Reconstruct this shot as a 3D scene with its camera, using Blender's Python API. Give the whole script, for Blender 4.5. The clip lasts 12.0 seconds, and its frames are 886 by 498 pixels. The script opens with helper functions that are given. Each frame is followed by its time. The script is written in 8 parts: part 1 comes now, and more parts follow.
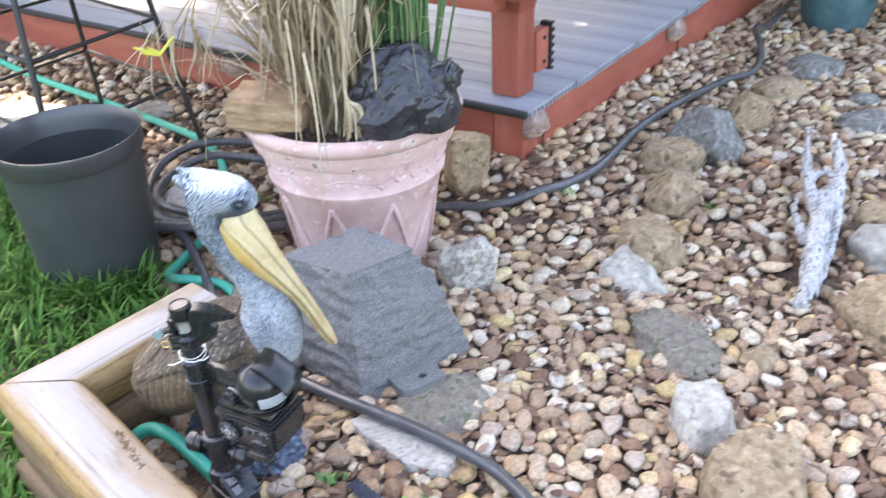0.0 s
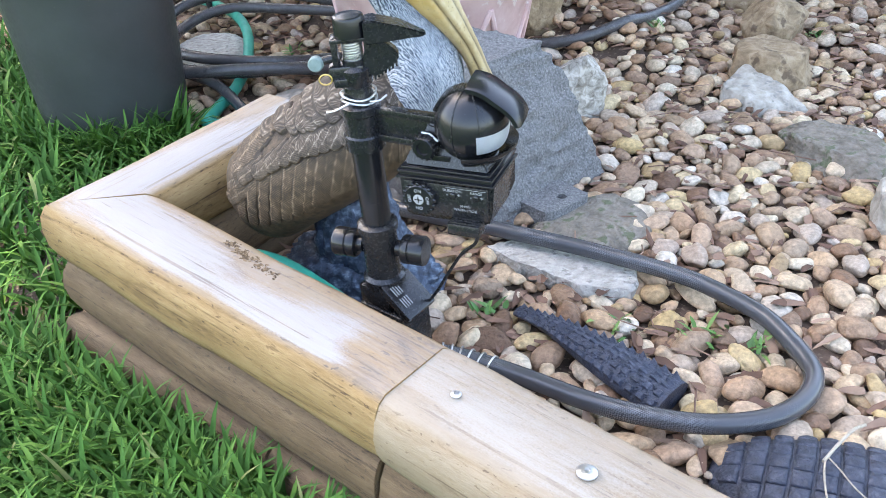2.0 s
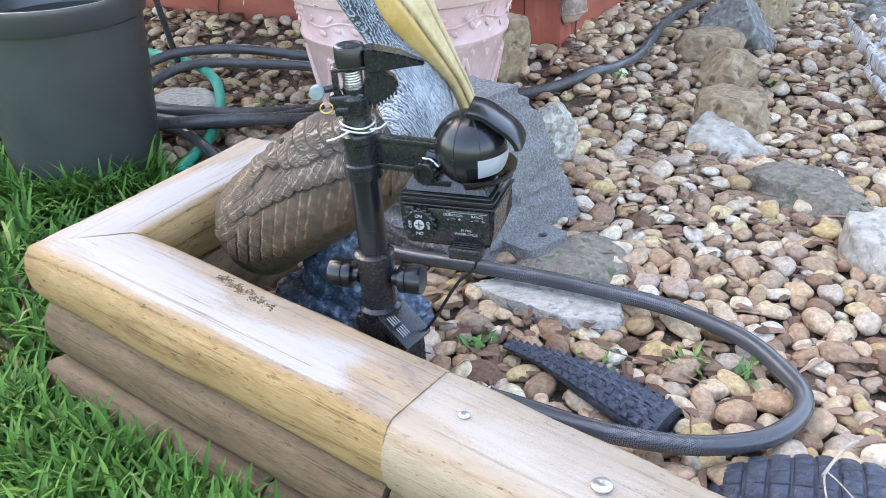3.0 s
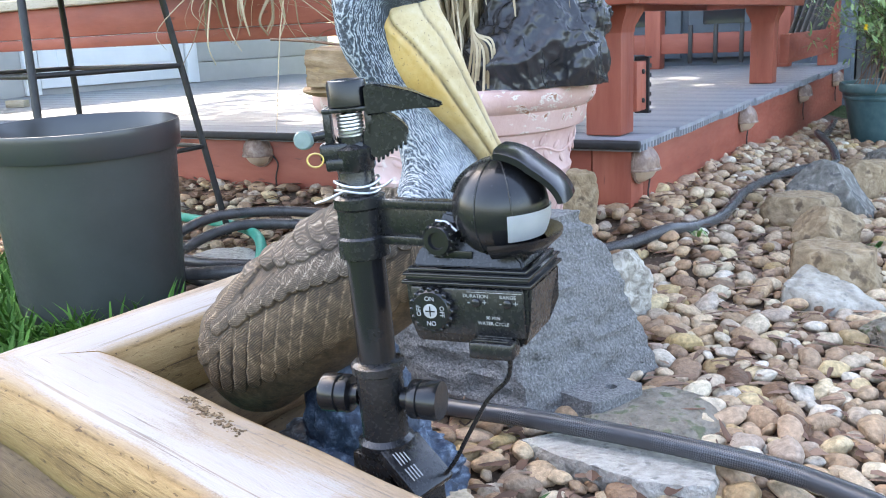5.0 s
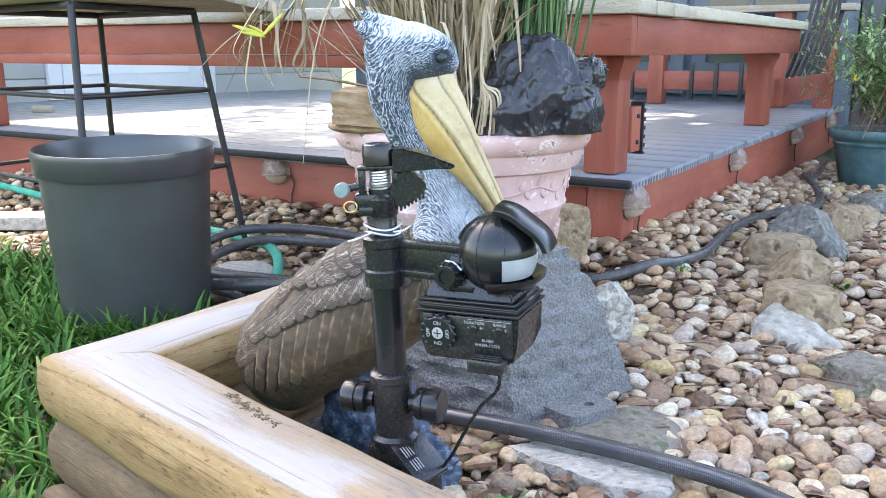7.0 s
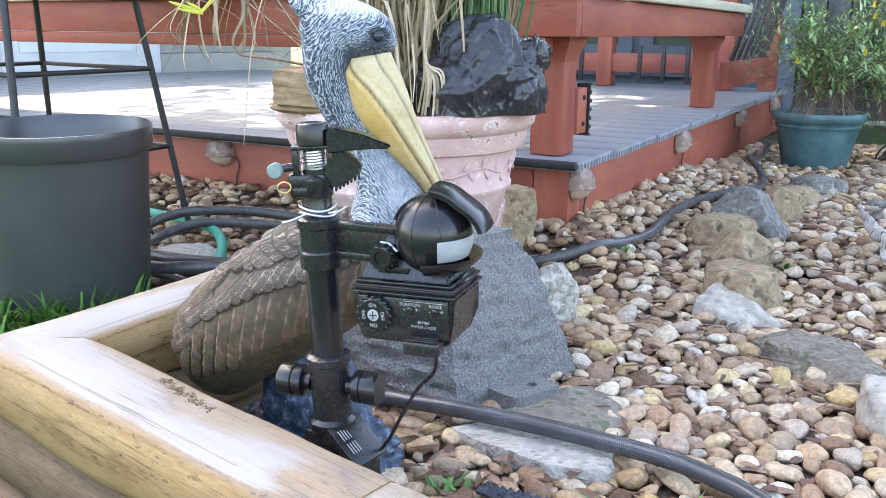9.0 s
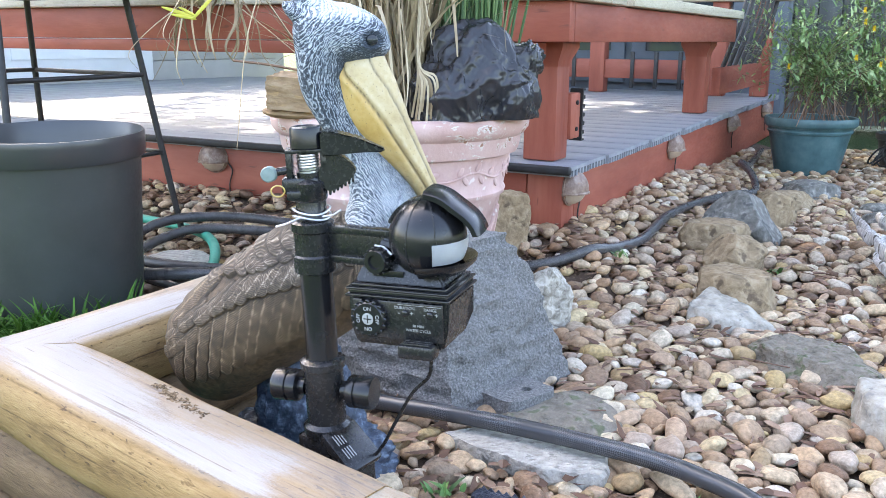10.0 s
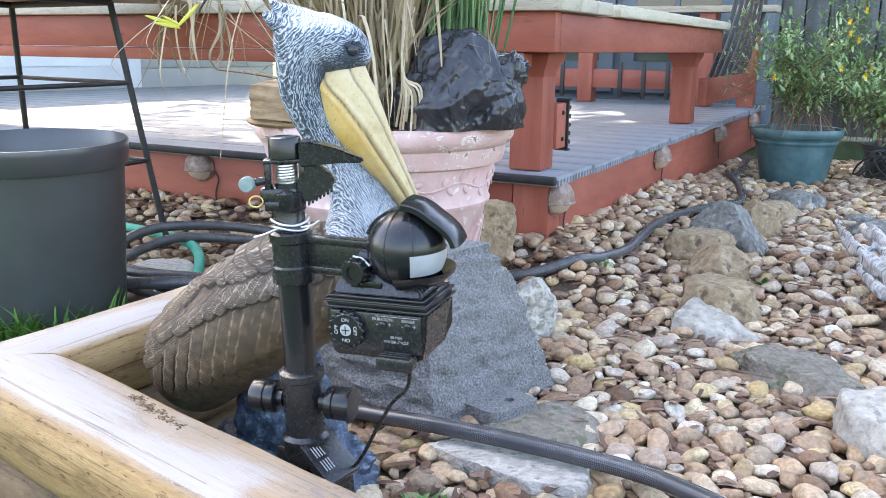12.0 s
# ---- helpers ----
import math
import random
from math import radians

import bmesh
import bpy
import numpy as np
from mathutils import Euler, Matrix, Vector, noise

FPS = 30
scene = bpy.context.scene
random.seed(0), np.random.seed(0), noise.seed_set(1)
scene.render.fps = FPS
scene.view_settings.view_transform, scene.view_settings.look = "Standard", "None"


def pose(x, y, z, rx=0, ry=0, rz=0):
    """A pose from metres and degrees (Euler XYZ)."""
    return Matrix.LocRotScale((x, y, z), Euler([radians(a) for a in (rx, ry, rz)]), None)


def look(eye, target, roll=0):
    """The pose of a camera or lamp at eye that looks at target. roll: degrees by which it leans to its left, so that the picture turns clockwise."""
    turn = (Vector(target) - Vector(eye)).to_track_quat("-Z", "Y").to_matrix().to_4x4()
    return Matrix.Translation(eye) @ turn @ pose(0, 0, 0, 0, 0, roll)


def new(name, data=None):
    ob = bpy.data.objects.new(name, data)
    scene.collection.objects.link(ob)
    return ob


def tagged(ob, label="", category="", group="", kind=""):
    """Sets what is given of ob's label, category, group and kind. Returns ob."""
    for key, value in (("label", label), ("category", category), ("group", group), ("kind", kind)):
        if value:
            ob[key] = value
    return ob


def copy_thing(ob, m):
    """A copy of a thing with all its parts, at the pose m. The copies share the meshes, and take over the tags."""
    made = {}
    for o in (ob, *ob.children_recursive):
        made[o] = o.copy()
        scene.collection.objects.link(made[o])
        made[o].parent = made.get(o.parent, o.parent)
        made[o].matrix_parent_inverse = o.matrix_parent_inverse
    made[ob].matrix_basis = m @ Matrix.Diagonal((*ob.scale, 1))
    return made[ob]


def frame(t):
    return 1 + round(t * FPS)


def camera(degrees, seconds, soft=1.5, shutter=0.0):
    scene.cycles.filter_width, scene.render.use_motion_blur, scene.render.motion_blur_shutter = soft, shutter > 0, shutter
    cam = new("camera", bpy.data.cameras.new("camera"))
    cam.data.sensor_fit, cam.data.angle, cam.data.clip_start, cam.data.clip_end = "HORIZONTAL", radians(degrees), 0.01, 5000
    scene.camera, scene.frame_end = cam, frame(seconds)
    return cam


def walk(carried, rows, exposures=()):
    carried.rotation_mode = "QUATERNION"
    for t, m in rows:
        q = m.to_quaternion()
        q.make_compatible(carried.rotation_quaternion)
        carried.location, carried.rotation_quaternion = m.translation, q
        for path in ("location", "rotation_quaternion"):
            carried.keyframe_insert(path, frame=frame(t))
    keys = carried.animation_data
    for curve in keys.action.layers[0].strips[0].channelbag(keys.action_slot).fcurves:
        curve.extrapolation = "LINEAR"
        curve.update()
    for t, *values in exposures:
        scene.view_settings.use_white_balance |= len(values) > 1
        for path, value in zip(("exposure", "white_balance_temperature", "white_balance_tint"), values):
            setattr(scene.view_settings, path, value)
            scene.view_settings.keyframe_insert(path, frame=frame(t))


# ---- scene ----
cam = camera(53.5, 12.0, soft=0.8, shutter=0.15)
PATH = [
    (0, (0.046, 0.038, 1.156), (-0.066, 1.763, 0.151), -2.6),
    (0.2, (-0.005, 0.081, 1.133), (-0.220, 1.749, 0.051), -4.4),
    (0.5, (-0.13, 0.141, 1.076), (-0.326, 1.815, -0.001), -3.8),
    (0.8, (-0.233, 0.189, 1.015), (-0.272, 1.857, -0.088), -3.3),
    (1, (-0.278, 0.202, 0.955), (-0.277, 1.878, -0.136), -3.1),
    (1.2, (-0.281, 0.202, 0.875), (-0.271, 1.891, -0.197), -1.8),
    (1.5, (-0.284, 0.218, 0.832), (-0.27, 1.891, -0.264), -1.8),
    (2, (-0.333, 0.185, 0.751), (-0.287, 1.874, -0.319), -2.7),
    (2.5, (-0.37, 0.163, 0.723), (-0.261, 1.907, -0.251), -2.2),
    (3, (-0.387, 0.16, 0.72), (-0.222, 1.915, -0.224), -1.8),
    (3.2, (-0.39, 0.161, 0.72), (-0.203, 1.919, -0.214), -1.6),
    (4.8, (-0.33, 0.334, 0.527), (-0.275, 2.249, -0.047), -4.5),
    (5, (-0.328, 0.332, 0.518), (-0.311, 2.275, 0.042), -2.7),
    (5.5, (-0.307, 0.288, 0.507), (-0.325, 2.243, 0.086), -1.7),
    (6, (-0.319, 0.241, 0.513), (-0.339, 2.194, 0.082), -1.4),
    (6.5, (-0.32, 0.189, 0.566), (-0.332, 2.14, 0.125), -0.7),
    (7, (-0.336, 0.172, 0.577), (-0.319, 2.122, 0.134), 0.0),
    (7.2, (-0.34, 0.172, 0.578), (-0.312, 2.12, 0.129), 0.2),
    (8.8, (-0.326, 0.182, 0.584), (-0.193, 2.111, 0.073), 0.9),
    (9, (-0.319, 0.18, 0.574), (-0.196, 2.117, 0.092), 0.5),
    (9.5, (-0.317, 0.182, 0.573), (-0.182, 2.12, 0.096), 0.4),
    (10, (-0.32, 0.182, 0.57), (-0.182, 2.122, 0.103), 0.4),
    (10.5, (-0.319, 0.182, 0.568), (-0.175, 2.123, 0.108), 0.6),
    (11, (-0.319, 0.182, 0.57), (-0.169, 2.124, 0.116), 0.7),
    (11.5, (-0.315, 0.181, 0.57), (-0.162, 2.124, 0.119), 0.7),
    (12, (-0.309, 0.184, 0.572), (-0.148, 2.127, 0.124), 0.7),
]
walk(cam, [(t, look(eye, target, roll)) for t, eye, target, roll in PATH], exposures=[(0, 3.18, 7500, 16), (1, 3.12, 7250, 12), (4, 3.10, 7250, 12), (12, 3.10, 7250, 13)])


# ---------------------------------------------------------------- sky and sun
world = bpy.data.worlds.new("sky")
scene.world = world
world.use_nodes = True
SUN_ELEV, SUN_AZ = 55.0, 330.0
nt = world.node_tree
sky = nt.nodes.new("ShaderNodeTexSky")
sky.sky_type = "NISHITA"
sky.sun_disc = False
sky.sun_elevation = radians(SUN_ELEV)
sky.sun_rotation = radians(SUN_AZ)
sky.dust_density = 2.5
sky.air_density = 1.0
nt.links.new(sky.outputs[0], nt.nodes["Background"].inputs[0])
nt.nodes["Background"].inputs[1].default_value = 0.15
sun_data = bpy.data.lights.new("sun", "SUN")
sun_data.energy, sun_data.angle, sun_data.color = 2.2, radians(0.6), (1.0, 0.92, 0.80)
sun = new("sun", sun_data)
az = radians(SUN_AZ)
sun.matrix_world = look((20 * math.sin(az), 20 * math.cos(az), 20 * math.tan(radians(SUN_ELEV))), (0, 0, 0))

# ---------------------------------------------------------------- materials


def node_material(name):
    m = bpy.data.materials.new(name)
    m.use_nodes = True
    return m, m.node_tree.nodes, m.node_tree.links, m.node_tree.nodes["Principled BSDF"]


def ramp_node(nodes, stops, interp="LINEAR"):
    r = nodes.new("ShaderNodeValToRGB")
    r.color_ramp.interpolation = interp
    el = r.color_ramp.elements
    while len(el) < len(stops):
        el.new(0.5)
    for e, (p, c) in zip(el, stops):
        e.position, e.color = p, (*c, 1)
    return r


def stored_value(N, name):
    a = N.new("ShaderNodeAttribute")
    a.attribute_name = name
    return a.outputs["Fac"]


def calc_node(N, L, op, a, c=None, k=None):
    q = N.new("ShaderNodeMath")
    q.operation = op
    for i, w in enumerate((a, c, k)):
        if isinstance(w, (int, float)):
            q.inputs[i].default_value = w
        elif w is not None:
            L.new(w, q.inputs[i])
    return q.outputs[0]


def noise_node(N, L, vec, scale, detail=4.0, rough=0.55, distortion=0.0):
    n = N.new("ShaderNodeTexNoise")
    n.inputs["Scale"].default_value, n.inputs["Detail"].default_value = scale, detail
    n.inputs["Roughness"].default_value, n.inputs["Distortion"].default_value = rough, distortion
    L.new(vec, n.inputs[0])
    return n.outputs["Fac"]


def mix_node(N, L, fac, a, b):
    x = N.new("ShaderNodeMix")
    x.data_type = "RGBA"
    for w, s in ((fac, x.inputs[0]), (a, x.inputs[6]), (b, x.inputs[7])):
        if isinstance(w, tuple):
            s.default_value = (*w, 1)
        elif isinstance(w, (int, float)):
            s.default_value = w
        else:
            L.new(w, s)
    return x.outputs[2]


def bump_node(N, L, height, strength, dist, b):
    bp = N.new("ShaderNodeBump")
    bp.inputs["Strength"].default_value, bp.inputs["Distance"].default_value = strength, dist
    L.new(height, bp.inputs["Height"])
    L.new(bp.outputs[0], b.inputs["Normal"])


def surf(name, stops, scale=30, rough=0.7, bump=0.3, bump_scale=None, metal=0.0, stretch=(1, 1, 1),
         detail=8, speck=None, speck_scale=60, speck_at=0.62, dist=0.004, rough_vary=0.15, spec=0.5, distortion=0.0):
    """Noise-driven colour between stops, a second finer scale of dark or light specks, and bump."""
    m, N, L, b = node_material(name)
    co = N.new("ShaderNodeTexCoord")
    mp = N.new("ShaderNodeMapping")
    mp.inputs["Scale"].default_value = stretch
    L.new(co.outputs["Object"], mp.inputs[0])
    n1 = N.new("ShaderNodeTexNoise")
    n1.inputs["Scale"].default_value = scale
    n1.inputs["Detail"].default_value = detail
    n1.inputs["Roughness"].default_value = 0.62
    n1.inputs["Distortion"].default_value = distortion
    L.new(mp.outputs[0], n1.inputs[0])
    r = ramp_node(N, stops)
    L.new(n1.outputs["Fac"], r.inputs[0])
    col = r.outputs[0]
    if speck:
        n2 = N.new("ShaderNodeTexNoise")
        n2.inputs["Scale"].default_value = speck_scale
        n2.inputs["Detail"].default_value = 4
        L.new(mp.outputs[0], n2.inputs[0])
        r2 = ramp_node(N, [(speck_at - 0.04, (0, 0, 0)), (speck_at + 0.04, (1, 1, 1))])
        L.new(n2.outputs["Fac"], r2.inputs[0])
        mx = N.new("ShaderNodeMix")
        mx.data_type = "RGBA"
        L.new(r2.outputs[0], mx.inputs[0])
        L.new(col, mx.inputs[6])
        mx.inputs[7].default_value = (*speck, 1)
        col = mx.outputs[2]
    L.new(col, b.inputs["Base Color"])
    n3 = N.new("ShaderNodeTexNoise")
    n3.inputs["Scale"].default_value = bump_scale or scale * 3
    n3.inputs["Detail"].default_value = 6
    L.new(mp.outputs[0], n3.inputs[0])
    bp = N.new("ShaderNodeBump")
    bp.inputs["Strength"].default_value = bump
    bp.inputs["Distance"].default_value = dist
    L.new(n3.outputs["Fac"], bp.inputs["Height"])
    L.new(bp.outputs[0], b.inputs["Normal"])
    mr = N.new("ShaderNodeMapRange")
    mr.inputs["To Min"].default_value = max(0.03, rough - rough_vary)
    mr.inputs["To Max"].default_value = min(1.0, rough + rough_vary)
    L.new(n3.outputs["Fac"], mr.inputs["Value"])
    L.new(mr.outputs[0], b.inputs["Roughness"])
    b.inputs["Metallic"].default_value = metal
    b.inputs["Specular IOR Level"].default_value = spec
    return m


def varied(name, stops, per="object", rough=0.6, mottle=0.35, mottle_scale=45, bump=0.25, spec=0.4, trans=0.0):
    """Each piece or island takes its own colour from the stops, mottled by noise."""
    m, N, L, b = node_material(name)
    if per == "object":
        src = N.new("ShaderNodeObjectInfo").outputs["Random"]
    else:
        src = N.new("ShaderNodeNewGeometry").outputs["Random Per Island"]
    r = ramp_node(N, stops)
    L.new(src, r.inputs[0])
    geo = N.new("ShaderNodeNewGeometry")
    off = N.new("ShaderNodeVectorMath")
    off.operation = "ADD"
    L.new(geo.outputs["Position"], off.inputs[0])
    L.new(src, off.inputs[1])
    n = N.new("ShaderNodeTexNoise")
    n.inputs["Scale"].default_value = mottle_scale
    n.inputs["Detail"].default_value = 7
    n.inputs["Roughness"].default_value = 0.65
    L.new(off.outputs[0], n.inputs[0])
    mr = N.new("ShaderNodeMapRange")
    mr.inputs["From Min"].default_value, mr.inputs["From Max"].default_value = 0.25, 0.75
    mr.inputs["To Min"].default_value, mr.inputs["To Max"].default_value = 1 - mottle, 1 + mottle * 0.6
    L.new(n.outputs["Fac"], mr.inputs["Value"])
    mul = N.new("ShaderNodeVectorMath")
    mul.operation = "SCALE"
    L.new(r.outputs[0], mul.inputs[0])
    L.new(mr.outputs[0], mul.inputs["Scale"])
    L.new(mul.outputs[0], b.inputs["Base Color"])
    n3 = N.new("ShaderNodeTexNoise")
    n3.inputs["Scale"].default_value = 220
    n3.inputs["Detail"].default_value = 4
    L.new(geo.outputs["Position"], n3.inputs[0])
    bp = N.new("ShaderNodeBump")
    bp.inputs["Strength"].default_value = bump
    bp.inputs["Distance"].default_value = 0.003
    L.new(n3.outputs["Fac"], bp.inputs["Height"])
    L.new(bp.outputs[0], b.inputs["Normal"])
    b.inputs["Roughness"].default_value = rough
    b.inputs["Specular IOR Level"].default_value = spec
    if trans:
        b.inputs["Transmission Weight"].default_value = 0.0
        b.inputs["Subsurface Weight"].default_value = trans
        b.inputs["Subsurface Radius"].default_value = (0.01, 0.012, 0.004)
    return m


PEBBLE = [(0.0, (0.145, 0.082, 0.050)), (0.07, (0.26, 0.150, 0.090)), (0.16, (0.42, 0.265, 0.160)), (0.25, (0.56, 0.385, 0.235)), (0.33, (0.30, 0.190, 0.122)), (0.42, (0.62, 0.465, 0.300)), (0.50, (0.46, 0.310, 0.205)),
          (0.58, (0.67, 0.53, 0.365)), (0.66, (0.26, 0.168, 0.112)), (0.74, (0.56, 0.40, 0.19)), (0.82, (0.69, 0.58, 0.42)), (0.90, (0.38, 0.275, 0.205)), (1.0, (0.71, 0.63, 0.51))]
M_PEB = varied("river_pebble", PEBBLE, "object", rough=0.55, mottle=0.54, mottle_scale=130, bump=0.8, spec=0.3)
M_PEB_STUFF = varied("river_pebble_bed", PEBBLE, "island", rough=0.55, mottle=0.54, mottle_scale=130, bump=0.8, spec=0.3)
M_SOIL = surf("soil", [(0.3, (0.040, 0.026, 0.018)), (0.5, (0.095, 0.062, 0.044)), (0.7, (0.165, 0.112, 0.080))], 25, 0.95, 0.8, 90, speck=(0.25, 0.19, 0.13), speck_scale=140)
M_TURF = surf("mown_turf", [(0.3, (0.018, 0.040, 0.010)), (0.5, (0.036, 0.080, 0.018)), (0.7, (0.070, 0.125, 0.032))], 35, 0.9, 0.9, 180, speck=(0.16, 0.14, 0.07), speck_scale=90, speck_at=0.66, dist=0.02)
M_GRASS = varied("grass_blades", [(0.0, (0.038, 0.100, 0.017)), (0.4, (0.058, 0.148, 0.025)), (0.85, (0.090, 0.205, 0.035)), (0.97, (0.135, 0.25, 0.048)), (1.0, (0.25, 0.25, 0.10))],
                 "island", rough=0.68, mottle=0.15, bump=0.05, spec=0.2, trans=0.1)
M_LEAF_DRY = varied("dry_leaf", [(0.0, (0.10, 0.052, 0.034)), (0.5, (0.205, 0.115, 0.078)), (1.0, (0.34, 0.225, 0.155))], "island", rough=0.7, mottle=0.3, bump=0.1)
M_STRAW = varied("dry_straw", [(0.0, (0.20, 0.145, 0.085)), (0.5, (0.36, 0.27, 0.165)), (1.0, (0.55, 0.45, 0.31))], "island", rough=0.7, mottle=0.3, bump=0.1)
M_REED = varied("green_reed", [(0.0, (0.045, 0.105, 0.040)), (0.6, (0.095, 0.185, 0.070)), (1.0, (0.20, 0.27, 0.11))], "island", rough=0.5, mottle=0.2, bump=0.05)
M_SHRUB = varied("shrub_leaf", [(0.0, (0.12, 0.21, 0.075)), (0.6, (0.24, 0.37, 0.14)), (1.0, (0.40, 0.50, 0.24))], "island", rough=0.5, mottle=0.2, bump=0.05, trans=0.1)
M_FLOWER = surf("yellow_petals", [(0.3, (0.75, 0.48, 0.02)), (0.7, (0.9, 0.68, 0.05))], 40, 0.6, 0.1)
M_YLEAF = surf("yellowing_leaf", [(0.3, (0.40, 0.42, 0.05)), (0.7, (0.68, 0.58, 0.08))], 20, 0.5, 0.1)


def wood_material(name, stops, along="X", rings=15, rough=0.72, bump=0.6, pale=None, tongue=0.0, line=0.30, cover=0.0):
    """Long grain: wide growth figure, fine dark fibres and short checks; pale is a bleached film in chipped patches on upward faces, worn off past the length tongue."""
    m, N, L, b = node_material(name)
    co = N.new("ShaderNodeTexCoord")

    def noise_at(stretch, scale, detail, distortion=0.0, roughness=0.6):
        mp = N.new("ShaderNodeMapping")
        mp.inputs["Scale"].default_value = {"X": (stretch, 1, 1), "Y": (1, stretch, 1), "Z": (1, 1, stretch)}[along]
        L.new(co.outputs["Object"], mp.inputs[0])
        n = N.new("ShaderNodeTexNoise")
        n.inputs["Scale"].default_value, n.inputs["Detail"].default_value = scale, detail
        n.inputs["Distortion"].default_value, n.inputs["Roughness"].default_value = distortion, roughness
        L.new(mp.outputs[0], n.inputs[0])
        return n.outputs["Fac"]

    def calc(op, a, c=None, k=None):
        q = N.new("ShaderNodeMath")
        q.operation = op
        for i, w in enumerate((a, c, k)):
            if isinstance(w, (int, float)):
                q.inputs[i].default_value = w
            elif w is not None:
                L.new(w, q.inputs[i])
        return q.outputs[0]

    field = calc("MULTIPLY", noise_at(0.10, 9, 1.5, 0.25), rings)
    ring = calc("PINGPONG", field, 1.0)
    dark_line = calc("SUBTRACT", 1.0, calc("MINIMUM", calc("DIVIDE", ring, 0.22), 1.0))
    fibre = noise_at(0.05, 260, 5, 0.1, 0.6)
    check = calc("GREATER_THAN", noise_at(0.012, 240, 2, 0.2), 0.645)
    pits = noise_at(0.6, 700, 3)
    scuff = noise_at(0.25, 150, 5, 0.6, 0.7)
    nick = calc("GREATER_THAN", noise_at(0.30, 230, 2, 0.4), 0.655)
    hair = noise_at(0.03, 900, 3, 0.1, 0.6)
    blot = noise_at(0.5, 22, 7, 0.4)
    val = calc("MULTIPLY_ADD", ring, 0.16, 0.30)
    val = calc("SUBTRACT", val, calc("MULTIPLY", dark_line, calc("MULTIPLY_ADD", blot, line, -0.02)))
    val = calc("ADD", val, calc("MULTIPLY_ADD", fibre, 0.24, -0.12))
    val = calc("ADD", val, calc("MULTIPLY_ADD", blot, 0.50, -0.22))
    val = calc("SUBTRACT", val, calc("MULTIPLY", check, 0.22))
    val = calc("ADD", val, calc("MULTIPLY_ADD", pits, 0.22, -0.11))
    val = calc("ADD", val, calc("MULTIPLY_ADD", hair, 0.26, -0.13))
    val = calc("ADD", val, calc("MULTIPLY_ADD", scuff, 0.75, -0.375))
    val = calc("SUBTRACT", val, calc("MULTIPLY", nick, 0.26))
    kmap = N.new("ShaderNodeMapping")
    kmap.inputs["Scale"].default_value = {"X": (0.45, 1, 1), "Y": (1, 0.45, 1), "Z": (1, 1, 0.45)}[along]
    L.new(co.outputs["Object"], kmap.inputs[0])
    vor = N.new("ShaderNodeTexVoronoi")
    vor.inputs["Scale"].default_value = 9.0
    L.new(kmap.outputs[0], vor.inputs[0])
    knot = calc("MAXIMUM", calc("MULTIPLY_ADD", vor.outputs["Distance"], -7.0, 0.85), 0.0)
    val = calc("SUBTRACT", val, calc("MULTIPLY", knot, 0.22))
    r = ramp_node(N, stops)
    L.new(val, r.inputs[0])
    col = r.outputs[0]
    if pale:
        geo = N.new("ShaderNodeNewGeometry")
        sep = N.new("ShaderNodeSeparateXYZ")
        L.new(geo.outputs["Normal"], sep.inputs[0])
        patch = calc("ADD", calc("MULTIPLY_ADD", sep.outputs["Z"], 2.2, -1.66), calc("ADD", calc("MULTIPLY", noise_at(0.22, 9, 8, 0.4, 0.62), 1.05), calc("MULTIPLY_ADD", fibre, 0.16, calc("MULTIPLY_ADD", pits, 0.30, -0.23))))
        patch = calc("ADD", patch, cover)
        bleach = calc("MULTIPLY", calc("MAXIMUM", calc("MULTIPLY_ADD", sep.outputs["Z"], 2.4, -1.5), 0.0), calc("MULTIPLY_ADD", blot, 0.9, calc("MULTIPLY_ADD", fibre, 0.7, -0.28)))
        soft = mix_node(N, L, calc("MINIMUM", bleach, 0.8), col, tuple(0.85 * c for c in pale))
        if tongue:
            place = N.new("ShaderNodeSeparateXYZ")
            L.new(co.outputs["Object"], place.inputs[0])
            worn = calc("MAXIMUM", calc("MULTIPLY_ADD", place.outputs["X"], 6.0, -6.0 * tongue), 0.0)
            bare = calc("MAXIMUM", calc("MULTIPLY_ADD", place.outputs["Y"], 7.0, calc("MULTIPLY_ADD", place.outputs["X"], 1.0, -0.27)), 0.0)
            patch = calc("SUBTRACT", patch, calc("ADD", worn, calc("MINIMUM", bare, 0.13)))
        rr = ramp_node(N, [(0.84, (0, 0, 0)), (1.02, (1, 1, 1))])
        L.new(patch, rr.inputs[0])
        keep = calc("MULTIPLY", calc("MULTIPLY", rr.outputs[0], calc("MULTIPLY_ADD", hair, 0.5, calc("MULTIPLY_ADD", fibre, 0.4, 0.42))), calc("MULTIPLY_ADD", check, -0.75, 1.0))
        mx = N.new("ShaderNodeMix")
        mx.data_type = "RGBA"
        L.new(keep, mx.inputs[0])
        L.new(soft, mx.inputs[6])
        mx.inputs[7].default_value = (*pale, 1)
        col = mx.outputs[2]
    L.new(col, b.inputs["Base Color"])
    bp = N.new("ShaderNodeBump")
    bp.inputs["Strength"].default_value = bump
    bp.inputs["Distance"].default_value = 0.003
    L.new(val, bp.inputs["Height"])
    L.new(bp.outputs[0], b.inputs["Normal"])
    b.inputs["Roughness"].default_value = rough
    return m


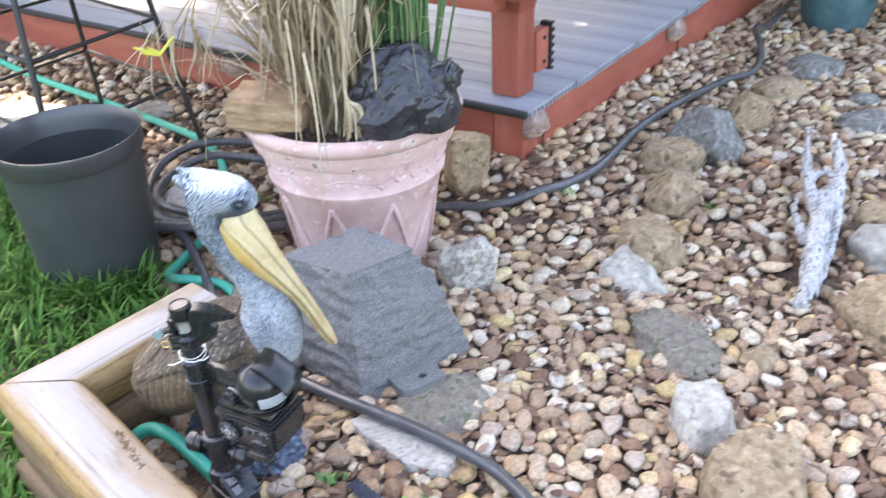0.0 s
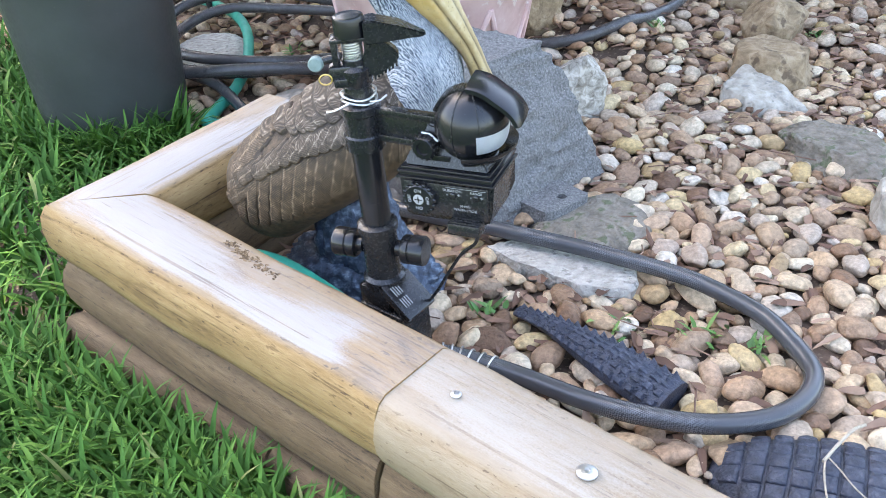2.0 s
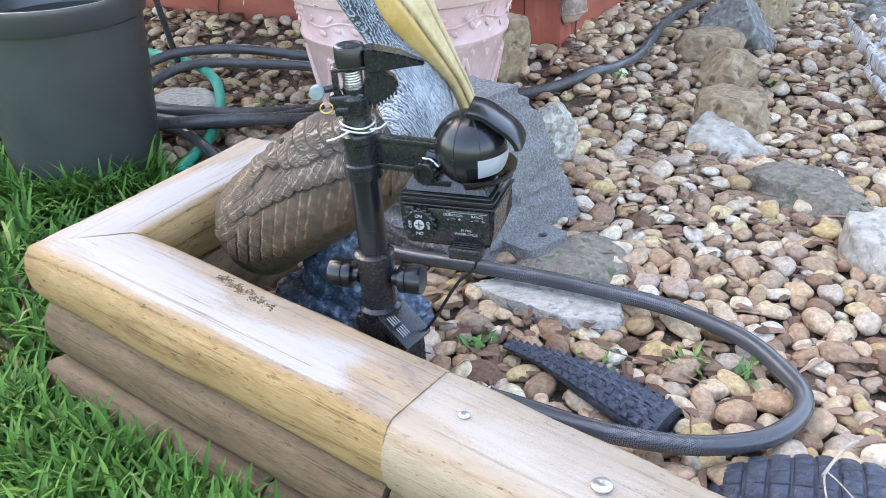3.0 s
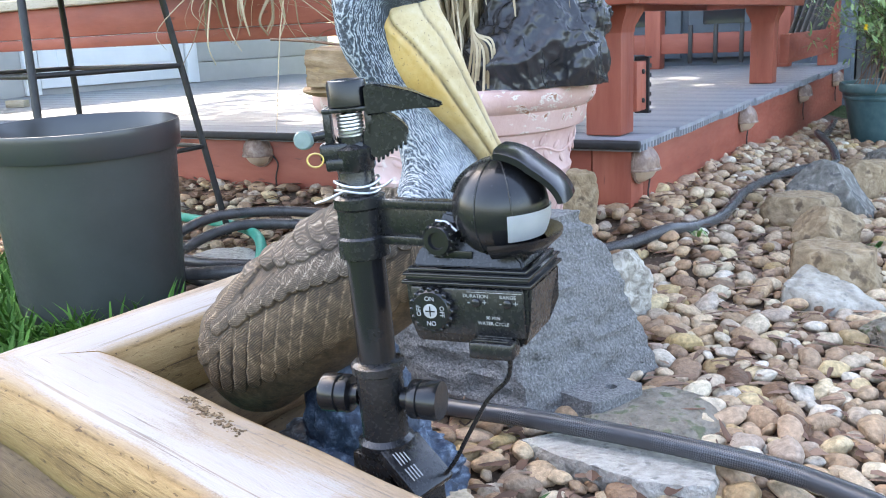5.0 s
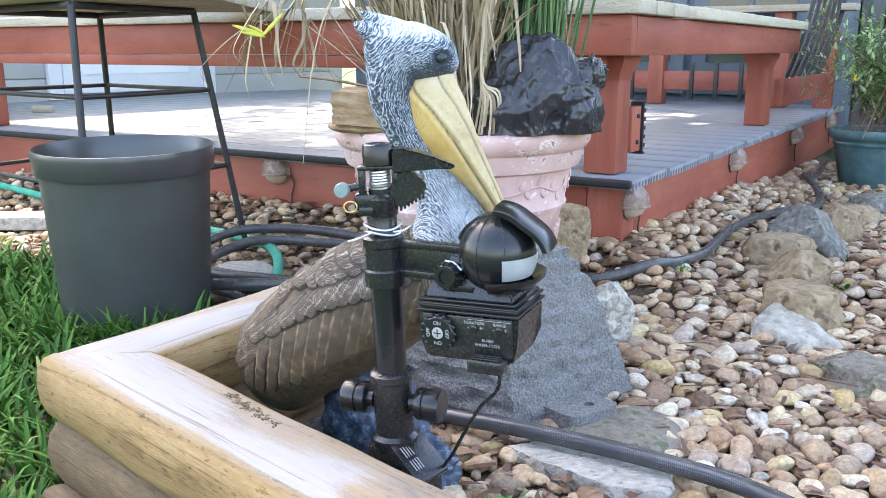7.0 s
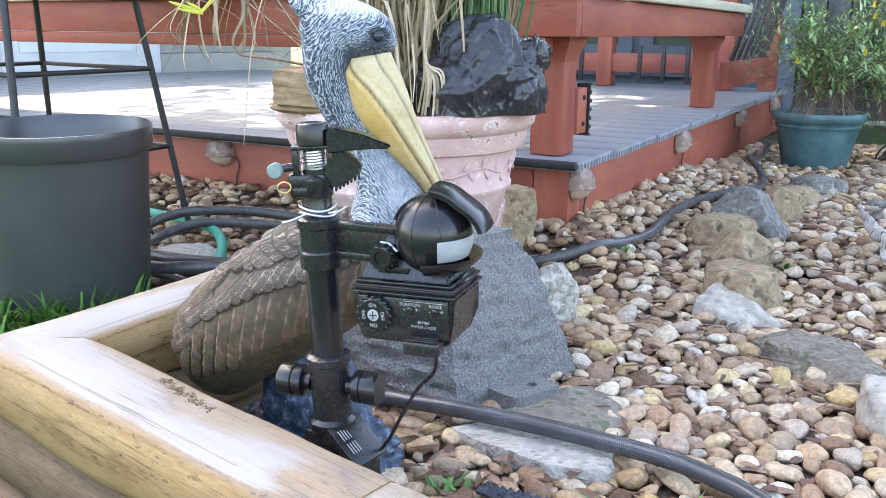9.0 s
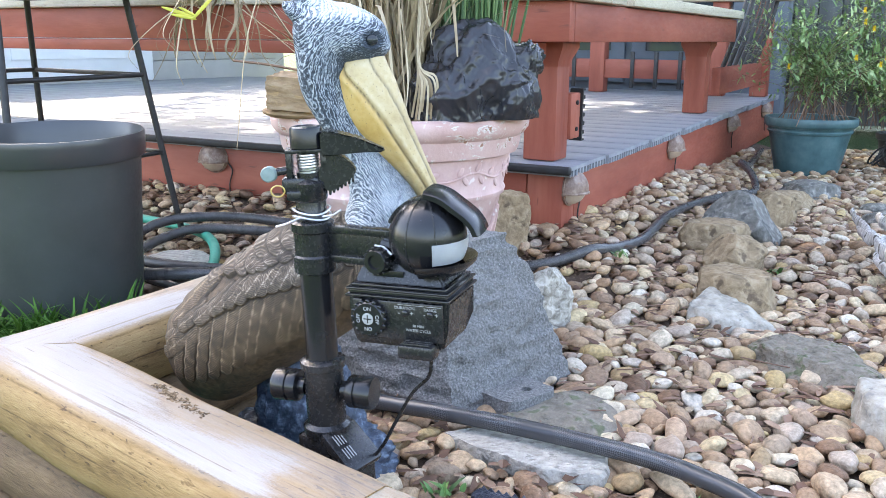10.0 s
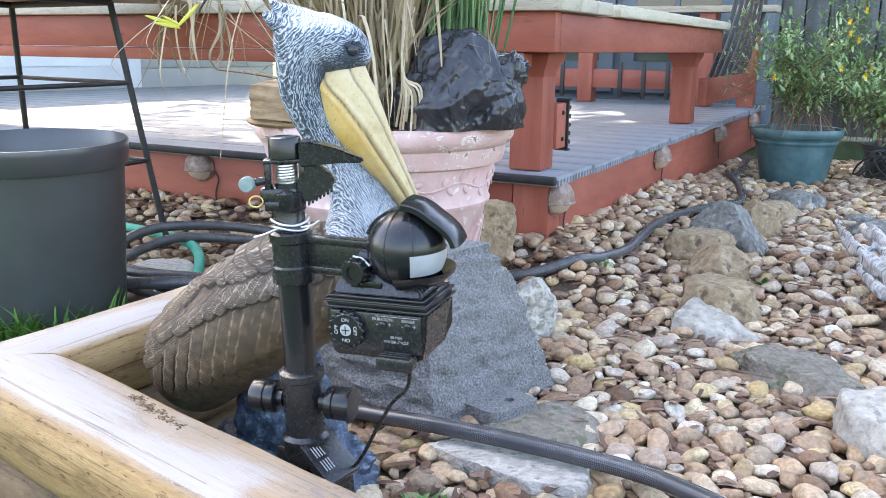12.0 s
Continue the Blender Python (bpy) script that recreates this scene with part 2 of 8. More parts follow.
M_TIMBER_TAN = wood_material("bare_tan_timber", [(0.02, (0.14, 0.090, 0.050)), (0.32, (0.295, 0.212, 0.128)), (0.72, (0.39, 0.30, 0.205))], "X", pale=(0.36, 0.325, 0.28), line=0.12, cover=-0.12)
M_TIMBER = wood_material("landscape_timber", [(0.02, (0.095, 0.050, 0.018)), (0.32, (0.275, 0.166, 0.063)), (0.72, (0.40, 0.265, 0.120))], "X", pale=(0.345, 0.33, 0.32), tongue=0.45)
# lower courses: weathered wood, with the shade they lie in darkened into the colour
M_TIMBER_OLD_SHADED = wood_material("weathered_shaded_timber", [(0.02, (0.042, 0.023, 0.011)), (0.35, (0.128, 0.077, 0.037)), (0.75, (0.215, 0.138, 0.072))], "X", bump=0.9, line=0.15)
M_BENCHTOP = wood_material("weathered_bench_board", [(0.10, (0.30, 0.25, 0.18)), (0.4, (0.46, 0.40, 0.31)), (0.8, (0.56, 0.50, 0.41))], "X", rings=7, line=0.15)
M_BENCHTOP_Y = wood_material("weathered_bench_board_grey", [(0.15, (0.42, 0.36, 0.26)), (0.5, (0.56, 0.50, 0.38)), (0.8, (0.62, 0.57, 0.48))], "X", rings=7, line=0.15)
M_RED = surf("red_stained_wood", [(0.3, (0.225, 0.050, 0.030)), (0.5, (0.305, 0.076, 0.046)), (0.7, (0.385, 0.112, 0.070))], 7, 0.55, 0.35, 60, stretch=(0.35, 1, 1.6), speck=(0.20, 0.06, 0.04), speck_scale=35, speck_at=0.7, dist=0.002)
M_RED_V = surf("red_stained_post", [(0.3, (0.225, 0.050, 0.030)), (0.5, (0.305, 0.076, 0.046)), (0.7, (0.385, 0.112, 0.070))], 9, 0.55, 0.35, 60, stretch=(1.4, 1.4, 0.25), speck=(0.20, 0.06, 0.04), speck_scale=35, speck_at=0.72, dist=0.002)
M_DECK = surf("grey_composite_board", [(0.3, (0.185, 0.198, 0.225)), (0.55, (0.27, 0.285, 0.315)), (0.75, (0.34, 0.35, 0.375))], 6, 0.55, 0.3, 200, stretch=(3, 0.15, 1), dist=0.001)
M_DECK_EDGE = surf("dark_composite_edge", [(0.3, (0.008, 0.008, 0.009)), (0.7, (0.020, 0.020, 0.022))], 20, 0.55, 0.3)
M_BLACK = surf("black_moulded_plastic", [(0.3, (0.010, 0.010, 0.011)), (0.7, (0.020, 0.020, 0.022))], 25, 0.26, 0.12, 260, dist=0.001, speck=(0.05, 0.05, 0.05), speck_scale=320, speck_at=0.74, rough_vary=0.1)
M_BLACK_GLOSS = surf("glossy_black_plastic", [(0.3, (0.007, 0.007, 0.009)), (0.7, (0.016, 0.016, 0.018))], 15, 0.24, 0.05, 200, dist=0.0006, rough_vary=0.08)
M_BUCKET = surf("dusty_black_nursery_plastic", [(0.3, (0.033, 0.037, 0.036)), (0.7, (0.049, 0.054, 0.053))], 8, 0.42, 0.12, 120, dist=0.001, speck=(0.06, 0.058, 0.055), speck_scale=90, speck_at=0.72)
M_BUCKET_RIM = surf("sheeny_black_bucket_rim", [(0.3, (0.034, 0.035, 0.037)), (0.7, (0.044, 0.045, 0.048))], 6, 0.32, 0.0, 60, dist=0.0006, spec=0.7, rough_vary=0.06)
M_LENS = surf("white_sensor_lens", [(0.3, (0.62, 0.64, 0.66)), (0.7, (0.74, 0.75, 0.76))], 30, 0.4, 0.1)
M_PRINT = surf("white_print", [(0.3, (0.26, 0.26, 0.27)), (0.7, (0.40, 0.40, 0.40))], 60, 0.6, 0.0)
M_STEEL = surf("dull_steel", [(0.3, (0.48, 0.48, 0.49)), (0.7, (0.68, 0.67, 0.65))], 60, 0.35, 0.1, metal=0.9)
M_BRASS = surf("brass_fitting", [(0.3, (0.50, 0.34, 0.10)), (0.7, (0.70, 0.52, 0.20))], 60, 0.35, 0.1, metal=0.9)
M_TEALCAP = surf("grey_green_cap", [(0.3, (0.1400, 0.1944, 0.1872)), (0.7, (0.2240, 0.2880, 0.2736))], 60, 0.45, 0.1)
M_HOSE_BLK = surf("black_braided_hose", [(0.3, (0.046, 0.045, 0.047)), (0.7, (0.090, 0.088, 0.090))], 60, 0.27, 0.3, 500, dist=0.001, speck=(0.12, 0.11, 0.10), speck_scale=70, speck_at=0.70)


def braid_material():
    """Clear-skinned black hose: a grey cord braid shows through in places."""
    m, N, L, b = node_material("braided_black_hose")
    co = N.new("ShaderNodeTexCoord")
    mp = N.new("ShaderNodeMapping")
    mp.inputs["Rotation"].default_value = (0.6, 0.5, 0.8)
    L.new(co.outputs["Object"], mp.inputs[0])
    ch = N.new("ShaderNodeTexChecker")
    ch.inputs["Scale"].default_value = 520
    ch.inputs["Color1"].default_value, ch.inputs["Color2"].default_value = (0.040, 0.041, 0.046, 1), (0.130, 0.134, 0.142, 1)
    L.new(mp.outputs[0], ch.inputs[0])
    n = N.new("ShaderNodeTexNoise")
    n.inputs["Scale"].default_value, n.inputs["Detail"].default_value = 14, 4
    L.new(co.outputs["Object"], n.inputs[0])
    r = ramp_node(N, [(0.48, (0, 0, 0)), (0.70, (1, 1, 1))])
    L.new(n.outputs["Fac"], r.inputs[0])
    mx = N.new("ShaderNodeMix")
    mx.data_type = "RGBA"
    L.new(r.outputs[0], mx.inputs[0])
    mx.inputs[6].default_value = (0.062, 0.064, 0.070, 1)
    L.new(ch.outputs["Color"], mx.inputs[7])
    L.new(mx.outputs[2], b.inputs["Base Color"])
    b.inputs["Roughness"].default_value = 0.26
    b.inputs["Specular IOR Level"].default_value = 0.6
    return m


M_HOSE_BRAID = braid_material()
M_HOSE_GRN = surf("green_garden_hose", [(0.3, (0.015, 0.27, 0.19)), (0.7, (0.035, 0.40, 0.28))], 20, 0.42, 0.15, 200, dist=0.001, speck=(0.10, 0.30, 0.22), speck_scale=50, speck_at=0.68)
M_RUBBER = surf("dark_blue_black_rubber", [(0.3, (0.017, 0.021, 0.034)), (0.55, (0.044, 0.053, 0.080)), (0.75, (0.105, 0.118, 0.155))], 90, 0.5, 0.9, 300, dist=0.0025)
M_POT = surf("peeling_pink_terracotta_paint", [(0.3, (0.46, 0.285, 0.255)), (0.5, (0.60, 0.405, 0.375)), (0.7, (0.68, 0.50, 0.475))], 12, 0.75, 0.5, 60, speck=(0.70, 0.60, 0.57), speck_scale=60, speck_at=0.66, dist=0.002)


def chipped_rim_material():
    """Pink paint flaked off a terracotta rim, with white primer round the chips."""
    m, N, L, b = node_material("worn_terracotta_rim")
    co = N.new("ShaderNodeTexCoord").outputs["Object"]
    mp = N.new("ShaderNodeMapping")
    mp.inputs["Scale"].default_value = (1, 1, 1.7)
    L.new(co, mp.inputs[0])
    chips, tint, fine = noise_node(N, L, mp.outputs[0], 26, 7, 0.68, 0.4), noise_node(N, L, co, 9, 4), noise_node(N, L, co, 180, 4)
    paint = ramp_node(N, [(0.3, (0.50, 0.305, 0.265)), (0.5, (0.60, 0.40, 0.36)), (0.7, (0.66, 0.48, 0.44))])
    L.new(tint, paint.inputs[0])
    primer = ramp_node(N, [(0.560, (0, 0, 0)), (0.575, (1, 1, 1))])
    clay = ramp_node(N, [(0.595, (0, 0, 0)), (0.610, (1, 1, 1))])
    L.new(chips, primer.inputs[0])
    L.new(chips, clay.inputs[0])
    col = mix_node(N, L, primer.outputs[0], paint.outputs[0], (0.68, 0.62, 0.57))
    col = mix_node(N, L, clay.outputs[0], col, (0.34, 0.155, 0.095))
    L.new(col, b.inputs["Base Color"])
    bump_node(N, L, calc_node(N, L, "MULTIPLY_ADD", clay.outputs[0], -0.8, fine), 0.5, 0.002, b)
    b.inputs["Roughness"].default_value = 0.72
    return m


M_TEAL = surf("teal_glazed_pot", [(0.3, (0.030, 0.075, 0.085)), (0.5, (0.055, 0.125, 0.138)), (0.7, (0.10, 0.18, 0.19))], 10, 0.4, 0.2, 60)
M_BAG = surf("black_bin_bag", [(0.3, (0.018, 0.018, 0.021)), (0.7, (0.036, 0.036, 0.042))], 12, 0.24, 0.2, 90, dist=0.003, rough_vary=0.08, distortion=0.6)
M_IRON = surf("black_painted_iron", [(0.3, (0.012, 0.012, 0.013)), (0.7, (0.030, 0.028, 0.027))], 60, 0.5, 0.2)
M_SLATE = surf("dark_blue_grey_stone", [(0.30, (0.082, 0.081, 0.081)), (0.5, (0.158, 0.156, 0.153)), (0.70, (0.275, 0.271, 0.262))], 250, 0.85, 1.0, 240, speck=(0.32, 0.32, 0.315), speck_scale=420, speck_at=0.66, dist=0.004, detail=6)
M_ROCK_GREY = surf("pale_grey_rock", [(0.3, (0.15, 0.13, 0.105)), (0.5, (0.28, 0.255, 0.215)), (0.72, (0.42, 0.39, 0.345))], 30, 0.8, 0.8, 90, speck=(0.24, 0.24, 0.23), speck_scale=70, dist=0.004)
M_ROCK_PALE = surf("pale_smooth_grey_rock", [(0.28, (0.19, 0.165, 0.130)), (0.5, (0.38, 0.345, 0.290)), (0.72, (0.53, 0.495, 0.43))], 40, 0.8, 0.7, 160, speck=(0.24, 0.225, 0.20), speck_scale=55, speck_at=0.62, dist=0.004)
M_ROCK_WHITE = surf("white_veined_rock", [(0.29, (0.070, 0.056, 0.038)), (0.42, (0.24, 0.215, 0.175)), (0.64, (0.54, 0.50, 0.43))], 60, 0.8, 0.7, 70, speck=(0.22, 0.19, 0.15), speck_scale=38, speck_at=0.64, dist=0.005, distortion=0.8)
M_ROCK_TAN = surf("tan_boulder", [(0.28, (0.135, 0.090, 0.050)), (0.5, (0.285, 0.205, 0.122)), (0.72, (0.43, 0.335, 0.222))], 40, 0.85, 1.0, 110, speck=(0.13, 0.09, 0.055), speck_scale=34, speck_at=0.63, dist=0.004, distortion=0.5)
M_ROCK_DARK = surf("dark_streaked_boulder", [(0.3, (0.075, 0.072, 0.062)), (0.52, (0.170, 0.164, 0.146)), (0.72, (0.40, 0.385, 0.35))], 45, 0.75, 0.9, 120, stretch=(1, 1, 0.7), speck=(0.09, 0.09, 0.085), speck_scale=40, dist=0.004)
M_ROCK_MOSS = surf("mossy_brown_rock", [(0.3, (0.13, 0.11, 0.085)), (0.5, (0.22, 0.19, 0.15)), (0.7, (0.31, 0.27, 0.22))], 40, 0.9, 0.9, 90, speck=(0.13, 0.14, 0.08), speck_scale=45, speck_at=0.60, dist=0.016)
M_SLABSTONE = surf("pale_layered_flagstone", [(0.3, (0.3190, 0.2911, 0.2516)), (0.5, (0.4930, 0.4615, 0.4080)), (0.7, (0.6380, 0.6106, 0.5508))], 60, 0.8, 1.0, 130, stretch=(1, 1.4, 1), speck=(0.28, 0.26, 0.23), speck_scale=50, dist=0.008)
M_SANDSTONE = surf("tan_sandstone_block", [(0.3, (0.17, 0.10, 0.05)), (0.5, (0.30, 0.195, 0.108)), (0.7, (0.42, 0.30, 0.19))], 16, 0.8, 0.6, 60, stretch=(1, 1, 3), speck=(0.38, 0.24, 0.12), speck_scale=40, dist=0.004)
M_DRIFT = surf("bleached_driftwood", [(0.3, (0.15, 0.14, 0.132)), (0.48, (0.42, 0.41, 0.405)), (0.68, (0.68, 0.67, 0.66))], 30, 0.85, 0.9, 60, stretch=(2, 2, 0.5), speck=(0.12, 0.11, 0.10), speck_scale=30, speck_at=0.64, dist=0.008)
M_SIDING = surf("cream_siding", [(0.3, (0.36, 0.35, 0.33)), (0.7, (0.44, 0.43, 0.41))], 3, 0.7, 0.1)
M_WHITE = surf("white_trim_paint", [(0.3, (0.72, 0.73, 0.74)), (0.7, (0.80, 0.80, 0.80))], 5, 0.5, 0.1)
M_BLUEDOOR = surf("blue_grey_door_paint", [(0.3, (0.12, 0.145, 0.18)), (0.7, (0.17, 0.20, 0.24))], 6, 0.55, 0.1)
M_FENCE = surf("grey_weathered_fence", [(0.3, (0.10, 0.105, 0.11)), (0.5, (0.17, 0.175, 0.18)), (0.7, (0.24, 0.24, 0.24))], 9, 0.85, 0.4, 60, stretch=(2, 2, 0.2))
M_LAMP = surf("weathered_lamp_hood", [(0.3, (0.13, 0.075, 0.055)), (0.5, (0.235, 0.155, 0.12)), (0.7, (0.37, 0.295, 0.25))], 60, 0.45, 0.2, 90, metal=0.1, speck=(0.30, 0.17, 0.10), speck_scale=40, speck_at=0.68)
M_FROST = surf("frosted_lamp_lens", [(0.3, (0.44, 0.34, 0.26)), (0.7, (0.56, 0.46, 0.36))], 30, 0.4, 0.1)


def glass_material():
    m, N, L, b = node_material("dark_window_glass")
    b.inputs["Base Color"].default_value = (0.03, 0.04, 0.05, 1)
    b.inputs["Roughness"].default_value = 0.06
    b.inputs["Specular IOR Level"].default_value = 0.8
    return m


M_GLASS = glass_material()


def plumage_material():
    """Cast plumage: wavering combed ridges that follow the stored flow (across, along), white paint on them over a blue-black wash."""
    m, N, L, b = node_material("painted_plumage")

    def calc(op, a, c=None, k=None):
        return calc_node(N, L, op, a, c, k)

    co = N.new("ShaderNodeTexCoord").outputs["Object"]
    big = noise_node(N, L, co, 28, 4)
    mid = noise_node(N, L, co, 120, 2)
    fine = noise_node(N, L, co, 620, 3)
    vec = N.new("ShaderNodeCombineXYZ")
    L.new(stored_value(N, "across"), vec.inputs[0])
    L.new(calc("MULTIPLY", stored_value(N, "along"), 0.34), vec.inputs[1])
    sway = noise_node(N, L, vec.outputs[0], 260, 2)
    phase = calc("ADD", calc("DIVIDE", stored_value(N, "across"), 0.0025), calc("MULTIPLY_ADD", sway, 3.0, calc("MULTIPLY", mid, 1.5)))
    line = calc("MULTIPLY_ADD", calc("SINE", calc("MULTIPLY", phase, 6.2832)), 0.5, 0.5)
    gaps = noise_node(N, L, co, 340, 3)
    line = calc("MULTIPLY_ADD", line, 0.66, calc("MULTIPLY_ADD", gaps, 1.15, -0.42))
    val = calc("ADD", calc("MULTIPLY_ADD", line, 0.80, -0.10), calc("MULTIPLY_ADD", big, 0.55, -0.25))
    val = calc("ADD", val, calc("MULTIPLY_ADD", fine, 0.95, -0.45))
    val = calc("ADD", val, stored_value(N, "white_wash"))
    r = ramp_node(N, [(0.10, (0.026, 0.036, 0.052)), (0.32, (0.12, 0.15, 0.19)), (0.56, (0.36, 0.40, 0.44)), (0.92, (0.62, 0.63, 0.635))])
    L.new(val, r.inputs[0])
    L.new(r.outputs[0], b.inputs["Base Color"])
    bump_node(N, L, line, 0.6, 0.0018, b)
    b.inputs["Roughness"].default_value = 0.6
    return m


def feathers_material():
    """Cast wing: the stored barbs, with crevice shade painted in, are dry-brushed over a dark brown wash; pale rows are
    greyer.
    """
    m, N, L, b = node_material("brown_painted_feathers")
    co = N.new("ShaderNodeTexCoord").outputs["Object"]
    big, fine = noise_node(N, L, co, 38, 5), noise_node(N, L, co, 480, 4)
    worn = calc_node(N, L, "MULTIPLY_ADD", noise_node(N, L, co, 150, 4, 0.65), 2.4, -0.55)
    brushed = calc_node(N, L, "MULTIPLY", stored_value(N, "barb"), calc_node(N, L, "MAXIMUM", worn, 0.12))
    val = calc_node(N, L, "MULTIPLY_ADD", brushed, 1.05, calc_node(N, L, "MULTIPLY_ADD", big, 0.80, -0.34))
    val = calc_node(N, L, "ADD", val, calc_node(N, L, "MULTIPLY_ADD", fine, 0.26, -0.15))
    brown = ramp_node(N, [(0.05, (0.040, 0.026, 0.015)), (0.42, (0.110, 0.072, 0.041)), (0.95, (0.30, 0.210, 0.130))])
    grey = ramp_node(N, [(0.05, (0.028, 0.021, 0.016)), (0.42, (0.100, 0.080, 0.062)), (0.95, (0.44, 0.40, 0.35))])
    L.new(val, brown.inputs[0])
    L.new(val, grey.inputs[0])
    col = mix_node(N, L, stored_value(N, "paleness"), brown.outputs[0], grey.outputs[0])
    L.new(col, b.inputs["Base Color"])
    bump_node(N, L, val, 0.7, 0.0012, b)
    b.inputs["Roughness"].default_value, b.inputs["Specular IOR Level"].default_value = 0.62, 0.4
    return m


def bill_material():
    """Painted bill: orange-yellow pouch under a cream upper half, darker brown in the grooves, chips and specks."""
    m, N, L, b = node_material("painted_bill")
    co = N.new("ShaderNodeTexCoord").outputs["Object"]
    big, mid, fine = noise_node(N, L, co, 24, 5), noise_node(N, L, co, 110, 5, 0.65), noise_node(N, L, co, 380, 3)
    val = calc_node(N, L, "MULTIPLY_ADD", big, 0.65, calc_node(N, L, "MULTIPLY_ADD", mid, 0.45, -0.05))
    cream = ramp_node(N, [(0.25, (0.33, 0.225, 0.10)), (0.5, (0.52, 0.395, 0.205)), (0.75, (0.60, 0.50, 0.325))])
    pouch = ramp_node(N, [(0.25, (0.40, 0.235, 0.055)), (0.5, (0.53, 0.34, 0.105)), (0.75, (0.59, 0.43, 0.19))])
    L.new(val, cream.inputs[0])
    L.new(val, pouch.inputs[0])
    col = mix_node(N, L, stored_value(N, "pouch"), cream.outputs[0], pouch.outputs[0])
    # darker brown along the grooves, and dirt on the lower edge
    browned = calc_node(N, L, "MULTIPLY", stored_value(N, "groove"), calc_node(N, L, "MULTIPLY_ADD", mid, 1.6, -0.05))
    col = mix_node(N, L, calc_node(N, L, "MINIMUM", browned, 0.9), col, (0.085, 0.060, 0.030))
    spots = ramp_node(N, [(0.645, (0, 0, 0)), (0.71, (1, 1, 1))])
    L.new(fine, spots.inputs[0])
    col = mix_node(N, L, calc_node(N, L, "MULTIPLY", spots.outputs[0], 0.7), col, (0.13, 0.09, 0.045))
    L.new(col, b.inputs["Base Color"])
    bump_node(N, L, mid, 0.35, 0.0015, b)
    b.inputs["Roughness"].default_value = 0.48
    return m


M_POT_RIM = chipped_rim_material()
M_PLUME = plumage_material()
M_WING = feathers_material()
M_BILL = bill_material()
M_EYE = surf("dark_eye_paint", [(0.3, (0.015, 0.018, 0.022)), (0.7, (0.04, 0.045, 0.05))], 60, 0.25, 0.05)
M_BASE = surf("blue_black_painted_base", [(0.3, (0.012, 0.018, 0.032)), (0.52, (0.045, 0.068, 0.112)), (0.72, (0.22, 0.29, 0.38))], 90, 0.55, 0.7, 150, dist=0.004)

# ---------------------------------------------------------------- mesh helpers


def mesh_from(name, bm, mats, smooth=None):
    me = bpy.data.meshes.new(name)
    bm.normal_update()
    bm.to_mesh(me)
    bm.free()
    for m in (mats if isinstance(mats, (list, tuple)) else [mats]):
        me.materials.append(m)
    if smooth:
        me.shade_smooth()
        me.set_sharp_from_angle(angle=radians(smooth))
    return me


def thing(name, label, category, loc=(0, 0, 0), rot=(0, 0, 0), group="", kind=""):
    e = new(name)
    e.empty_display_size = 0.05
    e.matrix_world = pose(*loc, *rot)
    return tagged(e, label, category, group, kind)


def part(name, bm, mats, parent, label="", smooth=40):
    ob = new(name, mesh_from(name, bm, mats, smooth))
    ob.parent = parent
    if label:
        tagged(ob, label)
    return ob


def single(name, bm, mats, label, category, loc=(0, 0, 0), rot=(0, 0, 0), group="", kind="", smooth=40):
    ob = new(name, mesh_from(name, bm, mats, smooth))
    ob.matrix_world = pose(*loc, *rot)
    return tagged(ob, label, category, group, kind)


def box(bm, lo, hi, bevel=0.0, m=None, seg=2):
    lo, hi = Vector(lo), Vector(hi)
    mm = Matrix.Translation((lo + hi) / 2) @ Matrix.Diagonal((*(hi - lo), 1))
    r = bmesh.ops.create_cube(bm, size=1, matrix=(m or Matrix()) @ mm)
    if bevel:
        es = list({e for v in r["verts"] for e in v.link_edges})
        bmesh.ops.bevel(bm, geom=es, offset=bevel, segments=seg, profile=0.5, affect="EDGES", clamp_overlap=True)
    return bm


def lathe(bm, prof, seg=40, m=None, cap=True):
    """Turns a list of (radius, height) about the z axis."""
    m = m or Matrix()
    rings = []
    for r, z in prof:
        rings.append([bm.verts.new(m @ Vector((r * math.cos(2 * math.pi * k / seg), r * math.sin(2 * math.pi * k / seg), z))) for k in range(seg)])
    for a, b in zip(rings, rings[1:]):
        for k in range(seg):
            bm.faces.new((a[k], a[(k + 1) % seg], b[(k + 1) % seg], b[k]))
    if cap:
        bm.faces.new(list(reversed(rings[0])))
        bm.faces.new(rings[-1])
    return bm


def rod(bm, a, b, r, seg=12, r2=None):
    """A straight round bar from a to b."""
    a, b = Vector(a), Vector(b)
    m = Matrix.Translation(a) @ (b - a).to_track_quat("Z", "Y").to_matrix().to_4x4()
    return lathe(bm, [(r, 0), (r2 or r, (b - a).length)], seg, m)


def spline(pts, n=10):
    """Catmull-Rom through the points."""
    P = [Vector(p) for p in pts]
    P = [2 * P[0] - P[1]] + P + [2 * P[-1] - P[-2]]
    out = []
    for i in range(1, len(P) - 2):
        for k in range(n):
            t = k / n
            a, b, c, d = P[i - 1:i + 3]
            out.append(0.5 * ((2 * b) + (c - a) * t + (2 * a - 5 * b + 4 * c - d) * t * t + (3 * b - a - 3 * c + d) * t ** 3))
    out.append(P[-2])
    return out


